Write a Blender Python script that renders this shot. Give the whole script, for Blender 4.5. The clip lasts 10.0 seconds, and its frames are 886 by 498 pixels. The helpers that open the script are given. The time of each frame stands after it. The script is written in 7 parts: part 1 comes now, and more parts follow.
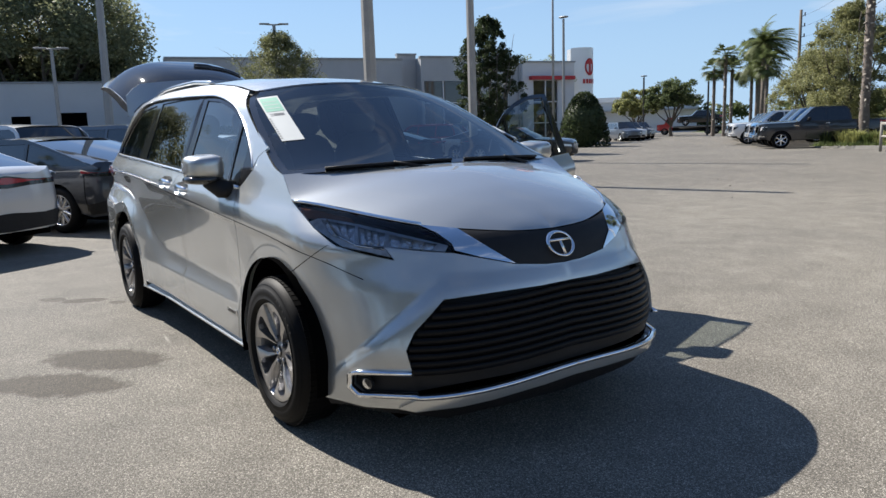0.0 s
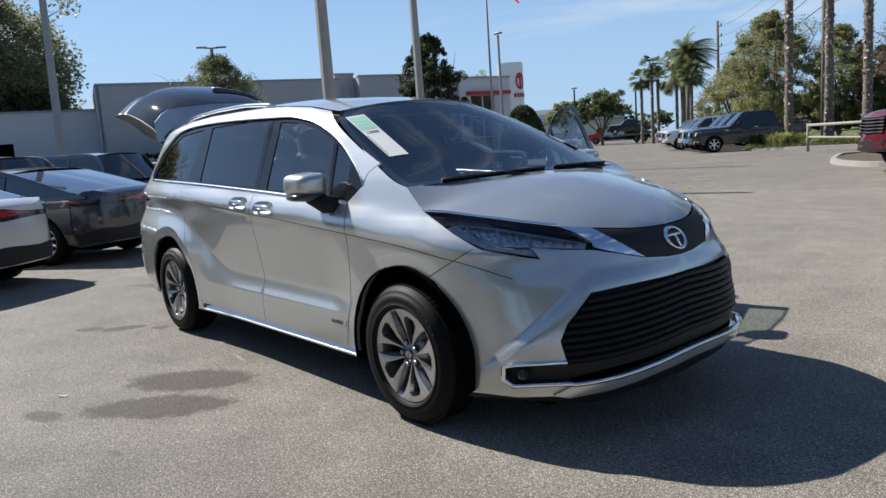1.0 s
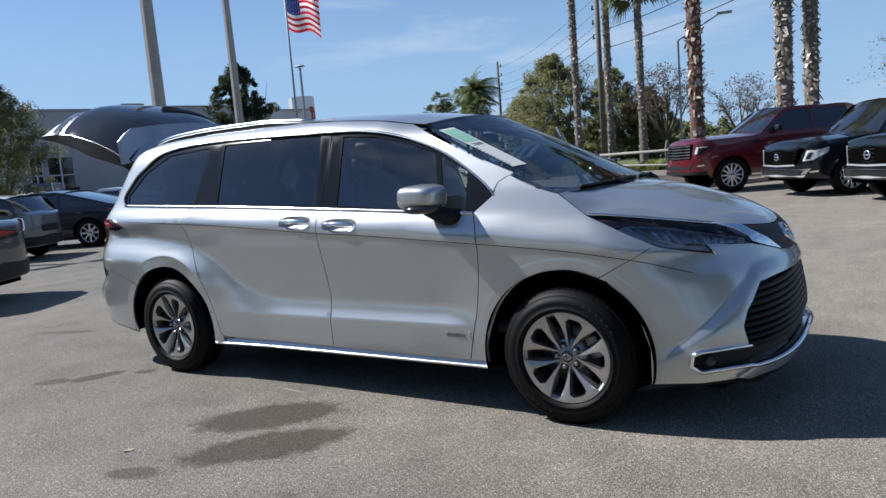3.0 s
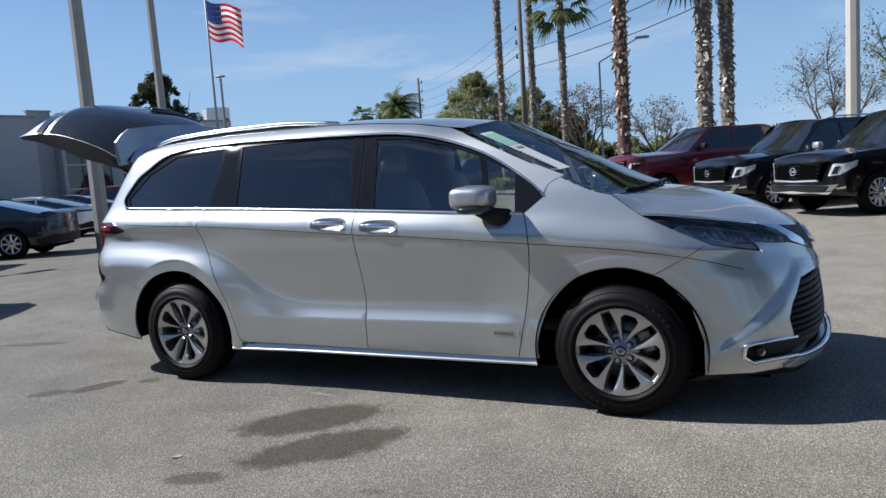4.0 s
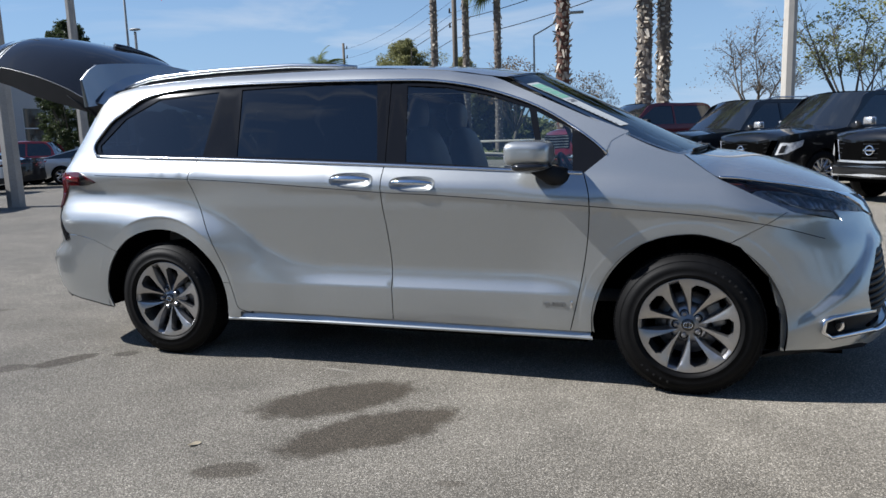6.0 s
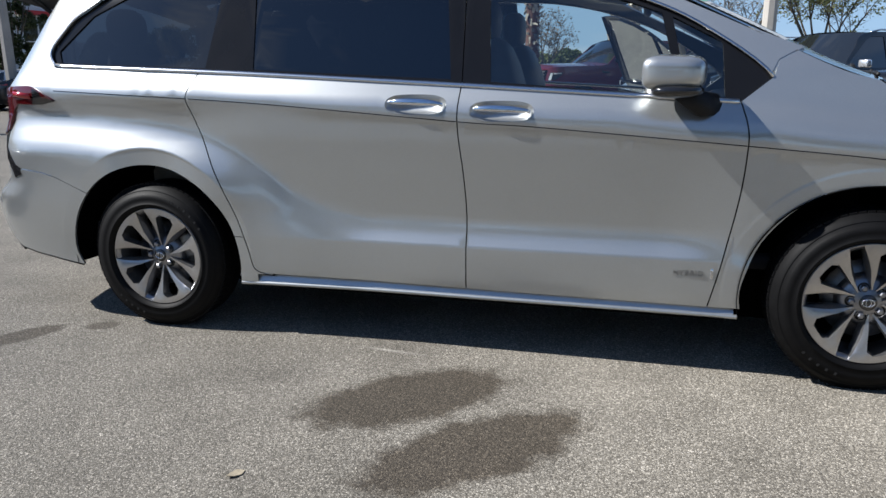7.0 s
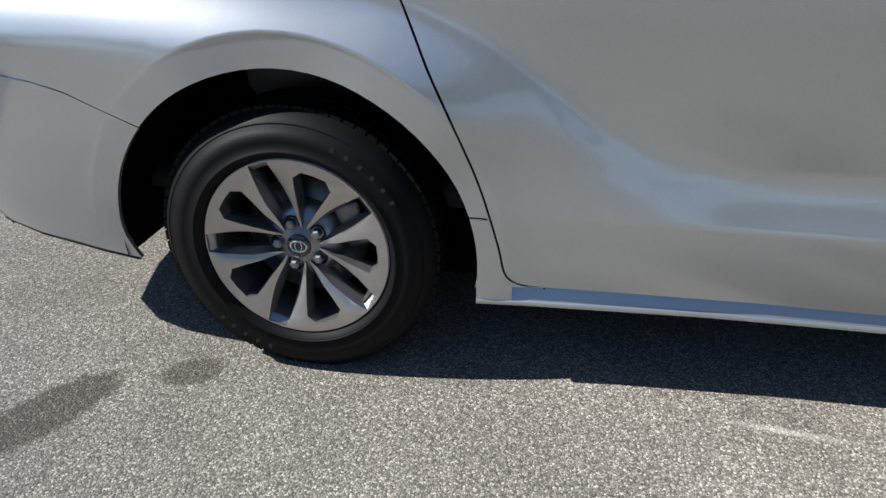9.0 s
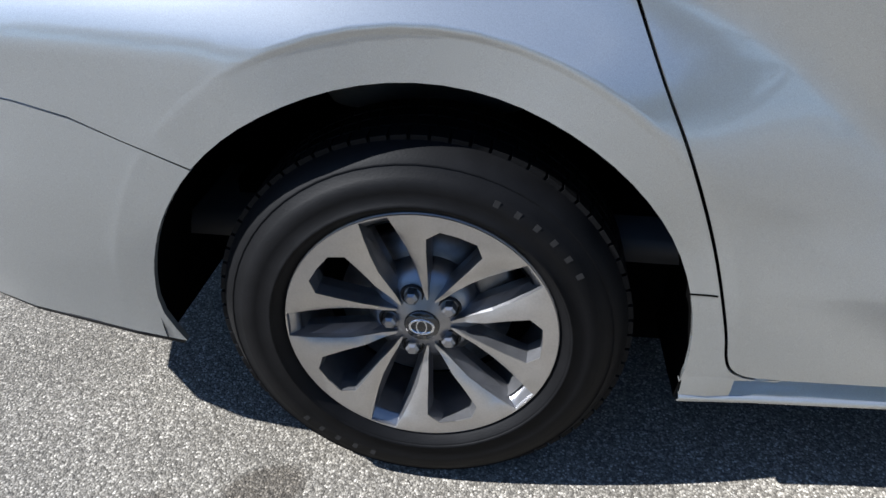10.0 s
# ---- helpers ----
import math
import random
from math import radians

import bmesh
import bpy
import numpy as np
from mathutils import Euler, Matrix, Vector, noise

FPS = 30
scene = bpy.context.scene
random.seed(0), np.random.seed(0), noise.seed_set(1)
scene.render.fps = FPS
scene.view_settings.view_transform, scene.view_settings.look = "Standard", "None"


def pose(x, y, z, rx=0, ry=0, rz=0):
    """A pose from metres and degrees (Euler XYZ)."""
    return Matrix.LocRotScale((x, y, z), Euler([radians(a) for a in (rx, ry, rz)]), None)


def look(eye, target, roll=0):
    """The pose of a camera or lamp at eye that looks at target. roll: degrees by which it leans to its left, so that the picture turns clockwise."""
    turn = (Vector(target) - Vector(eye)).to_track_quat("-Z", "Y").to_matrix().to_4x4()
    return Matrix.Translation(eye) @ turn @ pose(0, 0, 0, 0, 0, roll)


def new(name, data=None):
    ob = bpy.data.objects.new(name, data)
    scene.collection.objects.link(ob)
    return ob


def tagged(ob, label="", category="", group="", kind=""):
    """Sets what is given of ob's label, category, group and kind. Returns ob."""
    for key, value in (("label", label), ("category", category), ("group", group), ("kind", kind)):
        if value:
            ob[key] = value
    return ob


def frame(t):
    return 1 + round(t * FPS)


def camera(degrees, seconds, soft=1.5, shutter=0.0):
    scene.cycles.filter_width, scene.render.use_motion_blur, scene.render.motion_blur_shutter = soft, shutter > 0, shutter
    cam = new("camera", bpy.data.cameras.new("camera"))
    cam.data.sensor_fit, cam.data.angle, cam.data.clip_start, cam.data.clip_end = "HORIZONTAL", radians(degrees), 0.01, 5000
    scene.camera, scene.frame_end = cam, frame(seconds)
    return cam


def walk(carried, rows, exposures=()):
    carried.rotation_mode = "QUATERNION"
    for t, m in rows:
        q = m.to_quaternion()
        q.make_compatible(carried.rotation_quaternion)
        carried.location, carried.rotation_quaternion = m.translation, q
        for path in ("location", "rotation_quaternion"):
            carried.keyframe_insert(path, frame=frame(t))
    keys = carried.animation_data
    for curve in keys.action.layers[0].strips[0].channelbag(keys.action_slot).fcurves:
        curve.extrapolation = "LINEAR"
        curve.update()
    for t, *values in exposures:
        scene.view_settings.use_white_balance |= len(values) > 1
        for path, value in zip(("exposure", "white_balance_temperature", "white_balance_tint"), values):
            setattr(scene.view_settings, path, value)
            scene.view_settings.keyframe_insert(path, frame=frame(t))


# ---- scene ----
cam = camera(63.68, 10.0)
PATH = [
    (0, (3.081, -2.136, 1.335), (1.462, -1.007, 1.012), -1.83),
    (0.5, (2.961, -2.588, 1.351), (1.383, -1.395, 1.050), -2.94),
    (1, (2.730, -2.976, 1.353), (1.217, -1.701, 1.067), -4.05),
    (1.5, (2.392, -3.318, 1.377), (0.964, -1.944, 1.103), -4.72),
    (2, (2.121, -3.707, 1.384), (0.801, -2.228, 1.121), -4.99),
    (2.5, (1.765, -3.967, 1.376), (0.567, -2.385, 1.125), -4.96),
    (4, (0.776, -4.610, 1.342), (-0.088, -2.819, 1.129), -3.93),
    (4.5, (0.587, -4.790, 1.336), (-0.215, -2.969, 1.131), -3.61),
    (5, (0.487, -4.840, 1.332), (-0.269, -3.001, 1.121), -3.22),
    (5.5, (0.312, -4.734, 1.311), (-0.398, -2.881, 1.066), -2.61),
    (7, (-0.912, -3.814, 1.186), (-1.401, -1.933, 0.713), -0.18),
    (7.5, (-1.346, -3.464, 1.160), (-1.758, -1.596, 0.578), 0.36),
    (8, (-1.733, -3.094, 1.160), (-2.106, -1.262, 0.448), 0.40),
    (8.5, (-2.110, -2.686, 1.180), (-2.429, -0.908, 0.336), 0.45),
    (9, (-2.432, -2.396, 1.145), (-2.761, -0.652, 0.223), -0.30),
    (9.5, (-2.733, -2.100, 1.115), (-2.978, -0.376, 0.122), -0.12),
    (10, (-2.921, -1.891, 1.113), (-3.113, -0.210, 0.047), 0.28),
]
# the clip's camera opens up a little towards the shaded wheel
walk(cam, [(t, look(eye, target, roll)) for t, eye, target, roll in PATH], [(0, 1.0, 6550, 10), (0.5, 0.95, 6500, 10), (1.5, 0.84, 6400, 10), (2.5, 0.75, 6150, 10), (4.5, 0.70, 6070, 10), (5.5, 0.70, 6100, 10), (7, 0.80, 6200, 10), (8.5, 0.90, 6150, 10), (9.5, 1.04, 6000, 10), (10, 1.30, 5850, 10)])

from mathutils.geometry import delaunay_2d_cdt


# ---------------------------------------------------------------- world, sun
SUN_WAY = Vector((1.0, 0.24, -1.0)).normalized()
world = bpy.data.worlds.new("sky_world")
scene.world = world
world.use_nodes = True
wn, wl = world.node_tree.nodes, world.node_tree.links
wn.clear()
w_out = wn.new("ShaderNodeOutputWorld")
w_bg = wn.new("ShaderNodeBackground")
w_sky = wn.new("ShaderNodeTexSky")
w_sky.sky_type, w_sky.sun_disc = "NISHITA", False
w_sky.sun_elevation = math.asin(-SUN_WAY.z)
w_sky.sun_rotation = math.atan2(-SUN_WAY.x, -SUN_WAY.y)
w_sky.altitude, w_sky.air_density, w_sky.dust_density, w_sky.ozone_density = 0.0, 1.0, 0.30, 1.8
# thin high cloud, mixed over the sky
w_co = wn.new("ShaderNodeTexCoord")
w_map = wn.new("ShaderNodeMapping")
w_map.inputs["Scale"].default_value = (1.6, 1.6, 9.0)
w_map.inputs["Rotation"].default_value = (0.05, 0.12, 0.4)
w_no = wn.new("ShaderNodeTexNoise")
w_no.inputs["Scale"].default_value, w_no.inputs["Detail"].default_value, w_no.inputs["Roughness"].default_value = 1.7, 7.0, 0.55
w_no.inputs["Distortion"].default_value = 0.4
w_ra = wn.new("ShaderNodeValToRGB")
w_ra.color_ramp.elements[0].position, w_ra.color_ramp.elements[1].position = 0.54, 0.80
w_ra.color_ramp.elements[1].color = (0.62, 0.62, 0.62, 1)
w_mix = wn.new("ShaderNodeMixRGB")
w_mix.inputs[2].default_value = (8.5, 8.8, 9.2, 1)
wl.new(w_co.outputs["Generated"], w_map.inputs[0])
wl.new(w_map.outputs[0], w_no.inputs["Vector"])
wl.new(w_no.outputs["Fac"], w_ra.inputs[0])
wl.new(w_ra.outputs[0], w_mix.inputs[0])
w_tint = wn.new("ShaderNodeMixRGB")
w_tint.blend_type, w_tint.inputs[0].default_value = "MULTIPLY", 1.0
w_tint.inputs[2].default_value = (0.81, 0.965, 1.15, 1)
wl.new(w_sky.outputs[0], w_tint.inputs[1])
# pale haze towards the horizon
w_sep = wn.new("ShaderNodeSeparateXYZ")
w_hz = wn.new("ShaderNodeMapRange")
w_hz.interpolation_type = "SMOOTHSTEP"
w_hz.inputs["From Min"].default_value, w_hz.inputs["From Max"].default_value = 0.0, 0.42
w_hz.inputs["To Min"].default_value, w_hz.inputs["To Max"].default_value = 0.85, 0.0
w_haze = wn.new("ShaderNodeMixRGB")
w_haze.inputs[2].default_value = (4.1, 6.1, 8.7, 1)
wl.new(w_co.outputs["Generated"], w_sep.inputs[0])
wl.new(w_sep.outputs["Z"], w_hz.inputs["Value"])
wl.new(w_hz.outputs[0], w_haze.inputs[0])
wl.new(w_tint.outputs[0], w_haze.inputs[1])
wl.new(w_haze.outputs[0], w_mix.inputs[1])
wl.new(w_mix.outputs[0], w_bg.inputs[0])
wl.new(w_bg.outputs[0], w_out.inputs[0])
w_bg.inputs[1].default_value = 0.055
sun = new("sun", bpy.data.lights.new("sun", "SUN"))
sun.data.energy, sun.data.angle, sun.data.color = 5.0, radians(0.53), (1.0, 0.955, 0.89)
sun.matrix_world = look((0, 0, 30), Vector((0, 0, 30)) + SUN_WAY)

# ---------------------------------------------------------------- materials


def mat(name, col, rough=0.5, metal=0.0, var=0.0, scale=8.0, bump=0.0, bscale=60.0, coat=0.0, spec=0.5, col2=None, rand=0.0, fine=0.0, fscale=140.0):
    """A node material: base colour with large and fine variation, roughness, bump."""
    m = bpy.data.materials.new(name)
    m.use_nodes = True
    n, l = m.node_tree.nodes, m.node_tree.links
    b = n["Principled BSDF"]
    b.inputs["Roughness"].default_value, b.inputs["Metallic"].default_value = rough, metal
    b.inputs["Coat Weight"].default_value, b.inputs["Coat Roughness"].default_value = coat, 0.04
    b.inputs["Specular IOR Level"].default_value = spec
    co = n.new("ShaderNodeTexCoord")
    src = None
    base = n.new("ShaderNodeRGB")
    base.outputs[0].default_value = (*col, 1)
    src = base.outputs[0]
    if var or col2:
        t = n.new("ShaderNodeTexNoise")
        t.inputs["Scale"].default_value, t.inputs["Detail"].default_value = scale, 5
        l.new(co.outputs["Object"], t.inputs["Vector"])
        r = n.new("ShaderNodeValToRGB")
        r.color_ramp.elements[0].position, r.color_ramp.elements[1].position = 0.32, 0.68
        c2 = col2 or tuple(max(c * (1 - var), 0) for c in col)
        r.color_ramp.elements[0].color, r.color_ramp.elements[1].color = (*c2, 1), (*col, 1)
        l.new(t.outputs["Fac"], r.inputs[0])
        src = r.outputs[0]
    if fine:
        t = n.new("ShaderNodeTexNoise")
        t.inputs["Scale"].default_value, t.inputs["Detail"].default_value = fscale, 3
        l.new(co.outputs["Object"], t.inputs["Vector"])
        mp = n.new("ShaderNodeMapRange")
        mp.inputs["From Min"].default_value, mp.inputs["From Max"].default_value = 0.3, 0.7
        mp.inputs["To Min"].default_value, mp.inputs["To Max"].default_value = 1 - fine, 1 + fine
        l.new(t.outputs["Fac"], mp.inputs["Value"])
        mu = n.new("ShaderNodeVectorMath")
        mu.operation = "MULTIPLY"
        l.new(src, mu.inputs[0])
        l.new(mp.outputs[0], mu.inputs[1])
        src = mu.outputs[0]
    if rand:
        ob = n.new("ShaderNodeObjectInfo")
        ge = n.new("ShaderNodeNewGeometry")
        ad = n.new("ShaderNodeMath")
        ad.operation = "ADD"
        l.new(ob.outputs["Random"], ad.inputs[0])
        l.new(ge.outputs["Random Per Island"], ad.inputs[1])
        fr = n.new("ShaderNodeMath")
        fr.operation = "FRACT"
        l.new(ad.outputs[0], fr.inputs[0])
        mp = n.new("ShaderNodeMapRange")
        mp.inputs["To Min"].default_value, mp.inputs["To Max"].default_value = 1 - rand, 1 + rand
        l.new(fr.outputs[0], mp.inputs["Value"])
        mu = n.new("ShaderNodeVectorMath")
        mu.operation = "MULTIPLY"
        l.new(src, mu.inputs[0])
        l.new(mp.outputs[0], mu.inputs[1])
        src = mu.outputs[0]
    l.new(src, b.inputs["Base Color"])
    if bump:
        t = n.new("ShaderNodeTexNoise")
        t.inputs["Scale"].default_value, t.inputs["Detail"].default_value = bscale, 4
        l.new(co.outputs["Object"], t.inputs["Vector"])
        bp = n.new("ShaderNodeBump")
        bp.inputs["Strength"].default_value, bp.inputs["Distance"].default_value = bump, 0.01
        l.new(t.outputs["Fac"], bp.inputs["Height"])
        l.new(bp.outputs[0], b.inputs["Normal"])
    return m


def car_paint(name, col, metal=0.0, rough=0.35, flake=0.0):
    """Clear-coated paint, with metal flakes where asked."""
    m = mat(name, col, rough, metal, coat=1.0, fine=flake, fscale=900.0)
    n, l = m.node_tree.nodes, m.node_tree.links
    b = n["Principled BSDF"]
    b.inputs["Coat Roughness"].default_value = 0.03
    co = n.new("ShaderNodeTexCoord")
    t = n.new("ShaderNodeTexNoise")
    t.inputs["Scale"].default_value, t.inputs["Detail"].default_value = 3.0, 6
    l.new(co.outputs["Object"], t.inputs["Vector"])
    mp = n.new("ShaderNodeMapRange")
    mp.inputs["To Min"].default_value, mp.inputs["To Max"].default_value = rough - 0.04, rough + 0.05
    l.new(t.outputs["Fac"], mp.inputs["Value"])
    l.new(mp.outputs[0], b.inputs["Roughness"])
    return m


def glass(name, tint, ior=1.45, gloss_rough=0.0):
    """Thin tinted pane: clear through, mirror-like by Fresnel."""
    m = bpy.data.materials.new(name)
    m.use_nodes = True
    n, l = m.node_tree.nodes, m.node_tree.links
    n.remove(n["Principled BSDF"])
    tr = n.new("ShaderNodeBsdfTransparent")
    tr.inputs[0].default_value = (*tint, 1)
    gl = n.new("ShaderNodeBsdfGlossy")
    gl.inputs["Roughness"].default_value = gloss_rough
    fr = n.new("ShaderNodeFresnel")
    fr.inputs[0].default_value = ior
    mx = n.new("ShaderNodeMixShader")
    l.new(fr.outputs[0], mx.inputs[0])
    l.new(tr.outputs[0], mx.inputs[1])
    l.new(gl.outputs[0], mx.inputs[2])
    l.new(mx.outputs[0], n["Material Output"].inputs[0])
    return m


def metallic_paint(name, col, flake):
    """Silver paint: coarse flakes scatter widely, fine ones mirror softly, clear coat over both."""
    m = car_paint(name, col, metal=1.0, rough=0.235, flake=flake)
    n, l = m.node_tree.nodes, m.node_tree.links
    a = n["Principled BSDF"]
    b = n.new("ShaderNodeBsdfPrincipled")
    b.inputs["Metallic"].default_value, b.inputs["Roughness"].default_value = 0.60, 0.50
    b.inputs["Coat Weight"].default_value, b.inputs["Coat Roughness"].default_value = 1.0, 0.03
    l.new(a.inputs["Base Color"].links[0].from_socket, b.inputs["Base Color"])
    mx = n.new("ShaderNodeMixShader")
    mx.inputs[0].default_value = 0.45
    l.new(a.outputs[0], mx.inputs[1])
    l.new(b.outputs[0], mx.inputs[2])
    l.new(mx.outputs[0], n["Material Output"].inputs[0])
    return m


SILVER = metallic_paint("silver_paint", (0.480, 0.497, 0.495), 0.14)
GLASS = glass("clear_tinted_glass", (0.68, 0.75, 0.73), 2.15)
GLASS_WS = glass("windscreen_glass", (0.30, 0.36, 0.36), 2.15)
GLASS_DARK = glass("privacy_glass", (0.03, 0.035, 0.04), 2.0)
LENS = glass("lamp_lens", (0.9, 0.92, 0.95))
CHROME = mat("chrome", (0.80, 0.81, 0.83), 0.07, 1.0, fine=0.03)
SATIN = mat("satin_silver_trim", (0.72, 0.73, 0.74), 0.20, 1.0, fine=0.03)
GLOSS_BLACK = mat("gloss_black_trim", (0.012, 0.012, 0.013), 0.12, coat=0.6)
BLACK = mat("black_plastic", (0.010, 0.010, 0.011), 0.55, spec=0.3, var=0.3, scale=30, bump=0.15, bscale=400)
# near black, for dark parts and for sheets that stand in for deep shade
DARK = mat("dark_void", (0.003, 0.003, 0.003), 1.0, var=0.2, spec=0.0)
RUBBER = mat("tyre_rubber", (0.0055, 0.0055, 0.0060), 0.58, spec=0.13, var=0.35, scale=25, bump=0.05, bscale=250)
RUBBER_MARK = mat("tyre_lettering", (0.020, 0.020, 0.021), 0.5, spec=0.3, var=0.2)
ALLOY = mat("painted_alloy", (0.30, 0.30, 0.31), 0.30, 0.85, var=0.15, scale=40)
ALLOY_FACE = mat("grey_alloy_face", (0.51, 0.495, 0.48), 0.32, 0.9, var=0.08, scale=30, fine=0.05, fscale=300)
ALLOY_CUT = mat("machined_alloy", (0.66, 0.66, 0.67), 0.22, 1.0, fine=0.06, fscale=300)
STEEL = mat("brake_steel", (0.25, 0.25, 0.25), 0.4, 0.9, var=0.4, scale=30)
RED_LENS = mat("red_lamp_lens", (0.35, 0.012, 0.015), 0.12, coat=1.0)
AMBER = mat("amber_reflector", (0.11, 0.026, 0.008), 0.15, coat=1.0)
SEAT = mat("grey_seat_leather", (0.20, 0.20, 0.19), 0.5, var=0.15, bump=0.1, bscale=120)
CABIN = mat("dark_cabin_trim", (0.035, 0.035, 0.037), 0.6, var=0.2)
PAPER = mat("window_sticker_paper", (0.50, 0.525, 0.52), 0.6, var=0.05)
GREEN_INK = mat("green_ink", (0.20, 0.45, 0.34), 0.6, var=0.08)
INK = mat("grey_ink", (0.10, 0.10, 0.11), 0.6, var=0.1)

# ---------------------------------------------------------------- geometry helpers


class Panel(tuple):
    """(vertices, faces) with a normal for each vertex in nor."""
    nor = ()


def part(name, geo, material, parent=None, label="", smooth=True, at=None):
    """One mesh object from (vertices, faces), under its parent if one is given."""
    me = bpy.data.meshes.new(name)
    me.from_pydata([tuple(v) for v in geo[0]], [], [tuple(f) for f in geo[1]])
    me.materials.append(material)
    if smooth:
        me.polygons.foreach_set("use_smooth", [True] * len(me.polygons))
    me.update()
    if isinstance(geo, Panel):
        me.normals_split_custom_set_from_vertices(geo.nor)
    ob = new(name, me)
    if parent is not None:
        ob.parent = parent
    if at is not None:
        ob.matrix_basis = at
    if label:
        ob["label"] = label
    return ob


def thing(name, label, category, at=None, group="", kind=""):
    ob = new(name)
    ob.empty_display_size = 0.1
    if at is not None:
        ob.matrix_basis = at
    return tagged(ob, label, category, group, kind)


def join(*geos):
    vs, fs = [], []
    for v, f in geos:
        k = len(vs)
        vs.extend(v)
        fs.extend([tuple(i + k for i in q) for q in f])
    return vs, fs


def moved(geo, m):
    return [m @ Vector(v) for v in geo[0]], geo[1]


def box(x0, x1, y0, y1, z0, z1, bevel=0.0):
    if not bevel:
        v = [(x, y, z) for x in (x0, x1) for y in (y0, y1) for z in (z0, z1)]
        return v, [(0, 1, 3, 2), (4, 6, 7, 5), (0, 4, 5, 1), (2, 3, 7, 6), (0, 2, 6, 4), (1, 5, 7, 3)]
    bm = bmesh.new()
    bmesh.ops.create_cube(bm, size=1, matrix=Matrix.LocRotScale(((x0 + x1) / 2, (y0 + y1) / 2, (z0 + z1) / 2), None, (x1 - x0, y1 - y0, z1 - z0)))
    bmesh.ops.bevel(bm, geom=bm.edges[:], offset=bevel, segments=2, profile=0.5, affect="EDGES")
    out = [v.co.copy() for v in bm.verts], [tuple(v.index for v in f.verts) for f in bm.faces]
    bm.free()
    return out


def rings(loops, closed=True, cap=False):
    """Skin over loops of equal length."""
    n = len(loops[0])
    vs = [p for lp in loops for p in lp]
    fs = []
    for i in range(len(loops) - 1):
        for j in range(n if closed else n - 1):
            k = (j + 1) % n
            fs.append((i * n + j, i * n + k, (i + 1) * n + k, (i + 1) * n + j))
    if cap:
        fs.append(tuple(range(n))[::-1])
        fs.append(tuple((len(loops) - 1) * n + j for j in range(n)))
    return vs, fs


def lathe(profile, n=32, axis="y"):
    """Turn (radius, offset) about an axis."""
    loops = []
    for r, h in profile:
        lp = []
        for k in range(n):
            a = 2 * math.pi * k / n
            c, s = r * math.cos(a), r * math.sin(a)
            lp.append({"y": (c, h, s), "z": (c, s, h), "x": (h, c, s)}[axis])
        loops.append(lp)
    return rings(loops)


def tube(path, radius, n=8, cap=True):
    """A round bar along a path; radius may be a list."""
    path = [Vector(p) for p in path]
    rad = radius if isinstance(radius, (list, tuple)) else [radius] * len(path)
    loops = []
    for i, p in enumerate(path):
        d = (path[min(i + 1, len(path) - 1)] - path[max(i - 1, 0)]).normalized()
        a = d.cross(Vector((0, 0, 1)) if abs(d.z) < 0.95 else Vector((1, 0, 0))).normalized()
        b = d.cross(a)
        loops.append([p + rad[i] * (math.cos(2 * math.pi * k / n) * a + math.sin(2 * math.pi * k / n) * b) for k in range(n)])
    return rings(loops, cap=cap)


def smooth_line(pts, n=5):
    """A smooth line through the points (Catmull-Rom)."""
    pts = [tuple(p) for p in pts]
    out = []
    for i in range(len(pts) - 1):
        p0, p1, p2, p3 = pts[max(i - 1, 0)], pts[i], pts[i + 1], pts[min(i + 2, len(pts) - 1)]
        for k in range(n):
            t = k / n
            out.append(tuple(0.5 * (2 * b + (c - a) * t + (2 * a - 5 * b + 4 * c - d) * t * t + (3 * b - a - 3 * c + d) * t**3) for a, b, c, d in zip(p0, p1, p2, p3)))
    out.append(pts[-1])
    return out


def inside(p, poly):
    x, y = p
    c = False
    for i in range(len(poly)):
        (x1, y1), (x2, y2) = poly[i - 1], poly[i]
        if (y1 > y) != (y2 > y) and x < (x2 - x1) * (y - y1) / (y2 - y1) + x1:
            c = not c
    return c


def shrunk(poly, g):
    """Move an outline inwards by g."""
    area = sum(poly[i - 1][0] * poly[i][1] - poly[i][0] * poly[i - 1][1] for i in range(len(poly)))
    s = 1 if area > 0 else -1
    out = []
    for i in range(len(poly)):
        a, b, c = Vector(poly[i - 1]), Vector(poly[i]), Vector(poly[(i + 1) % len(poly)])
        d1, d2 = (b - a).normalized(), (c - b).normalized()
        n1, n2 = Vector((-d1.y, d1.x)) * s, Vector((-d2.y, d2.x)) * s
        n = n1 + n2
        n = n.normalized() / max(0.5, (n1.dot(n2) + 1) / 2) ** 0.5 if n.length > 0.2 else n1
        out.append(tuple(b + n * g))
    return out


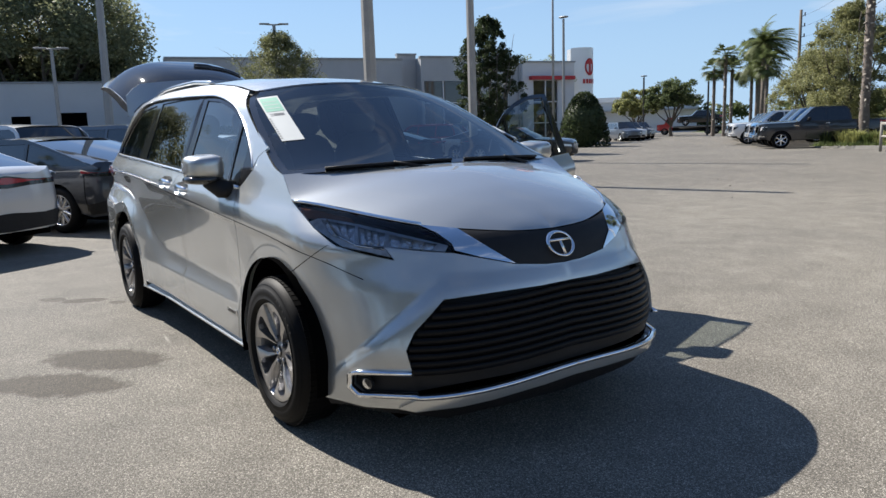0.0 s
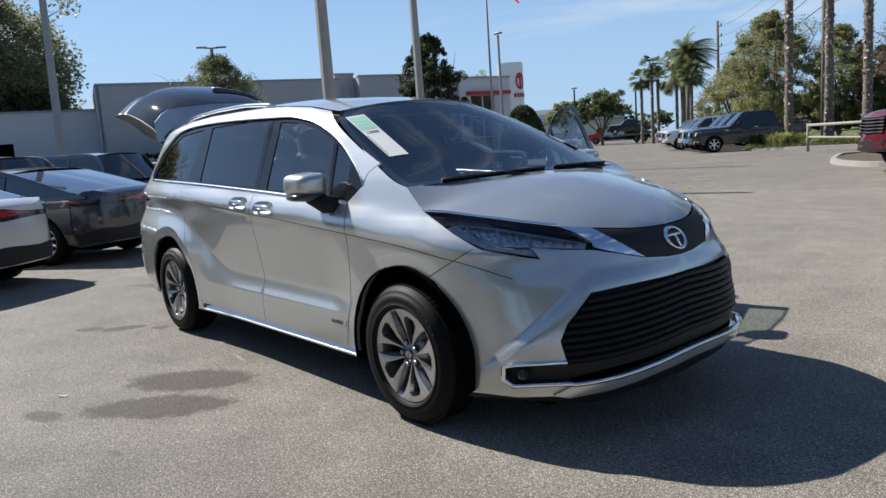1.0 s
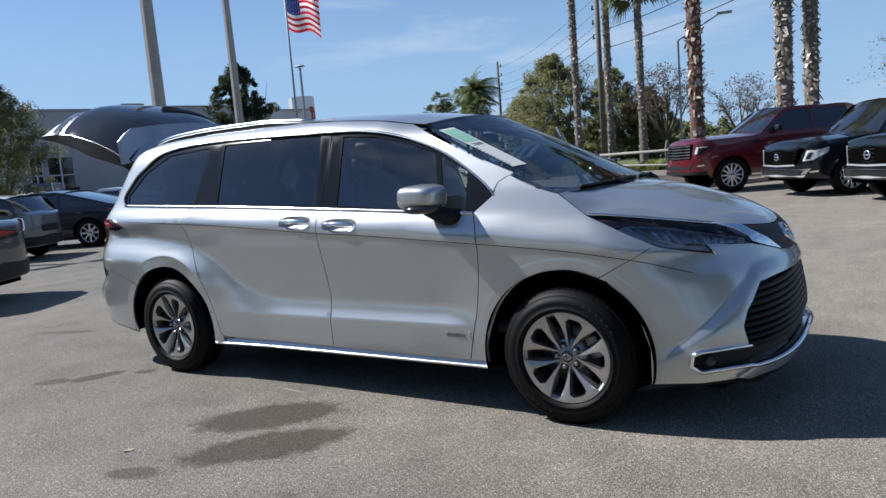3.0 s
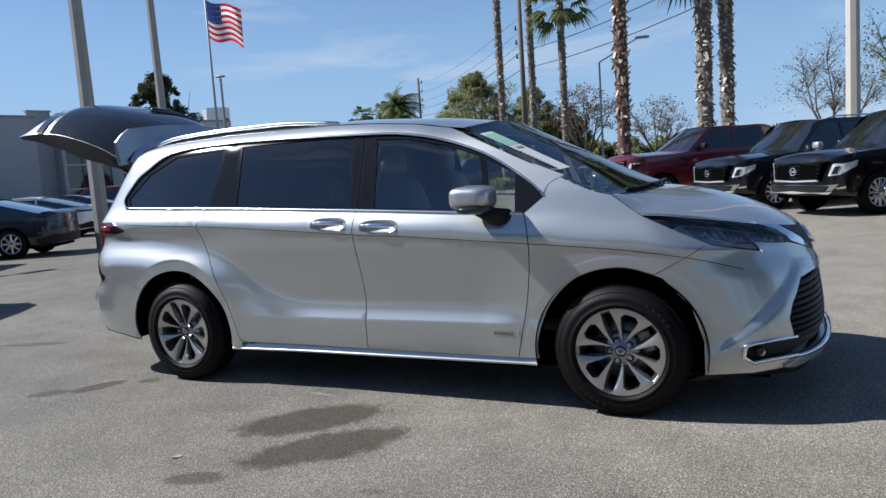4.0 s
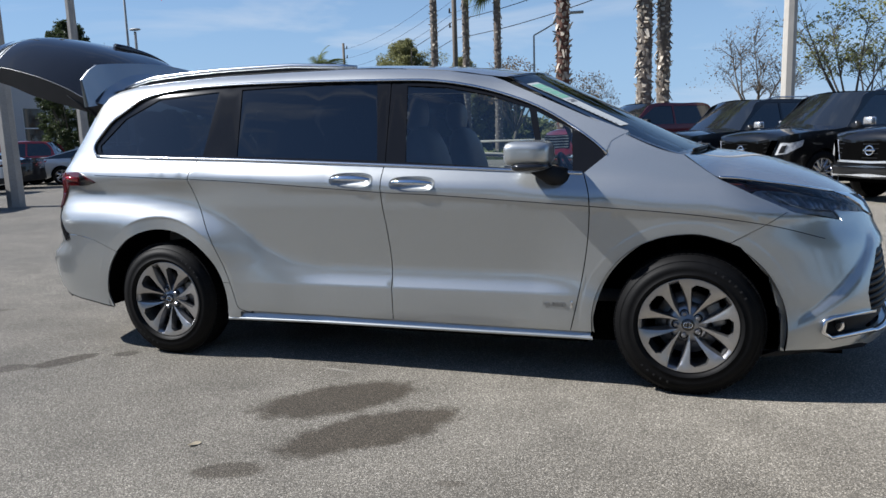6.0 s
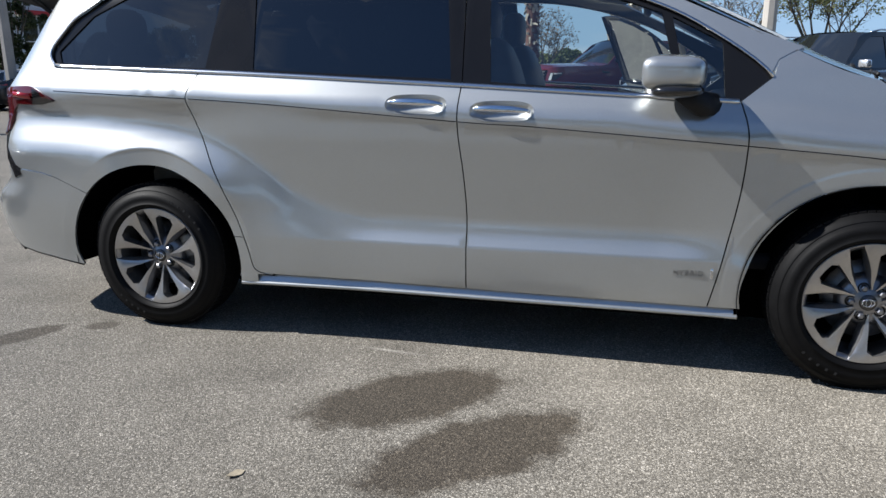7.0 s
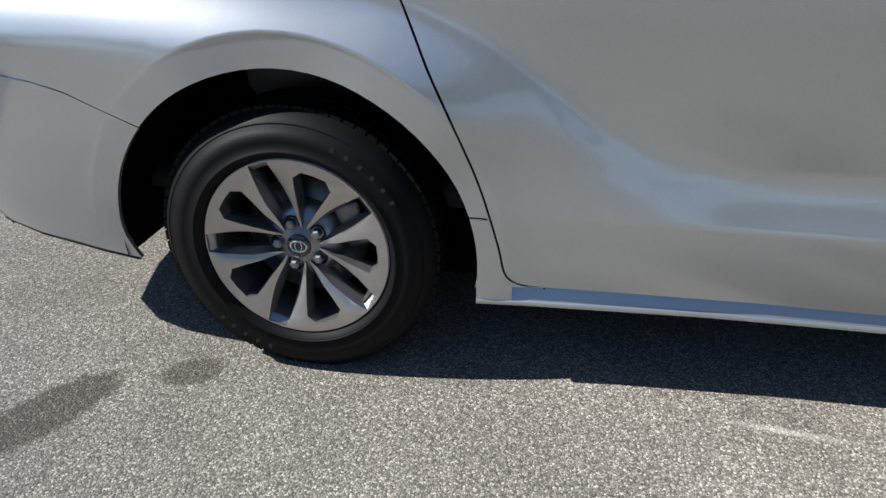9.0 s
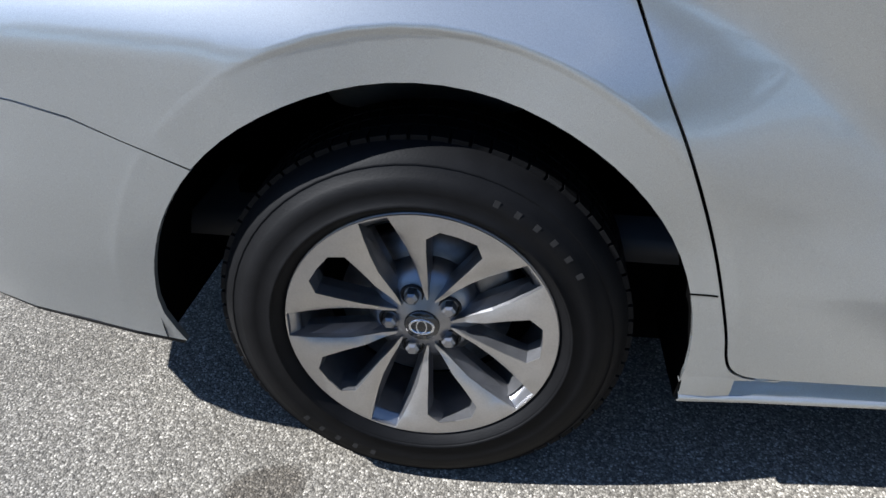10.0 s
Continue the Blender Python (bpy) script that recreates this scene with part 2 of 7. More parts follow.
def sheet(outline, surf, step=0.07, depth=0.015, holes=(), lines=(), gap=0.0, off=0.0, weld=False):
    """A panel cut to an outline (u, v) and laid on surf(u, v, off), with turned-in edges. lines: extra edges inside it."""
    outline = [tuple(p) for i, p in enumerate(outline) if (Vector(p) - Vector(outline[i - 1])).length > 1e-4]
    if gap:
        outline = shrunk(outline, gap)
    pts, edges = [], []
    for loop in (outline, *holes):
        k = len(pts)
        pts += [tuple(p) for p in loop]
        edges += [(k + i, k + (i + 1) % len(loop)) for i in range(len(loop))]
    for ln in lines:
        keep = [p for p in ln if inside(p, outline)]
        k = len(pts)
        pts += keep
        edges += [(k + i, k + i + 1) for i in range(len(keep) - 1) if (Vector(keep[i]) - Vector(keep[i + 1])).length < 0.3]
    bound = list(pts)
    us, vs = [p[0] for p in outline], [p[1] for p in outline]
    nu, nv = max(int((max(us) - min(us)) / step), 1), max(int((max(vs) - min(vs)) / step), 1)
    for i in range(nu + 1):
        for j in range(nv + 1):
            p = (min(us) + (i + 0.5) * step, min(vs) + (j + 0.5) * step)
            if inside(p, outline) and not any(inside(p, h) for h in holes) and min((p[0] - q[0]) ** 2 + (p[1] - q[1]) ** 2 for q in bound) > (0.35 * step) ** 2:
                pts.append(p)
    co, _, fa, *_ = delaunay_2d_cdt([Vector(p) for p in pts], edges, [], 0, 1e-6)
    tri = []
    for f in fa:
        c = sum((co[i] for i in f), Vector((0, 0))) / 3
        if inside(c, outline) and not any(inside(c, h) for h in holes):
            tri.append(tuple(f))
    used = sorted({i for f in tri for i in f})
    idx = {i: k for k, i in enumerate(used)}
    verts = [Vector(surf(co[i].x, co[i].y, off)) for i in used]
    tri = [tuple(idx[i] for i in f) for f in tri]
    nor, h = [], 0.003
    for i in used:
        u, v = co[i].x, co[i].y
        nor.append((Vector(surf(u + h, v, off)) - Vector(surf(u - h, v, off))).cross(Vector(surf(u, v + h, off)) - Vector(surf(u, v - h, off))).normalized())
    a, b, c = tri[len(tri) // 2]
    if (verts[b] - verts[a]).cross(verts[c] - verts[a]).dot(nor[a]) < 0:
        nor = [-q for q in nor]
    if depth:
        count = {}
        for f in tri:
            for i in range(3):
                e = (f[i], f[(i + 1) % 3])
                count[e] = count.get(e, 0) + 1
        rim = [e for e in count if (e[1], e[0]) not in count]
        top, low = {}, {}
        for e in rim:
            for i in e:
                if i not in top:
                    top[i] = i if weld else len(verts)
                    if not weld:
                        verts.append(verts[i])
                    low[i] = len(verts)
                    c = co[used[i]]
                    verts.append(Vector(surf(c.x, c.y, off - depth)))
        for a, b in rim:
            tri.append((top[b], top[a], low[a], low[b]))
    if weld:
        return verts, tri
    out = Panel((verts, tri))
    out.nor = nor + [Vector((0, 0, 0))] * (len(verts) - len(nor))
    return out


def mirrored(geo):
    out = [Vector((v[0], -v[1], v[2])) for v in geo[0]], [tuple(reversed(f)) for f in geo[1]]
    if isinstance(geo, Panel):
        out = Panel(out)
        out.nor = [Vector((q.x, -q.y, q.z)) for q in geo.nor]
    return out

# ---------------------------------------------------------------- the minivan: body surface
# x ahead from the front axle, y to the left, z up; the skin is a function of (u, z): u runs from the tail round the right side to the nose

def sp(x, xs, ys):
    """Smooth curve through knots."""
    n=len(xs); x=min(max(x,xs[0]),xs[-1]); i=0
    while i<n-2 and x>xs[i+1]: i+=1
    def d(k): return (ys[k+1]-ys[k])/(xs[k+1]-xs[k])
    def m(k):
        if k==0: return d(0)
        if k==n-1: return d(n-2)
        a,b=d(k-1),d(k)
        return 0.0 if a*b<=0 else 2*a*b/(a+b)
    h=xs[i+1]-xs[i]; s=(x-xs[i])/h; a,b=m(i),m(i+1)
    return float((2*s**3-3*s**2+1)*ys[i]+(s**3-2*s**2+s)*h*a+(-2*s**3+3*s**2)*ys[i+1]+(s**3-s**2)*h*b)
ZS=(.12,.20,.245,.34,.45,.53,.60,.72,.85,.922,.936,.96,1.0,1.05,1.10,1.2,1.4,1.58,1.65,1.70,1.735)
YS=(.83,.885,.922,.931,.932,.931,.931,.933,.937,.940,.9445,.9465,.940,.918,.890,.853,.785,.715,.665,.59,.45)
XA,XB,LF,LR=0.10,-3.55,1.35,1.25
def smooth(a,b,x):
    t=min(max((x-a)/(b-a),0),1); return t*t*(3-2*t)
LX=(-4.1,-3.7,-2.86,-2.4,-1.6,-1.25,-.5,0,.4)
LZ=(.19,.185,.148,.122,.062,.043,-.013,-.055,-.10)
EX=(-3.75,-3.4,-2.8,-1.9,-1.3,-.96,-.5)
EZ=(1.65,1.69,1.71,1.70,1.655,1.60,1.58)
RX=(-4.2,-3.6,-3.2,-2.85,-2.65,-2.5,-2.35,-2.15,-1.9,-1.0,-.4)
RZ=(1.035,1.03,1.005,.955,.875,.78,.67,.605,.582,.576,.572)
def softstep(x,w):
    return w*math.log1p(math.exp(min(x/w,40))) if x/w<40 else x
def flank(x,z):
    l=sp(x,LX,LZ)
    if z<1.2: zz=z-l*smooth(.55,.93,z)*(1-.35*smooth(.96,1.2,z))
    else:
        z0=1.2-l*.65; zz=z0+(z-1.2)*(1.70-z0)/(sp(x,EX,EZ)-1.2)
    y=sp(zz,ZS,YS)*sp(x,(-4.2,-3.6,-3.0,-2.0,-1.0,-.4,.1),(.93,.965,.995,1.0,1.0,.995,.985))
    # haunch and lower door: a fold along RIDGE, turned upright again below z 0.475
    s=softstep(sp(x,RX,RZ)-z,.014)-softstep(.475-z,.003)
    # the doors lean in below the crease
    lean=.030*min(max((.925-z)/.34,0),1)*smooth(-2.95,-2.45,x)*(1-smooth(-.80,-.35,x))
    q=smooth(-2.95,-2.45,x); d=smooth(-2.35,-1.95,x); rz=sp(x,RX,RZ)
    # full over the arch, drawn in again towards the ground and under the stripe
    hs=.085*smooth(0,.22,s)*(1-.25*(1-smooth(.28,.62,z)))-.014*min(max((1.10-z)/.10,0),1)
    he=.058*(1-math.exp(-max(s,0)/.13))
    haunch=hs+(he-hs)*q
    # on the doors the fold hollows out and ends in a crisp edge
    door=.030*min(max(s,0)/max(rz-.475,.02),1)**1.5
    return y-lean+(haunch+(door-haunch)*d)*(1-smooth(-.75,-.35,x))
def half_width(x,z):
    y=flank(x,z)
    # flat wheel arch lips
    for cx,ro in ((-3.075,.520),(-.02,.508)):
        r=math.hypot(x-cx,z-.34)
        if r<ro+.04 and z>.2:
            k=(ro+.012)/max(r,.2)
            y+=(flank(cx+(x-cx)*k,max(.34+(z-.34)*k,.30))+.001-y)*(1-smooth(ro-.007,ro+.009,r))
    return y
def nose(z): return sp(z,(.15,.22,.30,.45,.60,.72,.80,.86,.92,.95,1.0,1.05,1.12),(.90,.945,.975,.985,.972,.952,.930,.905,.855,.80,.68,.45,.35))
def tail(z): return sp(z,(.2,.3,.5,.58,.7,1.0,1.1,1.25,1.65,1.74),(-4.02,-4.12,-4.21,-4.215,-4.09,-4.10,-4.08,-3.99,-3.74,-3.66))
def cheek(u,z):
    # step in the bumper: a diagonal from the lamp to the fog lamp, level above the grille
    sd=-softstep(-min((u-.93)*.648-(z-.745)*.761,.8),.01); sd=.742-z-softstep(.742-z-sd,.02)
    return (-.019+.042*smooth(-.040,.040,sd))*smooth(.2,.5,u)*smooth(.28,.45,z)
def body(u,z):
    if u<=XA and u>=XB: return Vector(([u,-half_width(u,z),z]))
    if u>XA:
        f=min((u-XA)/LF,1)*math.pi/2; n=sp(z,(.2,.4,.7,.85,1.1),(3.0,3.0,2.6,2.3,2.2))
        r=(math.cos(f)**n+math.sin(f)**n)**(-1/n)*(1+cheek(u,z))
        w=half_width(min(XA+(nose(z)-XA)*r*math.sin(f),.75),z)
        return Vector(([XA+(nose(z)-XA)*r*math.sin(f),-w*r*math.cos(f),z]))
    f=min((XB-u)/LR,1)*math.pi/2; n=4
    r=(math.cos(f)**n+math.sin(f)**n)**(-1/n)
    w=half_width(XB+(tail(z)-XB)*r*math.sin(f),z)
    return Vector(([XB+(tail(z)-XB)*r*math.sin(f),-w*r*math.cos(f),z]))


def skin(u, z, off=0.0):
    u = min(u, XA + LF)
    p = body(u, z)
    if off:
        h = 0.004
        n = (body(u + h, z) - body(u - h, z)).cross(body(u, z + h) - body(u, z - h))
        n.normalize()
        if u > XA + LF - 0.012 or u < XB - LR + 0.012:
            n.y = 0.0
        p = p + n.normalized() * off
    if u > XA + LF - 0.0005:
        p.y = 0.0
    return p


def skin_strip(line, width, off, thick=0.006):
    """A raised strip along a line (u, z) on the skin."""
    line = [Vector(p) for p in line]
    loops = []
    for i, p in enumerate(line):
        d = (line[min(i + 1, len(line) - 1)] - line[max(i - 1, 0)]).normalized()
        s = Vector((-d.y, d.x)) * width / 2
        a, b = p + s, p - s
        loops.append([skin(*a, off - thick), skin(*a, off), skin(*b, off), skin(*b, off - thick)])
    return rings(loops, cap=True)


def arc(cx, cz, r, a0, a1, n=14):
    return [(cx + r * math.cos(radians(a0 + (a1 - a0) * k / n)), cz + r * math.sin(radians(a0 + (a1 - a0) * k / n))) for k in range(n + 1)]


CHAR = smooth_line([(-3.62, 1.121), (-2.86, 1.088), (-2.4, 1.062), (-1.6, 1.002), (-1.25, 0.983), (-0.5, 0.927), (0.0, 0.885), (0.36, 0.831), (0.62, 0.758)], 12)
CHAR2 = [(u, z - 0.014) for u, z in CHAR]
DF = smooth_line([(-0.515, 1.089), (-0.488, 1.0), (-0.481, 0.921), (-0.487, 0.78), (-0.507, 0.627), (-0.54, 0.45), (-0.577, 0.284)])
BG = smooth_line([(-1.592, 1.148), (-1.598, 0.985), (-1.575, 0.78), (-1.563, 0.6), (-1.56, 0.289)])
SL = smooth_line([(-2.805, 1.208), (-2.846, 1.12), (-2.842, 1.04), (-2.750, 0.83), (-2.686, 0.70), (-2.624, 0.554), (-2.578, 0.41), (-2.563, 0.345), (-2.548, 0.318), (-2.520, 0.304), (-2.463, 0.299)])
DLO_TOP = smooth_line([(-3.659, 1.238), (-3.742, 1.325), (-3.48, 1.499), (-3.235, 1.615), (-2.671, 1.645), (-1.661, 1.616), (-1.287, 1.587), (-0.962, 1.507), (-0.682, 1.385), (-0.405, 1.178), (-0.519, 1.088)], 6)
ARCH_R = arc(-3.075, 0.335, 0.450, 137, -7, 30)
ARCH_F = smooth_line([(-0.453, 0.285), (-0.455, 0.388), (-0.381, 0.583), (-0.223, 0.737), (0.0, 0.79), (0.174, 0.750)], 6)
WS_EDGE = smooth_line([(-0.04, 1.166), (-0.19, 1.213), (-0.50, 1.364), (-0.975, 1.583)], 6)
ROOF_EDGE = [(x, sp(x, EX, EZ)) for x in (-1.05, -1.3, -1.6, -1.9, -2.3, -2.8, -3.2, -3.45, -3.70)]
LAMP = smooth_line([(0.142, 1.052), (0.36, 1.040), (0.58, 1.012), (0.89, 0.956)], 5) + [(0.94, 0.925)] + smooth_line([(0.98, 0.883), (0.976, 0.86), (0.86, 0.872), (0.72, 0.889)], 3) + [(0.747, 0.838)] + smooth_line([(0.63, 0.862), (0.505, 0.888), (0.365, 0.956)], 4)

RIDGE = [(x, sp(x, RX, RZ)) for x in [-4.05 + 0.05 * k for k in range(73)]]
FOLDS = (CHAR, CHAR2, RIDGE, [(x, z - 0.022) for x, z in RIDGE], [(x, 0.484) for x, z in RIDGE], [(x, 0.475) for x, z in RIDGE], [(x, 0.466) for x, z in RIDGE], [(x, 0.505) for x, z in RIDGE], [(x, 0.53) for x, z in RIDGE], *[arc(-3.075, 0.34, q, 172, -12, 30) for q in (0.490, 0.511, 0.516, 0.520, 0.524, 0.530, 0.550)], *[arc(-0.02, 0.34, q, 2, 190, 30) for q in (0.480, 0.499, 0.504, 0.508, 0.512, 0.518, 0.540)])
CHEEK = [[(0.93 + (0.761 * s + 0.648 * o), 0.745 + 0.648 * s - 0.761 * o) for s in [-0.60 + 0.03 * k for k in range(21)]] for o in (-0.042, -0.02, 0.0, 0.02, 0.042)]
van = thing("minivan", "silver metallic minivan with its tailgate and driver's door open", "car")
DEF = dict(step=0.042, depth=0.012, gap=0.0026)


def both(name, geo, material, parent=van, label=""):
    part(name, geo, material, parent, label)
    part(name, mirrored(geo), material, parent, label)


# front wing, door skins, body side
front_wing = DF[::-1] + [(-0.405, 1.178), (-0.385, 1.241), (-0.305, 1.285)] + WS_EDGE[::-1][6:] + [(0.06, 1.092)] + [LAMP[0]] + LAMP[:-9:-1][:9] + [(0.45, 0.887), (0.354, 0.841), (0.174, 0.750)] + ARCH_F[::-1][1:]
both("front_wing", sheet(front_wing, skin, lines=FOLDS, **DEF), SILVER)
door_lines = dict(lines=FOLDS, **DEF)
DOOR = DF + [(-1.0, 0.286)] + BG[::-1] + [(-1.1, 1.122)]
SLIDE = BG + [(-2.0, 0.294)] + SL[::-1] + [(-2.2, 1.18)]


def cup_ring(x, z, r=1.0):
    """Outline of a handle cup, a rounded oblong."""
    out = []
    for k in range(28):
        a = 2 * math.pi * (k + 0.5) / 28
        out.append((x + 0.130 * r * math.copysign(abs(math.cos(a)) ** 0.62, math.cos(a)), z + 0.040 * r * math.copysign(abs(math.sin(a)) ** 0.75, math.sin(a))))
    return out


HANDLES = ((-1.417, 1.045), (-1.777, 1.069))
door_r = part("front_door", sheet(DOOR, skin, holes=(cup_ring(*HANDLES[0]),), **door_lines), SILVER, van)
both("sliding_door", sheet(SLIDE, skin, holes=(cup_ring(*HANDLES[1]),), **door_lines), SILVER)
side = SL[::-1] + [(-3.3, 1.229)] + DLO_TOP[:-7] + [(-0.413, 1.184), (-0.385, 1.241), (-0.305, 1.285)] + WS_EDGE[11:] + ROOF_EDGE
side += [(-3.95, 1.62), (-4.06, 1.40), (-4.10, 1.2), (-4.12, 0.95), (-4.0, 0.748), (-3.72, 0.734), (-3.6, 0.714)] + ARCH_R + [(-2.626, 0.287)]
both("body_side", sheet(side, skin, lines=FOLDS, **DEF), SILVER)
rear_bumper = [(-4.78, 0.748), (-4.0, 0.7475), (-3.72, 0.7335), (-3.6, 0.7135)] + arc(-3.075, 0.335, 0.451, 137, 174, 10) + [(-3.521, 0.345), (-3.508, 0.310), (-3.492, 0.282), (-3.60, 0.296), (-3.85, 0.325), (-4.15, 0.36), (-4.78, 0.36)]
both("rear_bumper", sheet(rear_bumper, skin, lines=FOLDS, step=0.04, depth=0.012, gap=0.001), SILVER)
both("arch_seam", skin_strip([(-2.646, 0.470), (-2.620, 0.470), (-2.602, 0.469)], 0.003, 0.0008, 0.002), DARK)
both("rear_valance", sheet([(-4.78, 0.358), (-4.15, 0.358), (-3.98, 0.338), (-4.0, 0.318), (-4.15, 0.315), (-4.78, 0.30)], lambda u, z, o=0: skin(u, z, o - 0.008), 0.1), BLACK)
SILL = ((-0.030, 0.303), (-0.024, 0.290), (-0.010, 0.272), (-0.002, 0.2600))
both("sill", rings([[skin(x, z, o) for o, z in SILL] for x in [-2.575, -2.50, -2.42] + [-2.3 + 0.2 * k for k in range(9)] + [-0.55, -0.475]], closed=False), SILVER)
both("sill_end", rings([[skin(x, z, o) for o, z in ((0.0, 0.303), (0.001, 0.278), (0.0, 0.2585))] for x in (-2.624, -2.58, -2.54)], closed=False), SILVER)
LIP = ((-0.010, 0.2605), (-0.001, 0.259), (0.004, 0.254), (0.004, 0.247), (-0.001, 0.242), (-0.05, 0.236))
both("sill_edge", rings([[skin(x, z, o) for o, z in LIP] for x in [-2.624, -2.5] + [-2.3 + 0.2 * k for k in range(9)] + [-0.55, -0.462]], closed=False), SILVER)

both("pillar_joint", skin_strip([(-0.404, 1.180), (-0.398, 1.212), (-0.385, 1.241), (-0.345, 1.264), (-0.305, 1.285)], 0.024, -0.002, 0.004), SILVER)
for line in (BG, DF, SL):
    both("door_gap", skin_strip(line, 0.026, -0.0135, 0.004), DARK)

both("bumper_edge", skin_strip([(-4.15, 0.357), (-4.0, 0.342), (-3.85, 0.322), (-3.72, 0.308), (-3.60, 0.293), (-3.50, 0.280)], 0.009, -0.001, 0.006), BLACK)

# glazing: black surround, panes, bright trim
PANES = [
    ([(-1.474, 1.164), (-1.512, 1.583), (-1.282, 1.563), (-1.03, 1.506), (-0.815, 1.428), (-0.735, 1.112)], GLASS, "front_window"),
    ([(-0.705, 1.110), (-0.775, 1.412), (-0.585, 1.312), (-0.57, 1.103)], GLASS, "corner_window"),
    ([(-2.548, 1.217), (-2.59, 1.615), (-2.057, 1.620), (-1.697, 1.606), (-1.642, 1.174)], GLASS_DARK, "sliding_window"),
    ([(-3.615, 1.253), (-3.672, 1.308), (-3.445, 1.471), (-3.194, 1.587), (-2.75, 1.611), (-2.787, 1.224)], GLASS_DARK, "quarter_window"),
]
BELT = smooth_line([(-0.52, 1.087), (-1.59, 1.146), (-2.66, 1.199), (-3.655, 1.237)], 8)
fd = [(-1.61, 1.612)] + [p for p in DLO_TOP if p[0] > -1.60] + [(-1.59, 1.15)]
rr = [p for p in DLO_TOP if p[0] < -1.62] + [(-1.615, 1.612), (-1.594, 1.15), (-2.66, 1.203)]
PILLAR_BLACK = mat("black_pillar_film", (0.010, 0.010, 0.011), 0.10, spec=0.3, var=0.15)
surround = [("window_surround", sheet(fd, skin, 0.09, 0.01, [p for p, *_ in PANES[:2]], off=-0.010), PILLAR_BLACK)]
rear_surround = ("window_surround", sheet(rr, skin, 0.09, 0.01, [p for p, *_ in PANES[2:]], off=-0.010), PILLAR_BLACK)
panes = [(nm, sheet(shrunk(p, -0.004), skin, 0.12, 0.0, off=-0.016), mt) for p, mt, nm in PANES]
for nm, geo, mt in [rear_surround] + panes[2:]:
    both(nm, geo, mt)
for nm, geo, mt in surround + panes[:2]:
    part(nm, geo, mt, door_r)
both("window_trim", join(skin_strip(DLO_TOP[:-6], 0.010, 0.004), skin_strip(BELT, 0.016, 0.006)), SATIN)


def door_handle(x, z):
    """Recessed cup with a bright pull bar."""
    cup = []
    for r, o in ((1.012, 0.001), (0.985, -0.002), (0.93, -0.010), (0.78, -0.024), (0.5, -0.034), (0.02, -0.037)):
        cup.append([skin(u, v, o) for u, v in cup_ring(x, z, r)])
    bar = []
    for k in range(13):
        s = -1 + k / 6
        hh = 0.0115 * (1 - 0.3 * s * s)
        o = 0.022 - 0.022 * abs(s) ** 3
        c = z + 0.004 - 0.004 * s
        bar.append([skin(x + 0.118 * s, c + hh * math.cos(a), o + 0.007 * math.sin(a)) for a in [2 * math.pi * j / 10 for j in range(10)]])
    return rings(cup), rings(bar, cap=True)


for (x, z), owner in zip(HANDLES, (door_r, van)):
    cup, bar = door_handle(x, z)
    part("handle_cup", cup, SILVER, owner)
    part("door_handle", bar, CHROME, owner, "bright chrome door handle")

# bumper, nose
GR = [(1.45, 0.702), (1.30, 0.700), (0.91, 0.690), (0.80, 0.57), (0.768, 0.50), (0.787, 0.412)]
FOG = [(0.787, 0.412), (0.590, 0.400), (0.556, 0.386), (0.552, 0.332), (0.592, 0.303), (0.80, 0.318)]
bumper = [(0.400, 0.238), (0.392, 0.409), (0.342, 0.587), (0.216, 0.735), (0.176, 0.750), (0.354, 0.841), (0.45, 0.887), (0.508, 0.886)]
bumper += [(0.63, 0.860), (0.747, 0.836), (0.722, 0.887), (0.86, 0.870), (0.978, 0.857), (1.074, 0.831), (1.206, 0.795), (1.351, 0.777), (1.45, 0.773)] + GR + FOG[1:] + [(0.827, 0.257), (0.607, 0.243)]
both("front_bumper", sheet(bumper, skin, lines=FOLDS + tuple(CHEEK), step=0.03, depth=0.03), SILVER)
grille_back = shrunk(GR + [(0.80, 0.345), (1.45, 0.37)], -0.006)
both("grille_back", sheet(grille_back, skin, 0.06, 0.0, off=-0.06), BLACK)
rows = 9
GRILLE_BLACK = mat("satin_black_grille", (0.006, 0.006, 0.007), 0.45, spec=0.16, var=0.2)
for k in range(rows):
    z = 0.40 + 0.285 * (k + 0.5) / rows
    u0 = sp(z, (0.37, 0.412, 0.50, 0.57, 0.69), (0.792, 0.785, 0.768, 0.80, 0.91)) + 0.006
    n = 14
    lp = []
    for i in range(n + 1):
        u = u0 + (1.45 - u0) * i / n
        zz = z + 0.010 * (i / n) ** 1.5 - 0.012 * (1 - i / n)
        lp.append([skin(u, zz - 0.013, -0.05), skin(u, zz - 0.0135, -0.020), skin(u, zz + 0.0125, -0.014), skin(u, zz + 0.0135, -0.05)])
    lp[-1] = [Vector((q.x, 0.003, q.z)) for q in lp[-1]]
    both("grille_bar", rings(lp, closed=False), GRILLE_BLACK)
for k in range(4, rows - 1):
    z0 = 0.40 + 0.285 * (k + 0.5) / rows
    for u in [1.06 + 0.085 * i + (0.042 if k % 2 else 0) for i in range(5)]:
        if u < 1.44:
            both("grille_post", rings([[skin(u + du, z0 + dz, o) for du, o in ((-0.002, -0.05), (-0.002, -0.018), (0.002, -0.018), (0.002, -0.05))] for dz in (-0.006, 0.020)]), DARK)
both("fog_pocket", sheet(shrunk(FOG + [(0.79, 0.40)], -0.004), skin, 0.06, 0.0, off=-0.025), BLACK)
lipline = smooth_line([(0.80, 0.312), (0.95, 0.318), (1.28, 0.340), (1.45, 0.345)], 8)
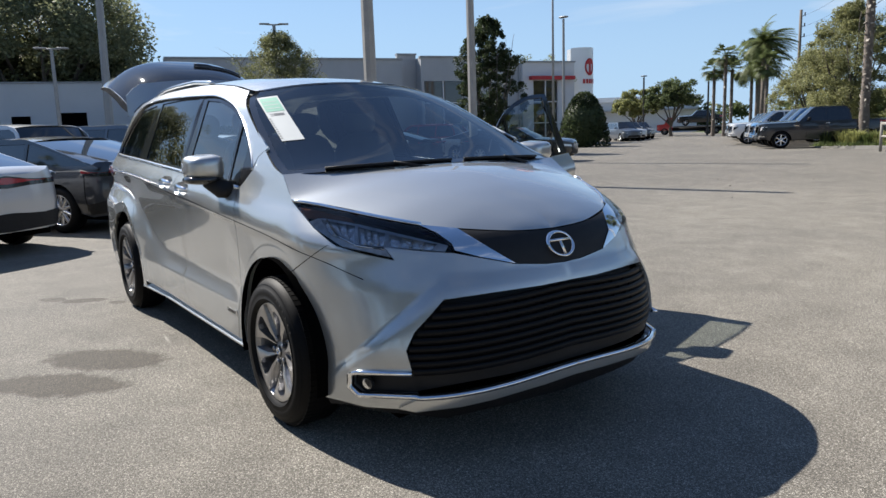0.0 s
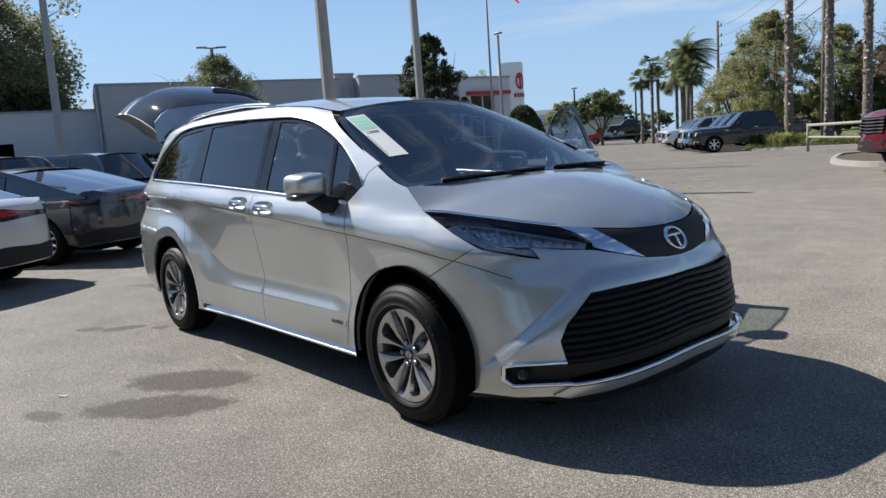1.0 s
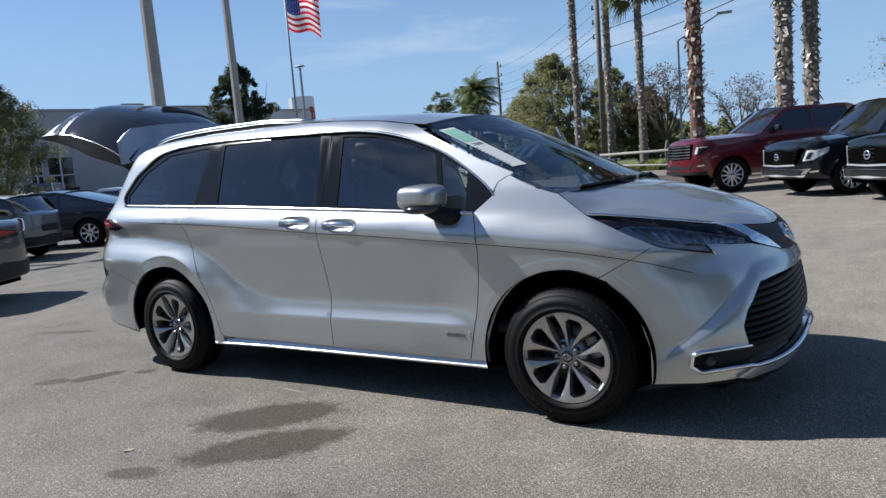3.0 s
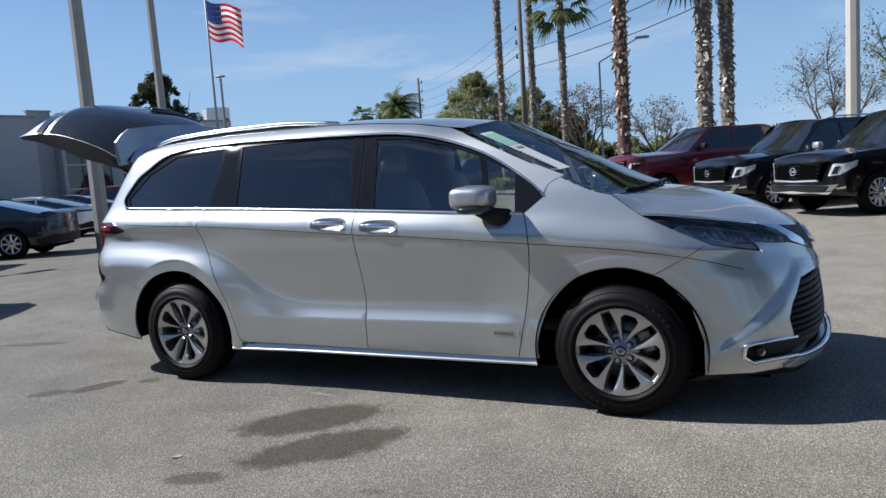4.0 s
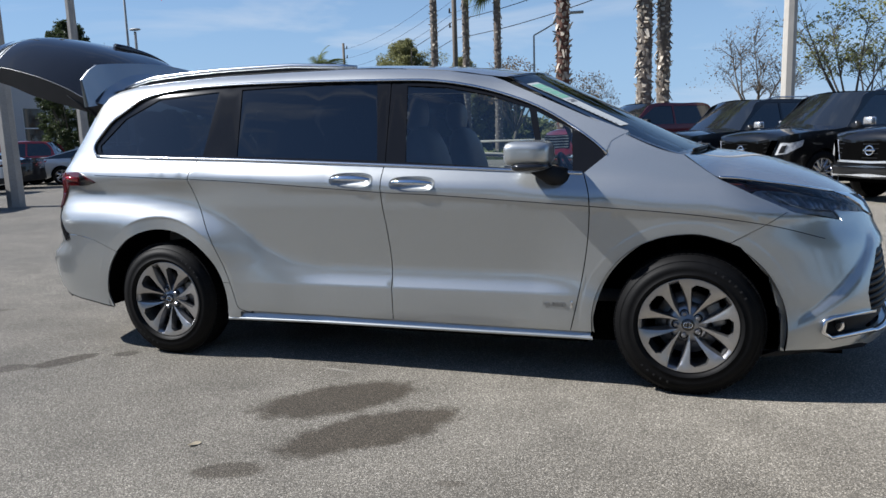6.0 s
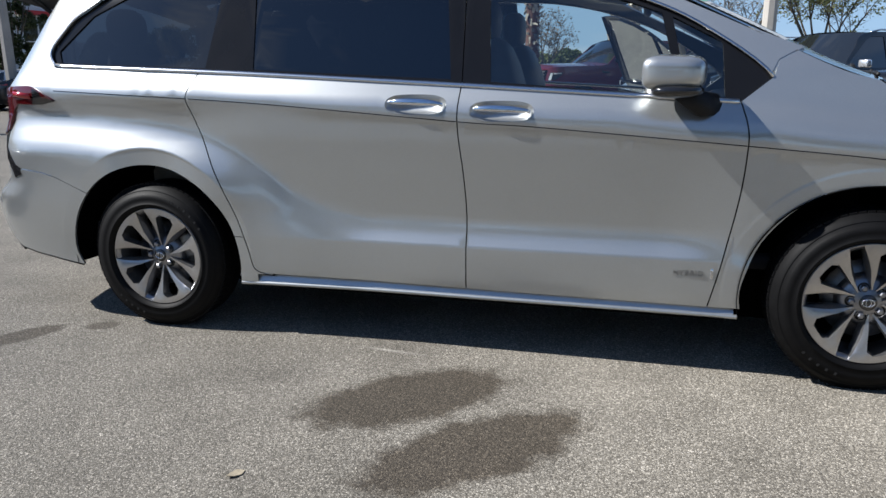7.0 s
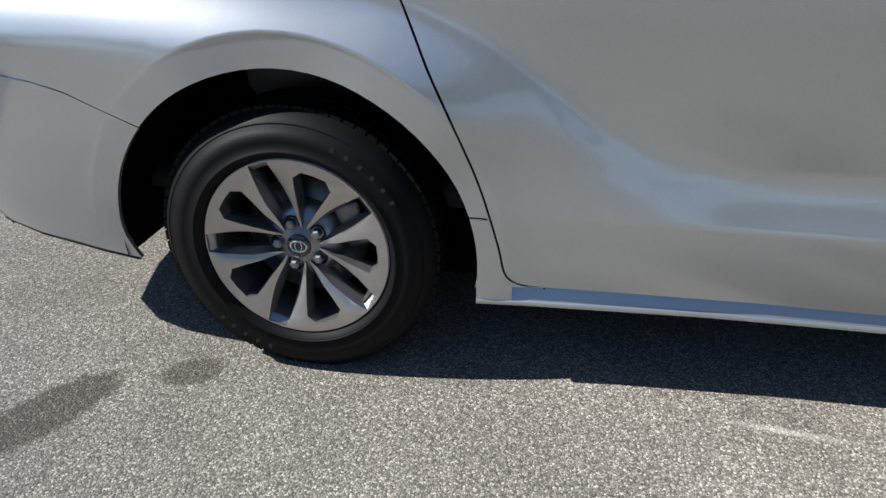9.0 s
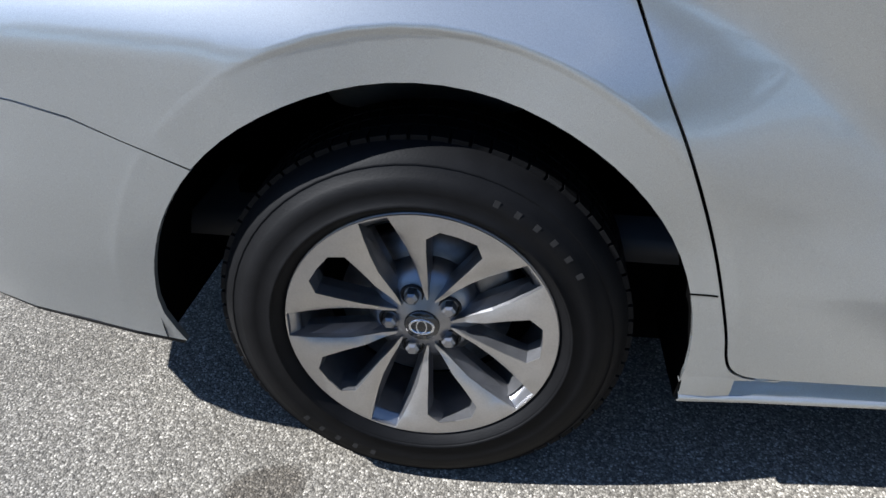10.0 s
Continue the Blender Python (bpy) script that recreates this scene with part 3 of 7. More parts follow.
both("fog_trim", skin_strip(FOG + lipline[1:], 0.014, 0.024, 0.03), CHROME)
lip = [(u, z - 0.010) for u, z in lipline] + [(1.45, 0.296), (1.286, 0.290), (0.95, 0.266), (0.80, 0.252), (0.74, 0.266)]
both("bumper_lip", sheet(lip, skin, 0.05, 0.05, off=0.016), SILVER)
both("lower_grille", sheet([(0.80, 0.32), (1.45, 0.35), (1.45, 0.41), (0.79, 0.41)], skin, 0.06, 0.0, off=-0.03), BLACK)
both("front_valance", sheet([(0.40, 0.236), (0.607, 0.241), (0.78, 0.248), (0.9, 0.276), (1.286, 0.306), (1.45, 0.312), (1.45, 0.20), (0.9, 0.18), (0.30, 0.17)], skin, 0.08, 0.03, off=-0.012), BLACK)
fc = body(0.625, 0.355)
fn = (skin(0.625, 0.355, 0.1) - fc).normalized()
fm = Matrix.Translation(fc + fn * 0.004) @ fn.to_track_quat("Y", "Z").to_matrix().to_4x4()
fog = moved(join(lathe([(0.0, -0.01), (0.022, -0.012), (0.028, 0.004), (0.025, 0.010)], 20)), fm)
fogl = moved(lathe([(0.024, 0.006), (0.015, 0.009), (0.0, 0.010)], 20), fm)
for g, mt, nm in ((fog, BLACK, "fog_lamp"), (fogl, LENS, "fog_lamp_lens")):
    both(nm, g, mt)

# headlights
LAMP_MIRROR = mat("lamp_reflector", (0.92, 0.92, 0.93), 0.20, 0.85, var=0.2, scale=40, bump=0.9, bscale=70)
both("headlight_housing", sheet(shrunk(LAMP, -0.003), skin, 0.05, 0.0, off=-0.035), DARK)
LAMP_CELLS = [[(0.40, 0.992), (0.60, 0.972), (0.585, 0.900), (0.455, 0.935)], [(0.615, 0.968), (0.735, 0.945), (0.715, 0.897), (0.605, 0.897)], [(0.75, 0.940), (0.93, 0.898), (0.90, 0.876), (0.735, 0.895)]]
both("headlight_bezel", sheet([(0.30, 0.975), (0.40, 1.00), (0.62, 0.978), (0.97, 0.892), (0.95, 0.868), (0.72, 0.890), (0.735, 0.850), (0.52, 0.890)], skin, 0.05, 0.02, LAMP_CELLS, off=-0.012), mat("grey_lamp_bezel", (0.55, 0.56, 0.58), 0.28, 0.35, var=0.5, scale=25))
for cell in LAMP_CELLS:
    both("headlight_reflector", sheet(cell, skin, 0.03, 0.0, off=-0.030), LAMP_MIRROR)
    for k in range(1, 4):
        t = k / 4
        p0, p1 = Vector(cell[0]).lerp(Vector(cell[1]), t), Vector(cell[3]).lerp(Vector(cell[2]), t)
        both("reflector_rib", skin_strip([p0, p0.lerp(p1, 0.5), p1], 0.006, -0.016, 0.012), SATIN)
both("daylight_strip", skin_strip([(0.44, 0.99), (0.50, 0.93), (0.60, 0.895), (0.715, 0.885)], 0.010, -0.008), SATIN)
both("side_marker", sheet([(0.19, 1.035), (0.30, 0.992), (0.42, 0.996), (0.60, 0.982), (0.58, 1.004), (0.40, 1.026)], skin, 0.05, 0.008, off=-0.010), AMBER)
both("headlight_lens", sheet(LAMP, skin, 0.05, 0.004, off=0.002), LENS)
both("headlight_brow", skin_strip([(u, z + 0.006) for u, z in smooth_line([(0.142, 1.052), (0.36, 1.042), (0.58, 1.015), (0.90, 0.958)], 6)], 0.010, 0.006), CHROME)
both("chrome_wing", sheet([(0.888, 0.960), (1.03, 0.942), (1.12, 0.865), (1.208, 0.797), (1.074, 0.834), (0.985, 0.866), (0.982, 0.89), (0.94, 0.93)], skin, 0.04, 0.02, off=0.006), CHROME)
nosepanel = smooth_line([(1.03, 0.941), (1.25, 0.918), (1.45, 0.910)]) + [(1.45, 0.776), (1.351, 0.780), (1.208, 0.798), (1.12, 0.866)]
both("nose_panel", sheet(nosepanel, skin, 0.04, 0.02, off=0.0), BLACK)
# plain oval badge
bc = skin(1.45, 0.850, 0.003)
LEAN = 0.58
RING32 = [2 * math.pi * k / 32 for k in range(32)]


def on_badge(x, y, z):
    return bc + Vector((x - LEAN * z, y, z))


oval = [[on_badge(o, r * math.cos(a), r * 0.70 * math.sin(a)) for a in RING32] for r, o in ((0.074, -0.012), (0.074, 0.006), (0.068, 0.009), (0.062, 0.006), (0.062, -0.004))]
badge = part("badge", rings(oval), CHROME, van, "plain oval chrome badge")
part("badge_field", rings([[on_badge(o, r * math.cos(a), r * 0.7 * math.sin(a)) for a in RING32] for r, o in ((0.063, 0.0), (0.001, 0.002))]), BLACK, badge)
for y0, y1, z0, z1 in ((-0.055, 0.055, 0.012, 0.021), (-0.006, 0.006, -0.040, 0.012)):
    vs, fs = box(-0.004, 0.009, y0, y1, z0, z1)
    part("badge_bar", ([on_badge(*p) for p in vs], fs), CHROME, badge)

# bonnet, windscreen, roof
KE = [body(-0.036, 1.166), body(0.06, 1.092), body(0.142, 1.058), body(0.36, 1.047), body(0.58, 1.020), body(0.74, 0.992), body(0.90, 0.964), body(1.03, 0.946), body(1.25, 0.922), body(1.45, 0.914)]
KE = [Vector(p) for p in smooth_line(KE, 4)]
NK = len(KE) - 1


def bonnet(a, v):
    k = KE[round(a * NK)]
    xc = sp(a, (0, 0.12, 0.3, 0.6, 0.85, 1), (0.10, 0.20, 0.36, 0.60, 0.77, KE[-1].x))
    zc = sp(xc, (0.1, 0.3, 0.5, 0.65, 0.77, KE[-1].x), (1.180, 1.150, 1.095, 1.035, 0.972, KE[-1].z))
    s = abs(v)
    return Vector((xc + (k.x - xc) * s**1.15, k.y * v, zc - (zc - k.z) * s**2.2))


cols = [-1 + i / 16 for i in range(33)]
part("bonnet", rings([[bonnet(a / NK, v) for v in cols] for a in range(NK + 1)], closed=False), SILVER, van)


def screen(s, v, off=0.0):
    x = sp(s, (0, 0.16, 0.5, 1), (-0.045, -0.19, -0.50, -0.975))
    z = sp(s, (0, 0.16, 0.5, 1), (1.160, 1.213, 1.364, 1.602))
    y = half_width(x, z) - 0.005
    b = 1 - abs(v) ** 2.2
    return Vector((x + (0.15 - 0.03 * s) * b, y * v, z + (0.02 + 0.029 * s) * b)) + Vector((0.4, 0, 0.9)) * off


rows_s = [k / 10 for k in range(11)]
cols_s = [-1 + k / 12 for k in range(25)]
part("windscreen", rings([[screen(s, v) for v in cols_s] for s in rows_s], closed=False), GLASS_WS, van)
band = []
for s, v in [(0, v) for v in cols_s] + [(s, 1) for s in rows_s] + [(1, -v) for v in cols_s] + [(1 - s, -1) for s in rows_s]:
    a, b = screen(s, v, 0.002), screen(min(max(s, 0.045), 0.982), max(min(v, 0.955), -0.955), 0.002)
    band.append((a, b))
part("windscreen_band", rings([[a, b] for a, b in band], closed=False), GLOSS_BLACK, van)
part("cowl", rings([[screen(0.03, v, -0.01) for v in cols_s], [screen(0.0, v, -0.02) + Vector((0.06, 0, -0.02)) for v in cols_s], [screen(0.0, v, -0.06) + Vector((0.10, 0, -0.05)) for v in cols_s]], closed=False), BLACK, van)
for y0, y1 in ((-0.62, 0.02), (0.10, 0.66)):
    wp = [screen(0.022, y0 / 0.8 + (y1 - y0) / 0.8 * k / 8, 0.010) for k in range(9)]
    part("wiper", join(tube(wp, 0.008, 6), tube([wp[4] + Vector((0, 0, 0.004)), wp[6] + Vector((0.04, 0.0, -0.03))], 0.009, 6)), BLACK, van)


def roof(x, v, off=0.0):
    z = sp(x, EX, EZ) + 0.002
    y = half_width(x, z)
    b = 1 - abs(v) ** 2.4
    return Vector((x + 0.125 * b * smooth(-1.6, -0.98, x), v * y, z + 0.048 * b + off))


xs_r = [-0.975 - 2.75 * k / 24 for k in range(25)]
part("roof", rings([[roof(x, v) for v in cols_s] for x in xs_r], closed=False), SILVER, van)
rail = []
for k in range(17):
    s = k / 16
    x = -1.90 - 1.74 * s
    lift_r = 0.026 * min(1, 4 * s, 7 * (1 - s)) + 0.004
    p = roof(x, -0.90) + Vector((0, 0, lift_r))
    rail.append(p)
both("roof_rail", tube(rail, [0.010] + [0.015] * 15 + [0.010], 8), SATIN)
both("roof_rail_base", rings([[p + Vector((0, -0.006, -0.002)), p + Vector((0, -0.008, -0.045)), p + Vector((0, 0.008, -0.045)), p + Vector((0, 0.006, -0.002))] for p in rail[1:-1]], cap=True), BLACK)

# tail lamp, opening, floor and wheel wells
both("tail_lamp", sheet(smooth_line([(-4.35, 1.12), (-3.9, 1.138), (-3.76, 1.130), (-3.60, 1.074)], 4) + [(-3.72, 1.056), (-3.93, 1.058), (-3.99, 1.02), (-4.02, 0.93), (-4.10, 0.90), (-4.35, 0.90)], skin, 0.05, 0.02, off=0.010), mat("dark_red_lens", (0.10, 0.006, 0.008), 0.10, coat=1.0, var=0.3))
both("tail_lamp_tip", sheet([(-3.78, 1.128), (-3.60, 1.074), (-3.70, 1.058), (-3.79, 1.056)], skin, 0.04, 0.02, off=0.014), GLOSS_BLACK)
both("tail_lamp_bar", skin_strip([(-4.2, 1.100), (-3.95, 1.104), (-3.80, 1.096)], 0.020, 0.014), RED_LENS)
both("tail_reveal", sheet([(-4.12, 0.90), (-4.03, 0.93), (-3.90, 0.72), (-3.96, 0.70)], skin, 0.06, 0.01, off=0.004), GLOSS_BLACK)
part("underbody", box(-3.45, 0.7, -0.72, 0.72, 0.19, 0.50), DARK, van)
# unseen plate added for the floor, keeping sky light off the ground behind the wheel
part("rear_shade_plate", rings([[(x, y, z) for x, y in ((-3.53, -0.83), (-3.53, 0.83), (-3.85, 0.80), (-4.02, 0.62), (-4.02, -0.62), (-3.85, -0.80))] for z in (0.325, 0.36)], cap=True), DARK, van, smooth=False)
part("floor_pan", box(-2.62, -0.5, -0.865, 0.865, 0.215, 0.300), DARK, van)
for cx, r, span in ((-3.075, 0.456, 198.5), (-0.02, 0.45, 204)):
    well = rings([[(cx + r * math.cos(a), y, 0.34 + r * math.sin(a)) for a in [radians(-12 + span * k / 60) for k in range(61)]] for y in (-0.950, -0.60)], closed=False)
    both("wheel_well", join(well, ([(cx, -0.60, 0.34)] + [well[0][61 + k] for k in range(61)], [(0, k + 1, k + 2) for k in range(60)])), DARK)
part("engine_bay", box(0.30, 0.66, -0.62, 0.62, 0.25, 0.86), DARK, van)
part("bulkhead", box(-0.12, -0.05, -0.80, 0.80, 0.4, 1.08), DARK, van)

# wheels


def wheel(x, side):
    """side -1: right. An alloy wheel of five twin spokes with its tyre, nuts and cap."""
    R, rim = 0.351, 0.234
    yb = 0.962
    m = Matrix.Translation((x, 0, 0.349))
    w = new("wheel")
    w.parent = van
    w.matrix_basis = m

    def fl(g):
        return g if side < 0 else mirrored(g)

    prof = [(rim - 0.012, -yb + 0.020), (rim + 0.004, -yb + 0.002), (rim + 0.014, -yb - 0.010), (rim + 0.022, -yb - 0.0145), (rim + 0.0225, -yb - 0.0125), (rim + 0.045, -yb - 0.0165), (rim + 0.068, -yb - 0.0145), (rim + 0.069, -yb - 0.0120), (rim + 0.085, -yb - 0.007), (R - 0.020, -yb + 0.006), (R - 0.006, -yb + 0.024), (R, -yb + 0.055), (R, -yb + 0.18), (R - 0.02, -yb + 0.215), (rim, -yb + 0.22)]
    tyre = part("tyre", fl(lathe(prof, 64)), RUBBER, w, "black rubber tyre")
    blocks = []
    for k in range(72):
        a = 2 * math.pi * k / 72
        for y0, y1, sh in ((-yb + 0.024, -yb + 0.060, 0.0), (-yb + 0.066, -yb + 0.098, 0.3), (-yb + 0.104, -yb + 0.136, 0.0), (-yb + 0.142, -yb + 0.176, 0.3)):
            b = box(-0.0125, 0.0125, y0, y1, R - 0.012, R + 0.0015)
            blocks.append(moved(b, Matrix.Rotation(a + sh * 0.087, 4, "Y")))
    part("tread", fl(join(*blocks)), RUBBER, tyre, smooth=False)
    for a0 in (24, 31, 38, 45, 52, 59, 198, 205, 212, 219, 226):
        part("tyre_marking", fl(moved(box(-0.0045, 0.0045, -yb - 0.0158, -yb - 0.010, rim + 0.044, rim + 0.064), Matrix.Rotation(radians(a0), 4, "Y"))), RUBBER_MARK, tyre, smooth=False)
    for r0 in (rim + 0.020, rim + 0.086):
        part("sidewall_rib", fl(lathe([(r0 - 0.003, -yb - 0.0115 if r0 < rim + 0.06 else -yb - 0.004), (r0, -yb - 0.0165 if r0 < rim + 0.03 else -yb - 0.0175 if r0 < rim + 0.06 else -yb - 0.008), (r0 + 0.003, -yb - 0.0115 if r0 < rim + 0.06 else -yb + 0.002)], 64)), RUBBER, tyre)
    ringl = lathe([(rim - 0.030, -yb + 0.075), (rim - 0.020, -yb + 0.020), (rim - 0.012, -yb + 0.012), (rim - 0.006, -yb + 0.007), (rim - 0.002, -yb + 0.004), (rim + 0.001, -yb + 0.008), (rim, -yb + 0.02)], 64)
    barrel = lathe([(rim - 0.024, -yb + 0.02), (rim - 0.035, -yb + 0.09), (rim - 0.03, -yb + 0.2), (rim - 0.06, -yb + 0.205)], 48)
    part("rim", fl(join(ringl, barrel)), ALLOY, w, "grey alloy rim")

    rot0 = radians(-18)
    DISH = 0.026
    slot_out = (0.0240, 0.2285)
    cre_a, cre_b = (0.0440, 0.100), (0.0420, 0.186)

    def pol(r, deg, c):
        return (r * math.sin(radians(deg) + c), r * math.cos(radians(deg) + c))

    def own(q, c):
        # from a spoke's own frame (across, outwards) to the wheel's
        return pol(math.hypot(*q), math.degrees(math.atan2(q[0], q[1])), c)

    def face(u, v, o=0.0):
        # a flat machined face, leaning in towards the hub, with a crease beside each slot
        r = math.hypot(u, v)
        a = (math.atan2(u, v) - rot0 + math.pi / 5) % (2 * math.pi / 5) - math.pi / 5
        sx, sz = abs(r * math.sin(a)), r * math.cos(a)
        if sz < cre_b[1]:
            lx = cre_a[0] + (cre_b[0] - cre_a[0]) * (sz - cre_a[1]) / (cre_b[1] - cre_a[1])
        else:
            lx = cre_b[0] + (slot_out[0] - cre_b[0]) * (sz - cre_b[1]) / (slot_out[1] - cre_b[1])
        y = DISH * min(max(0.200 - r, 0) / 0.16, 1) ** 0.9 + 0.50 * min(max(lx - sx, 0), 0.016) * (1 if sz < slot_out[1] else 0)
        return Vector((u, -yb + 0.001 + y - o, v))

    for k in range(5):
        c = rot0 + 2 * math.pi * k / 5
        ro = rim - 0.0025
        half = [(0.206, 36), (0.206, 27.5), (0.188, 21.6), (0.15, 22.2), (0.11, 24.2), (0.075, 26.0), (0.052, 30.0)]
        side_p = [(0.0225, 0.044), (0.0240, 0.066), (0.0285, 0.092), (0.0325, 0.125), (0.0318, 0.160), (0.0285, 0.195), slot_out]
        deep_p = [(0.0200, 0.044), (0.0190, 0.066), (0.0190, 0.092), (0.0200, 0.125), (0.0210, 0.160), (0.0215, 0.195), (0.0205, 0.218)]
        def round_trip(slot, cut):
            mid = [own(q, c) for q in slot] + [own((-x_, z_), c) for x_, z_ in reversed(slot)]
            return [pol(r, cut - d, c) for r, d in reversed(half)] + [pol(ro, -36 + 3 * q, c) for q in range(25)] + [pol(r, d - cut, c) for r, d in half] + mid

        outline, deep = round_trip(side_p, 0.0), round_trip(deep_p, -1.6)
        crease = [[own((s_ * (p[0] + (q_[0] - p[0]) * t), p[1] + (q_[1] - p[1]) * t), c) for p, q_ in ((cre_a, cre_b), (cre_b, slot_out)) for t in (0.04, 0.35, 0.65, 0.95)] for s_ in (-1, 1)]
        spoke = part("spoke", fl(sheet(outline, face, 0.5, 0.0028, lines=crease)), ALLOY_FACE, w, "grey machined twin spoke", smooth=False)
        # painted flanks, flaring out below the bright face
        half_way = [((3 * p[0] + q_[0]) / 4, (3 * p[1] + q_[1]) / 4) for p, q_ in zip(outline, deep)]
        g = rings([[face(*p, -0.0024) for p in outline], [face(*p, -0.008) for p in half_way], [face(*p, -0.024) for p in deep], [face(*p, -0.045) for p in deep]])
        part("spoke_flank", fl(g), ALLOY, spoke, "dark grey painted flank", smooth=False)
    part("hub", fl(lathe([(0.106, -yb + 0.090), (0.100, -yb + 0.066), (0.080, -yb + 0.048), (0.055, -yb + 0.040), (0.038, -yb + 0.032), (0.030, -yb + 0.029)], 32)), ALLOY, w)
    cap = part("hub_cap", fl(lathe([(0.031, -yb + 0.038), (0.031, -yb + 0.027), (0.029, -yb + 0.024), (0.0, -yb + 0.023)], 28)), GLOSS_BLACK, w, "black hub cap with a plain bright oval")
    for ra, rb, cz in ((0.0225, 0.0160, 0.0), (0.0095, 0.0150, 0.0)):
        part("cap_oval", fl(rings([[(k_ * ra * math.cos(q), -yb + y, cz + k_ * rb * math.sin(q)) for q in [2 * math.pi * k / 24 for k in range(24)]] for k_, y in ((1.0, 0.0245), (1.0, 0.0212), (0.84, 0.0212), (0.84, 0.0245))])), CHROME, cap)
    for k in range(5):
        a = rot0 + radians(72 * k)
        mm = Matrix.Translation((0.057 * math.sin(a), 0, 0.057 * math.cos(a)))
        seat = moved(lathe([(0.021, -yb + 0.041), (0.019, -yb + 0.036), (0.017, -yb + 0.037), (0.014, -yb + 0.046), (0.0, -yb + 0.046)], 20), mm)
        part("nut_seat", fl(seat), BLACK, w)
        part("wheel_nut", fl(moved(lathe([(0.0125, -yb + 0.050), (0.0125, -yb + 0.026), (0.008, -yb + 0.022), (0.0, -yb + 0.022)], 6), mm)), ALLOY, w, smooth=False)
    part("brake_disc", fl(lathe([(0.07, -yb + 0.088), (0.155, -yb + 0.088), (0.155, -yb + 0.108), (0.07, -yb + 0.108)], 40)), STEEL, w)
    part("brake_caliper", fl(moved(box(-0.06, 0.06, -yb + 0.070, -yb + 0.12, 0.10, 0.17, 0.01), Matrix.Rotation(radians(70), 4, "Y"))), STEEL, w)
    # near-black disc standing in for the shade seen between the spokes
    part("wheel_shade_disc", fl(([(0, -yb + 0.135, 0)] + [(0.215 * math.cos(2 * math.pi * k / 32), -yb + 0.135, 0.215 * math.sin(2 * math.pi * k / 32)) for k in range(32)], [(0, k + 1, (k + 1) % 32 + 1) for k in range(32)])), DARK, w)


for wx in (-0.008, -3.066):
    for ws_ in (-1, 1):
        wheel(wx, ws_)

# mirror, driver's door, tailgate, cabin, sticker, stripe, lettering


def blob(cx, cy, cz, rx, ry, rz, p=3.0, nu=20, nv=12, warp=None):
    """A rounded box (superellipsoid)."""
    loops = []
    for i in range(nv + 1):
        v = -math.pi / 2 + math.pi * i / nv
        lp = []
        for j in range(nu):
            u = 2 * math.pi * j / nu
            d = Vector((math.cos(v) * math.cos(u), math.cos(v) * math.sin(u), math.sin(v)))
            k = (abs(d.x) ** p + abs(d.y) ** p + abs(d.z) ** p) ** (-1 / p)
            q = d * k
            if warp:
                q = warp(q)
            lp.append(Vector((cx + rx * q.x, cy + ry * q.y, cz + rz * q.z)))
        loops.append(lp)
    return rings(loops)


def mirror_warp(q):
    # deeper at the door, cut back towards the outer rear
    return Vector((q.x * (1.0 - 0.10 * q.y) + 0.45 * q.y * 0.5, q.y, q.z * (0.94 - 0.08 * q.x + 0.10 * q.y)))


shell = blob(-0.760, -0.990, 1.192, 0.106, 0.088, 0.068, 4.2, 32, 20, mirror_warp)
mh = part("door_mirror", shell, SILVER, door_r, "silver door mirror")
part("mirror_base", blob(-0.748, -0.997, 1.128, 0.092, 0.098, 0.030, 2.6, 20, 8, mirror_warp), GLOSS_BLACK, mh)
part("mirror_arm", rings([[Vector((x + 0.045 * math.cos(a), y + 0.02 * math.sin(a), z + dz * math.sin(a))) for a in [2 * math.pi * k / 12 for k in range(12)]] for x, y, z, dz in ((-0.62, -0.890, 1.075, 0.045), (-0.66, -0.935, 1.080, 0.048), (-0.73, -0.985, 1.12, 0.03))], cap=True), BLACK, mh)
part("mirror_glass", rings([[Vector((-0.815 + 0.05 * yy, -1.0 + 0.070 * yy, 1.185 + zz)) for yy, zz in ((-0.9, -0.035), (0.9, -0.035), (0.9, 0.035), (-0.9, 0.035))], [Vector((-0.816, -1.0, 1.185))] * 4]), CHROME, mh)

door_l = part("driver_door", mirrored(sheet(DOOR, skin, **door_lines)), SILVER, van, "open silver driver's door")
for nm, geo, mt in surround + panes[:2]:
    part(nm, mirrored(geo), mt, door_l)
inner = sheet(shrunk(DOOR, 0.02), skin, 0.12, 0.0, off=-0.09)
part("door_trim", mirrored((inner[0], [tuple(reversed(f)) for f in inner[1]])), CABIN, door_l)
part("door_edge", mirrored(rings([[skin(u, z, -0.012), skin(u, z, -0.09)] for u, z in shrunk(DOOR, 0.012) + [shrunk(DOOR, 0.012)[0]]], closed=False)), SILVER, door_l)
mh = part("door_mirror", mirrored(shell), SILVER, door_l, "silver door mirror")
part("mirror_arm", mirrored(rings([[Vector((x + 0.045 * math.cos(a), y + 0.02 * math.sin(a), z + dz * math.sin(a))) for a in [2 * math.pi * k / 12 for k in range(12)]] for x, y, z, dz in ((-0.66, -0.875, 1.065, 0.03), (-0.70, -0.935, 1.072, 0.035), (-0.755, -0.985, 1.105, 0.03))], cap=True)), BLACK, mh)
door_l.matrix_basis = Matrix.Translation((-0.52, 0.93, 0)) @ Matrix.Rotation(radians(-68), 4, "Z") @ Matrix.Translation((0.52, -0.93, 0))

CAR_GLASS_T = mat("dark_tailgate_glass", (0.014, 0.016, 0.021), 0.03, spec=0.5)
# tailgate, swung up; profile in the van's mid plane, outer skin above
tg = new("tailgate")
tg.parent = van
tg["label"] = "open silver tailgate"
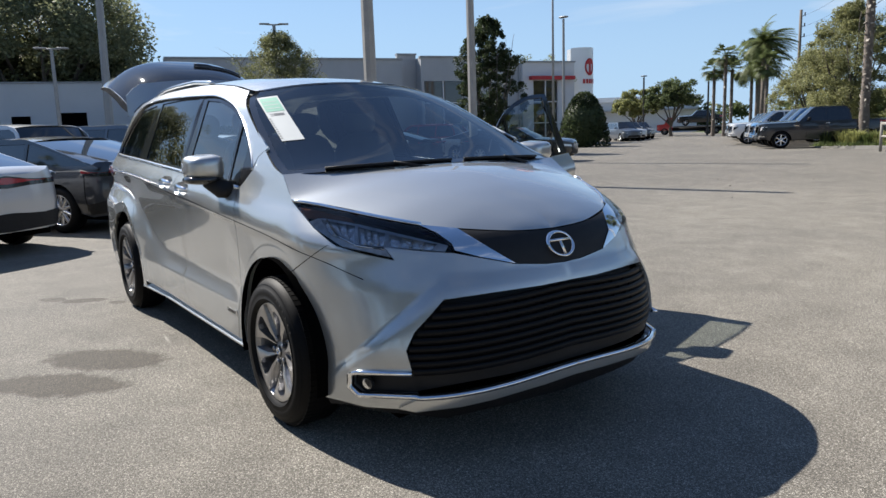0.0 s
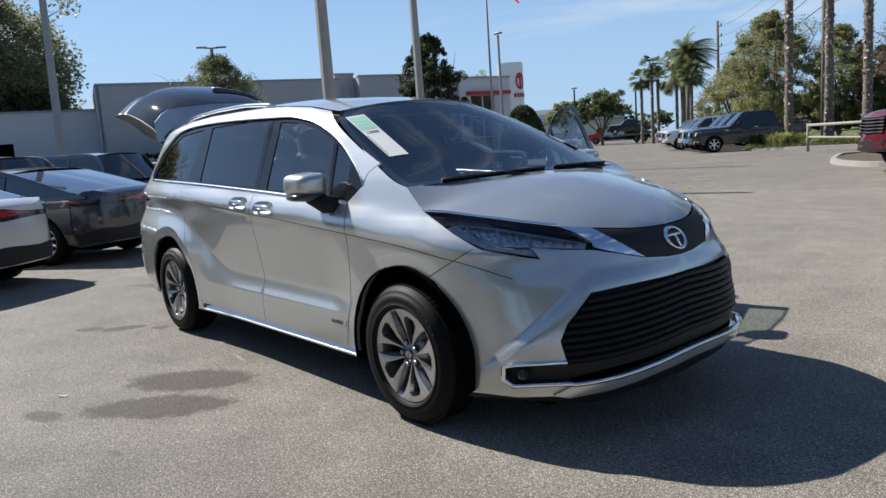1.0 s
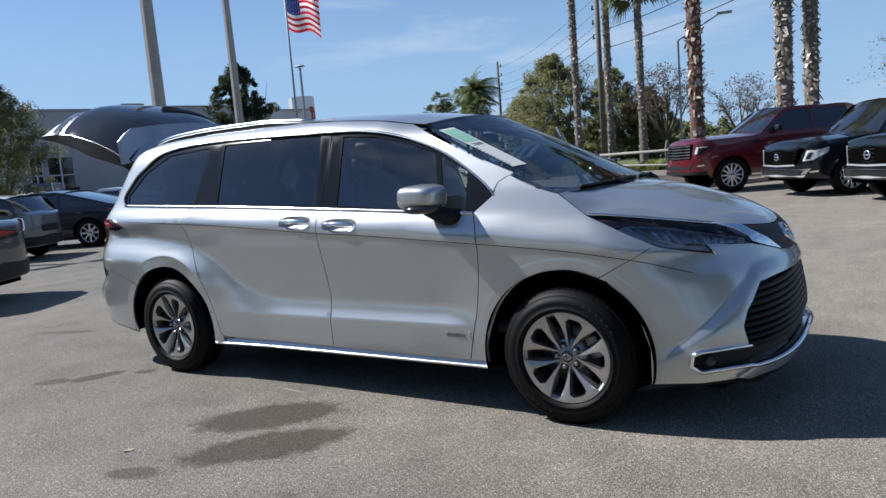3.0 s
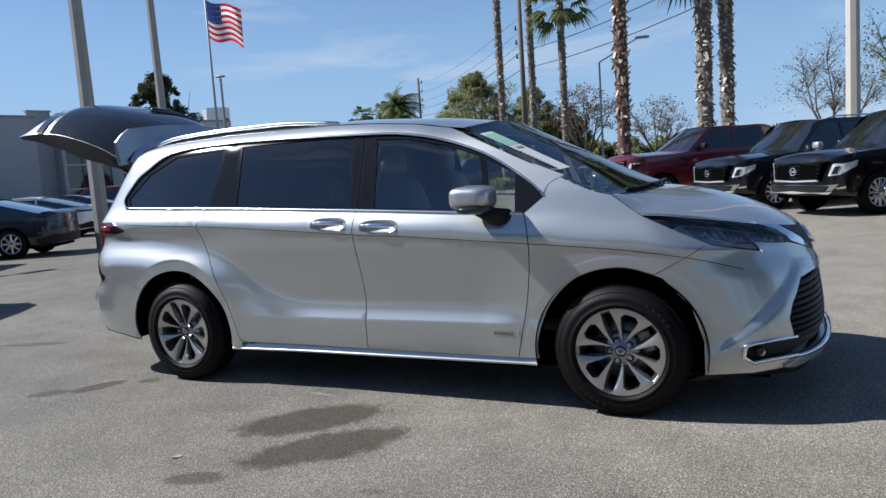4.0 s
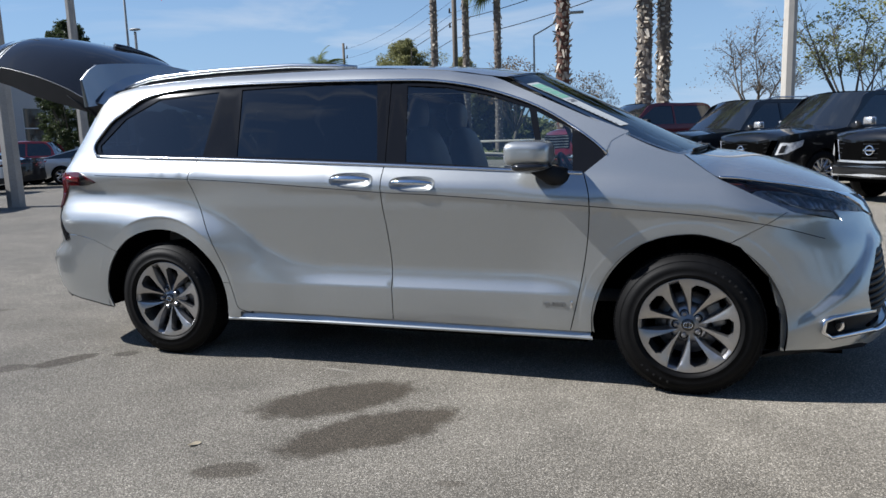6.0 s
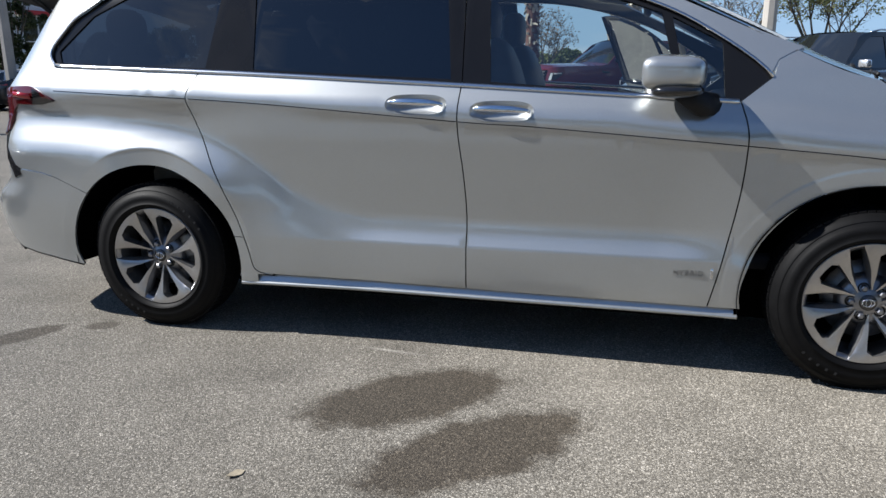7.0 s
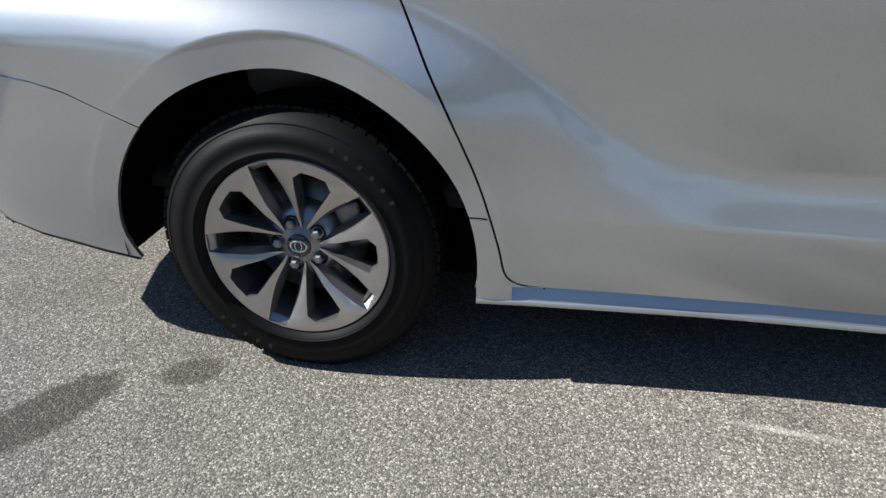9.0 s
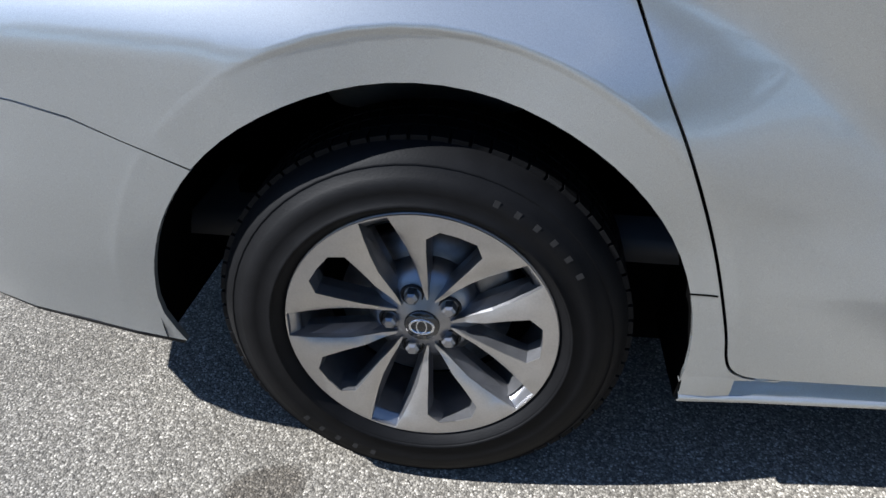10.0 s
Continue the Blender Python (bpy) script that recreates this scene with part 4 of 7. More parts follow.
TGX = (0.0, 0.12, 0.28, 0.48, 0.68, 0.86, 1.0)


def tail_top(s, v, off=0.0):
    x = -3.64 - 1.30 * s
    zc = sp(s, TGX, (1.755, 1.875, 1.985, 2.070, 2.120, 2.090, 1.965))
    ze = sp(s, TGX, (1.56, 1.60, 1.705, 1.80, 1.860, 1.875, 1.87))
    y = sp(s, TGX, (0.64, 0.66, 0.68, 0.70, 0.71, 0.72, 0.70))
    a = abs(v)
    return Vector((x - 0.08 * (1 - v * v) * s, (y + 0.3 * off * a) * v, zc - (zc - ze) * a**3.2 + off))


def tail_low(s, v):
    p = tail_top(s, v * 0.98)
    drop = sp(s, TGX, (0.05, 0.10, 0.15, 0.17, 0.13, 0.07, 0.03))
    return p - Vector((0, 0.04 * v, drop))


ss = [k / 20 for k in range(21)]
part("tailgate_skin", rings([[tail_top(s, v) for v in cols_s] for s in ss], closed=False), SILVER, tg)
# dark pane runs past the window, darkening the lower panel where it is shaded
part("rear_window", rings([[tail_top(s, v * 0.998, 0.006) for v in cols_s] for s in [0.08 + 0.62 * k / 14 for k in range(15)]], closed=False), CAR_GLASS_T, tg)
part("tailgate_seam", rings([[tail_top(s, v * 0.97, 0.008) for v in cols_s] for s in (0.704, 0.714)], closed=False), DARK, tg)
part("tailgate_lining", rings([[tail_low(s, v) for v in reversed(cols_s)] for s in ss], closed=False), CABIN, tg)
rim_l = [(s, -1) for s in ss] + [(1, v) for v in cols_s] + [(1 - s, 1) for s in ss]
part("tailgate_edge", rings([[tail_top(s, v), tail_low(s, v)] for s, v in rim_l], closed=False), CABIN, tg)


def spoiler(v, w, o=0.0):
    a = abs(v)
    zt = 1.885 - 0.06 * a**2 - 0.085 * smooth(0.86, 1.0, a)
    zb = 1.685 - 0.125 * smooth(0.55, 1.0, a)
    return Vector((-3.78 + 0.075 * (1 - v * v) - 0.035 * w + 0.05 * (1 - a**4) * (1 - w) + o, 0.70 * v, zb + (zt - zb) * w))


part("spoiler", join(rings([[spoiler(v, w) for v in cols_s] for w in (0, 0.25, 0.5, 0.75, 1)], closed=False), rings([[spoiler(v, w, -0.035 + 0.02 * w) for v in reversed(cols_s)] for w in (0, 0.5, 1)], closed=False), rings([[spoiler(v, 1) for v in cols_s], [spoiler(v, 1, -0.015) for v in cols_s]], closed=False), rings([[spoiler(v, 0, -0.035) for v in cols_s], [spoiler(v, 0) for v in cols_s]], closed=False)), SILVER, tg)
for sgn in (1, -1):
    part("tailgate_lamp", rings([[tail_top(s, -sgn * v, 0.012) for v in (0.60, 0.72, 0.84, 0.96, 1.0)] for s in (0.75, 0.77, 0.79, 0.81)], closed=False), GLOSS_BLACK, tg)
    part("gas_strut", tube([(-3.72, sgn * 0.62, 1.45), (-4.12, sgn * 0.66, 1.74)], 0.012, 8), BLACK, tg)
wv = [0.04 + 0.60 * k / 7 for k in range(8)]
part("rear_wiper", join(tube([tail_top(0.40 - 0.10 * v, v, 0.014) for v in wv], [0.026] * 3 + [0.016] * 5, 8), tube([tail_top(0.365 - 0.10 * v, v, 0.012) for v in wv], 0.010, 6)), GLOSS_BLACK, tg)

# cabin
part("dashboard", rings([[Vector((x, y, z)) for y in (-0.74, -0.4, 0, 0.4, 0.74)] for x, z in ((-0.05, 1.10), (-0.22, 1.13), (-0.45, 1.10), (-0.62, 1.02), (-0.66, 0.85), (-0.62, 0.55))], closed=False), CABIN, van)
part("cabin_floor", box(-3.95, -0.3, -0.80, 0.80, 0.42, 0.47), CABIN, van)
part("steering_wheel", moved(lathe([(0.185 + 0.016 * math.cos(a), 0.016 * math.sin(a)) for a in [2 * math.pi * k / 8 for k in range(9)]], 28, "x"), Matrix.Translation((-0.78, 0.40, 0.98)) @ Matrix.Rotation(radians(-22), 4, "Y")), CABIN, van)


def seat(x, y, m_):
    st = new("seat")
    st.parent = van
    part("cushion", moved(blob(0, 0, 0, 0.26, 0.25, 0.10, 3.5), Matrix.Translation((x, y, 0.68))), m_, st)
    part("backrest", moved(blob(0, 0, 0, 0.09, 0.24, 0.34, 3.2), Matrix.Translation((x - 0.32, y, 1.02)) @ Matrix.Rotation(radians(-14), 4, "Y")), m_, st)
    part("headrest", moved(blob(0, 0, 0, 0.06, 0.13, 0.10, 2.8), Matrix.Translation((x - 0.43, y, 1.43))), m_, st)


for sx, sy in ((-1.15, 0.40), (-1.15, -0.40), (-2.15, 0.42), (-2.15, -0.42), (-3.1, 0.40), (-3.1, -0.40)):
    seat(sx, sy, SEAT)
part("headlining", rings([[roof(x, v, -0.03) for v in cols_s] for x in xs_r], closed=False), mat("pale_headlining", (0.24, 0.24, 0.235), 0.9, var=0.1), van)
part("rear_view_mirror", moved(blob(0, 0, 0, 0.02, 0.12, 0.035, 3), Matrix.Translation((-0.86, 0, 1.50))), CABIN, van)


def on_screen(s, y, off=-0.004):
    x = sp(s, (0, 0.16, 0.5, 1), (-0.045, -0.19, -0.50, -0.975))
    z = sp(s, (0, 0.16, 0.5, 1), (1.160, 1.213, 1.364, 1.590))
    return screen(s, y / (half_width(x, z) - 0.018), off)


sticker = new("window_sticker")
sticker.parent = van
sticker["label"] = "white and green paper price sticker behind the glass"


def slip(nm, s0, s1, y0, y1, m_, off):
    # the sheet leans with the screen's edge
    def q(s, y):
        return on_screen(s, y - (0.88 - s) * 0.125, off)
    part(nm, rings([[q(s0 + (s1 - s0) * i / 8, y0 + (y1 - y0) * j / 3) for j in range(4)] for i in range(9)], closed=False), m_, sticker)


slip("sticker_sheet", 0.375, 0.885, -0.632, -0.525, PAPER, 0.0035)
slip("green_panel", 0.70, 0.865, -0.624, -0.533, GREEN_INK, 0.0045)
for k in range(3):
    slip("print_bar", 0.652 + 0.010 * k, 0.657 + 0.010 * k, -0.615 + 0.02 * (k % 2), -0.545, INK, 0.0045)
for k in range(10):
    slip("print_bar", 0.40 + 0.024 * k, 0.408 + 0.024 * k, -0.630, -0.620, INK, 0.0045)
for k in range(3):
    slip("print_bar", 0.735 + 0.04 * k, 0.740 + 0.04 * k, -0.615, -0.545, PAPER, 0.0052)

STRIPE = mat("dark_pinstripe", (0.008, 0.010, 0.020), 0.9, var=0.1, spec=0.05)
CX, CZ = [p[0] for p in CHAR], [p[1] for p in CHAR]
for x0, x1, own in ((-3.60, -2.851, van), (-2.839, -1.602, van), (-1.594, -0.486, door_r), (-0.479, 0.61, van)):
    seg = [(x0 + (x1 - x0) * k / 30, float(np.interp(x0 + (x1 - x0) * k / 30, CX, CZ))) for k in range(31)]
    part("pinstripe", skin_strip(seg, 0.0036, 0.0006, 0.0015), STRIPE, own, "thin dark pinstripe")

ft = bpy.data.curves.new("hybrid_lettering", "FONT")
ft.body, ft.size, ft.extrude, ft.space_character = "HYBRID", 0.030, 0.0015, 1.15
fo = bpy.data.objects.new("hybrid_lettering", ft)
fme = bpy.data.meshes.new_from_object(fo)
base_p = skin(-0.715, 0.412, 0.003)
fme.materials.append(STEEL)
lt = new("lettering", fme)
lt.parent = door_r
lt["label"] = "small chrome door lettering"
lt.matrix_basis = Matrix.Translation(base_p) @ Matrix.Rotation(radians(90), 4, "X")
bpy.data.objects.remove(fo)
part("lettering_mark", moved(box(0, 0.010, -0.0015, 0.0015, -0.006, 0.032, 0.001), Matrix.Translation(skin(-0.575, 0.412, 0.003))), CHROME, door_r)

# ---------------------------------------------------------------- ground
def asphalt():
    m = bpy.data.materials.new("worn_asphalt")
    m.use_nodes = True
    n, l = m.node_tree.nodes, m.node_tree.links
    b = n["Principled BSDF"]
    b.inputs["Roughness"].default_value = 0.76
    b.inputs["Specular IOR Level"].default_value = 0.33
    b.inputs["Diffuse Roughness"].default_value = 0.5
    co = n.new("ShaderNodeTexCoord")

    def tex(kind, scale, **kw):
        t = n.new(kind)
        t.inputs["Scale"].default_value = scale
        for k, v in kw.items():
            t.inputs[k].default_value = v
        l.new(co.outputs["Object"], t.inputs["Vector"])
        return t

    def ramp(src, stops):
        r = n.new("ShaderNodeValToRGB")
        el = r.color_ramp.elements
        while len(el) < len(stops):
            el.new(0.5)
        for e, (p, c) in zip(el, stops):
            e.position, e.color = p, (*c, 1)
        l.new(src, r.inputs[0])
        return r.outputs[0]

    def mix(kind, fac, a, c):
        x = n.new("ShaderNodeMixRGB")
        x.blend_type = kind
        for s, i in ((fac, 0), (a, 1), (c, 2)):
            if hasattr(s, "is_linked"):
                l.new(s, x.inputs[i])
            else:
                x.inputs[i].default_value = s
        return x.outputs[0]

    stone = tex("ShaderNodeTexVoronoi", 235.0)
    sep = n.new("ShaderNodeSeparateColor")
    l.new(stone.outputs["Color"], sep.inputs[0])
    chips = ramp(sep.outputs[0], [(0, (0.112, 0.104, 0.090)), (0.40, (0.190, 0.178, 0.158)), (0.76, (0.290, 0.273, 0.244)), (0.92, (0.435, 0.413, 0.375)), (1, (0.60, 0.572, 0.526))])
    edge = ramp(stone.outputs["Distance"], [(0.25, (1, 1, 1)), (0.70, (0.56, 0.55, 0.53))])
    col = mix("MULTIPLY", 0.74, chips, edge)
    grit = tex("ShaderNodeTexNoise", 420.0, Detail=2.0)
    col = mix("MULTIPLY", 0.5, col, ramp(grit.outputs["Fac"], [(0.35, (0.6, 0.6, 0.6)), (0.65, (1.25, 1.25, 1.25))]))
    clump = tex("ShaderNodeTexNoise", 88.0, Detail=2.0, Roughness=0.6)
    col = mix("MULTIPLY", 1.0, col, ramp(clump.outputs["Fac"], [(0.36, (0.75, 0.75, 0.75)), (0.64, (1.24, 1.24, 1.225))]))
    big = tex("ShaderNodeTexNoise", 0.35, Detail=6.0, Roughness=0.6)
    col = mix("MULTIPLY", 1.0, col, ramp(big.outputs["Fac"], [(0.30, (0.80, 0.79, 0.78)), (0.70, (1.12, 1.10, 1.06))]))
    mid = tex("ShaderNodeTexNoise", 2.6, Detail=5.0)
    col = mix("MULTIPLY", 1.0, col, ramp(mid.outputs["Fac"], [(0.30, (0.83, 0.82, 0.80)), (0.66, (1.09, 1.08, 1.06))]))
    l.new(col, b.inputs["Base Color"])
    bp = n.new("ShaderNodeBump")
    bp.inputs["Strength"].default_value, bp.inputs["Distance"].default_value = 0.55, 0.005
    bp.invert = True
    l.new(stone.outputs["Distance"], bp.inputs["Height"])
    l.new(bp.outputs[0], b.inputs["Normal"])
    return m, mix, ramp, tex, n, l, b, col


ASPHALT, a_mix, a_ramp, a_tex, a_n, a_l, a_b, a_col = asphalt()
# oil stains: soft ellipses with ragged rims
STAINS = ((-1.67, -1.42, 0.47, 0.24, 42, 1.0), (-1.34, -1.745, 0.48, 0.21, 46, 1.0), (-1.73, -2.25, 0.17, 0.08, 20, 0.8), (-3.63, -1.24, 0.21, 0.10, 60, 0.9), (-3.36, -1.03, 0.09, 0.065, 30, 0.75), (-3.86, -1.46, 0.15, 0.09, 30, 0.7), (-0.83, -2.12, 0.07, 0.03, 10, 0.5), (-5.6, -0.35, 0.40, 0.08, 20, 0.6))
a_co = a_n.new("ShaderNodeTexCoord")
rag = a_tex("ShaderNodeTexNoise", 7.0, Detail=8.0, Roughness=0.72)
for sx, sy, ra, rb, deg, power in STAINS:
    mp = a_n.new("ShaderNodeMapping")
    mp.vector_type = "TEXTURE"
    mp.inputs["Location"].default_value = (sx, sy, 0)
    mp.inputs["Rotation"].default_value = (0, 0, radians(deg))
    mp.inputs["Scale"].default_value = (ra, rb, 1)
    a_l.new(a_co.outputs["Object"], mp.inputs[0])
    ln = a_n.new("ShaderNodeVectorMath")
    ln.operation = "LENGTH"
    a_l.new(mp.outputs[0], ln.inputs[0])
    ad = a_n.new("ShaderNodeMath")
    ad.operation = "MULTIPLY_ADD"
    a_l.new(rag.outputs["Fac"], ad.inputs[0])
    ad.inputs[1].default_value = 1.0
    a_l.new(ln.outputs["Value"], ad.inputs[2])
    fac = a_ramp(ad.outputs[0], [(0.0, (power, power, power)), (0.62, (power, power, power)), (0.74, (0, 0, 0))])
    sc = a_n.new("ShaderNodeMath")
    sc.operation = "MULTIPLY"
    a_l.new(ad.outputs[0], sc.inputs[0])
    sc.inputs[1].default_value = 0.5
    a_l.new(sc.outputs[0], fac.node.inputs[0])
    a_col = a_mix("MULTIPLY", fac, a_col, (0.36, 0.325, 0.285, 1))
# broad tone: a darker worn lane beside the van, paler in the driving lane beyond
for sx, sy, ra, rb, deg, tone in ((1.2, -2.5, 2.9, 1.9, 20, (0.80, 0.79, 0.775, 1)), (1.0, 10.0, 17.0, 11.0, 60, (1.22, 1.22, 1.21, 1)), (-3.6, -2.9, 2.6, 1.8, -10, (1.10, 1.095, 1.08, 1))):
    mp = a_n.new("ShaderNodeMapping")
    mp.vector_type = "TEXTURE"
    mp.inputs["Location"].default_value = (sx, sy, 0)
    mp.inputs["Rotation"].default_value = (0, 0, radians(deg))
    mp.inputs["Scale"].default_value = (ra, rb, 1)
    a_l.new(a_co.outputs["Object"], mp.inputs[0])
    ln = a_n.new("ShaderNodeVectorMath")
    ln.operation = "LENGTH"
    a_l.new(mp.outputs[0], ln.inputs[0])
    ease = a_n.new("ShaderNodeMapRange")
    ease.interpolation_type = "SMOOTHSTEP"
    ease.inputs["From Min"].default_value, ease.inputs["From Max"].default_value = 0.25, 1.0
    ease.inputs["To Min"].default_value, ease.inputs["To Max"].default_value = 1.0, 0.0
    a_l.new(ln.outputs["Value"], ease.inputs["Value"])
    a_col = a_mix("MULTIPLY", ease.outputs[0], a_col, tone)
# a pale scrape
mp = a_n.new("ShaderNodeMapping")
mp.vector_type = "TEXTURE"
mp.inputs["Location"].default_value = (-1.888, -0.997, 0)
mp.inputs["Rotation"].default_value = (0, 0, radians(-5.8))
mp.inputs["Scale"].default_value = (0.191, 0.016, 1)
a_l.new(a_co.outputs["Object"], mp.inputs[0])
ln = a_n.new("ShaderNodeVectorMath")
ln.operation = "LENGTH"
a_l.new(mp.outputs[0], ln.inputs[0])
a_col = a_mix("SCREEN", a_ramp(ln.outputs["Value"], [(0.2, (0.3, 0.3, 0.3)), (1.0, (0, 0, 0))]), a_col, (0.6, 0.57, 0.50, 1))
a_l.new(a_col, a_b.inputs["Base Color"])
tagged(part("ground", ([(-600, -400, 0), (400, -400, 0), (400, 600, 0), (-600, 600, 0)], [(0, 1, 2, 3)]), ASPHALT, None), "light grey worn asphalt car park with oil stains", "ground", kind="structure")

# small litter on the asphalt
LITTER = mat("dry_leaf_litter", (0.48, 0.41, 0.29), 0.8, var=0.4, scale=60)
PEBBLE = mat("dark_grit", (0.05, 0.047, 0.042), 0.9, var=0.3, scale=60)
rng_l = random.Random(21)
LITTER_AT = ((-2.02, -2.08, 1), (-7.27, 13.25, 0), (-5.92, 11.7, 0), (-4.44, 9.5, 0), (-8.72, 16.5, 0), (-6.01, 13.14, 0), (-6.66, 11.42, 0), (-5.46, 14.25, 0))
for lx, ly, kind_ in LITTER_AT:
    a = rng_l.uniform(0, 6.28)
    k = rng_l.uniform(0.7, 1.2)
    if kind_:
        pts = [(0.030, 0, 0.004), (0.012, 0.012, 0.010), (-0.012, 0.013, 0.006), (-0.030, 0, 0.012), (-0.012, -0.012, 0.008), (0.012, -0.013, 0.004)]
        ob = part("fallen_leaf", (pts + [(x, y, z - 0.003) for x, y, z in pts], [(0, 1, 2, 3, 4, 5), (11, 10, 9, 8, 7, 6)] + [(i, i + 6, (i + 1) % 6 + 6, (i + 1) % 6) for i in range(6)]), LITTER, smooth=False, at=Matrix.Translation((lx, ly, 0.0)) @ Matrix.Rotation(a, 4, "Z") @ Matrix.Scale(k, 4))
        tagged(ob, "small curled dry leaf lying on the asphalt", "leaf", group="litter on the asphalt")
    else:
        lp = [[(r * math.cos(q), 0.8 * r * math.sin(q), z) for q in [2 * math.pi * i / 7 for i in range(7)]] for r, z in ((0.018, 0.0), (0.022, 0.008), (0.012, 0.016))]
        ob = part("pebble", rings(lp, cap=True), PEBBLE, smooth=False, at=Matrix.Translation((lx, ly, 0.0)) @ Matrix.Rotation(a, 4, "Z") @ Matrix.Scale(k, 4))
        tagged(ob, "small dark pebble lying on the asphalt", "pebble", group="litter on the asphalt")

# ---------------------------------------------------------------- parked vehicles
PAINTS = {}


def paint(col, metal=0.3):
    if col not in PAINTS:
        pm = PAINTS[col] = car_paint("car_paint", col, metal=metal if max(col) > 0.03 else 0.0, rough=0.32, flake=0.06)
        if max(col) < 0.03:
            pm.node_tree.nodes["Principled BSDF"].inputs["Coat Weight"].default_value = 1.0
            pm.node_tree.nodes["Principled BSDF"].inputs["Specular IOR Level"].default_value = 0.2
    return PAINTS[col]


BRIGHT = mat("bright_plated_trim", (0.86, 0.87, 0.88), 0.27, 0.75, fine=0.04)
CAR_GLASS = mat("dark_car_glass", (0.012, 0.014, 0.016), 0.04, coat=1.0, spec=0.6)
LAMP_WHITE = mat("clear_headlamp", (0.86, 0.87, 0.88), 0.15, 0.15, coat=1.0, var=0.35, scale=14)
WHEEL_CACHE = {}


def plain_wheel(parent, x, y, r, rim_mat, spokes, width=0.22):
    """A wheel with its tyre, rim and spokes, facing outwards from y."""
    s = -1 if y < 0 else 1
    key = (r, spokes, width)
    if key not in WHEEL_CACHE:
        rr = r * 0.66
        ty = lathe([(rr - 0.01, 0.02), (rr + 0.004, -0.004), (rr + 0.04, -0.014), (r - 0.03, 0.0), (r - 0.005, 0.03), (r, 0.06), (r, width - 0.05), (r - 0.02, width)], 36)
        ri = join(lathe([(rr - 0.03, 0.10), (rr - 0.022, 0.02), (rr - 0.012, 0.002), (rr, 0.004), (rr, 0.02)], 36), lathe([(0.075, 0.05), (0.07, 0.022), (0.05, 0.014), (0.0, 0.012)], 18))
        bk = lathe([(rr, 0.11), (0.001, 0.11)], 24)
        lp = []
        for k in range(5):
            t = k / 4
            q = 0.05 + (rr - 0.07) * t
            hw = (0.030 - 0.006 * t) if spokes > 6 else 0.045 - 0.012 * t
            lp.append([(-hw, 0.06, q), (-hw, 0.022 - 0.008 * t, q), (0, 0.010, q), (hw, 0.022 - 0.008 * t, q), (hw, 0.06, q)])
        WHEEL_CACHE[key] = (ty, ri, bk, rings(lp, closed=False))
    ty, ri, bk, spk = WHEEL_CACHE[key]
    w = new("wheel")
    w.parent = parent
    w.matrix_basis = Matrix.Translation((x, y, r)) @ (Matrix.Rotation(math.pi, 4, "Z") if s > 0 else Matrix.Identity(4))
    part("tyre", ty, RUBBER, w)
    part("rim", ri, rim_mat, w)
    # near-black disc in place of the shade inside the wheel
    part("wheel_shade_disc", bk, DARK, w)
    first = None
    for k in range(spokes):
        if first is None:
            first = part("spoke", spk, rim_mat, w)
        else:
            o = new("spoke", first.data)
            o.parent = w
            o.matrix_basis = Matrix.Rotation(2 * math.pi * k / spokes, 4, "Y")


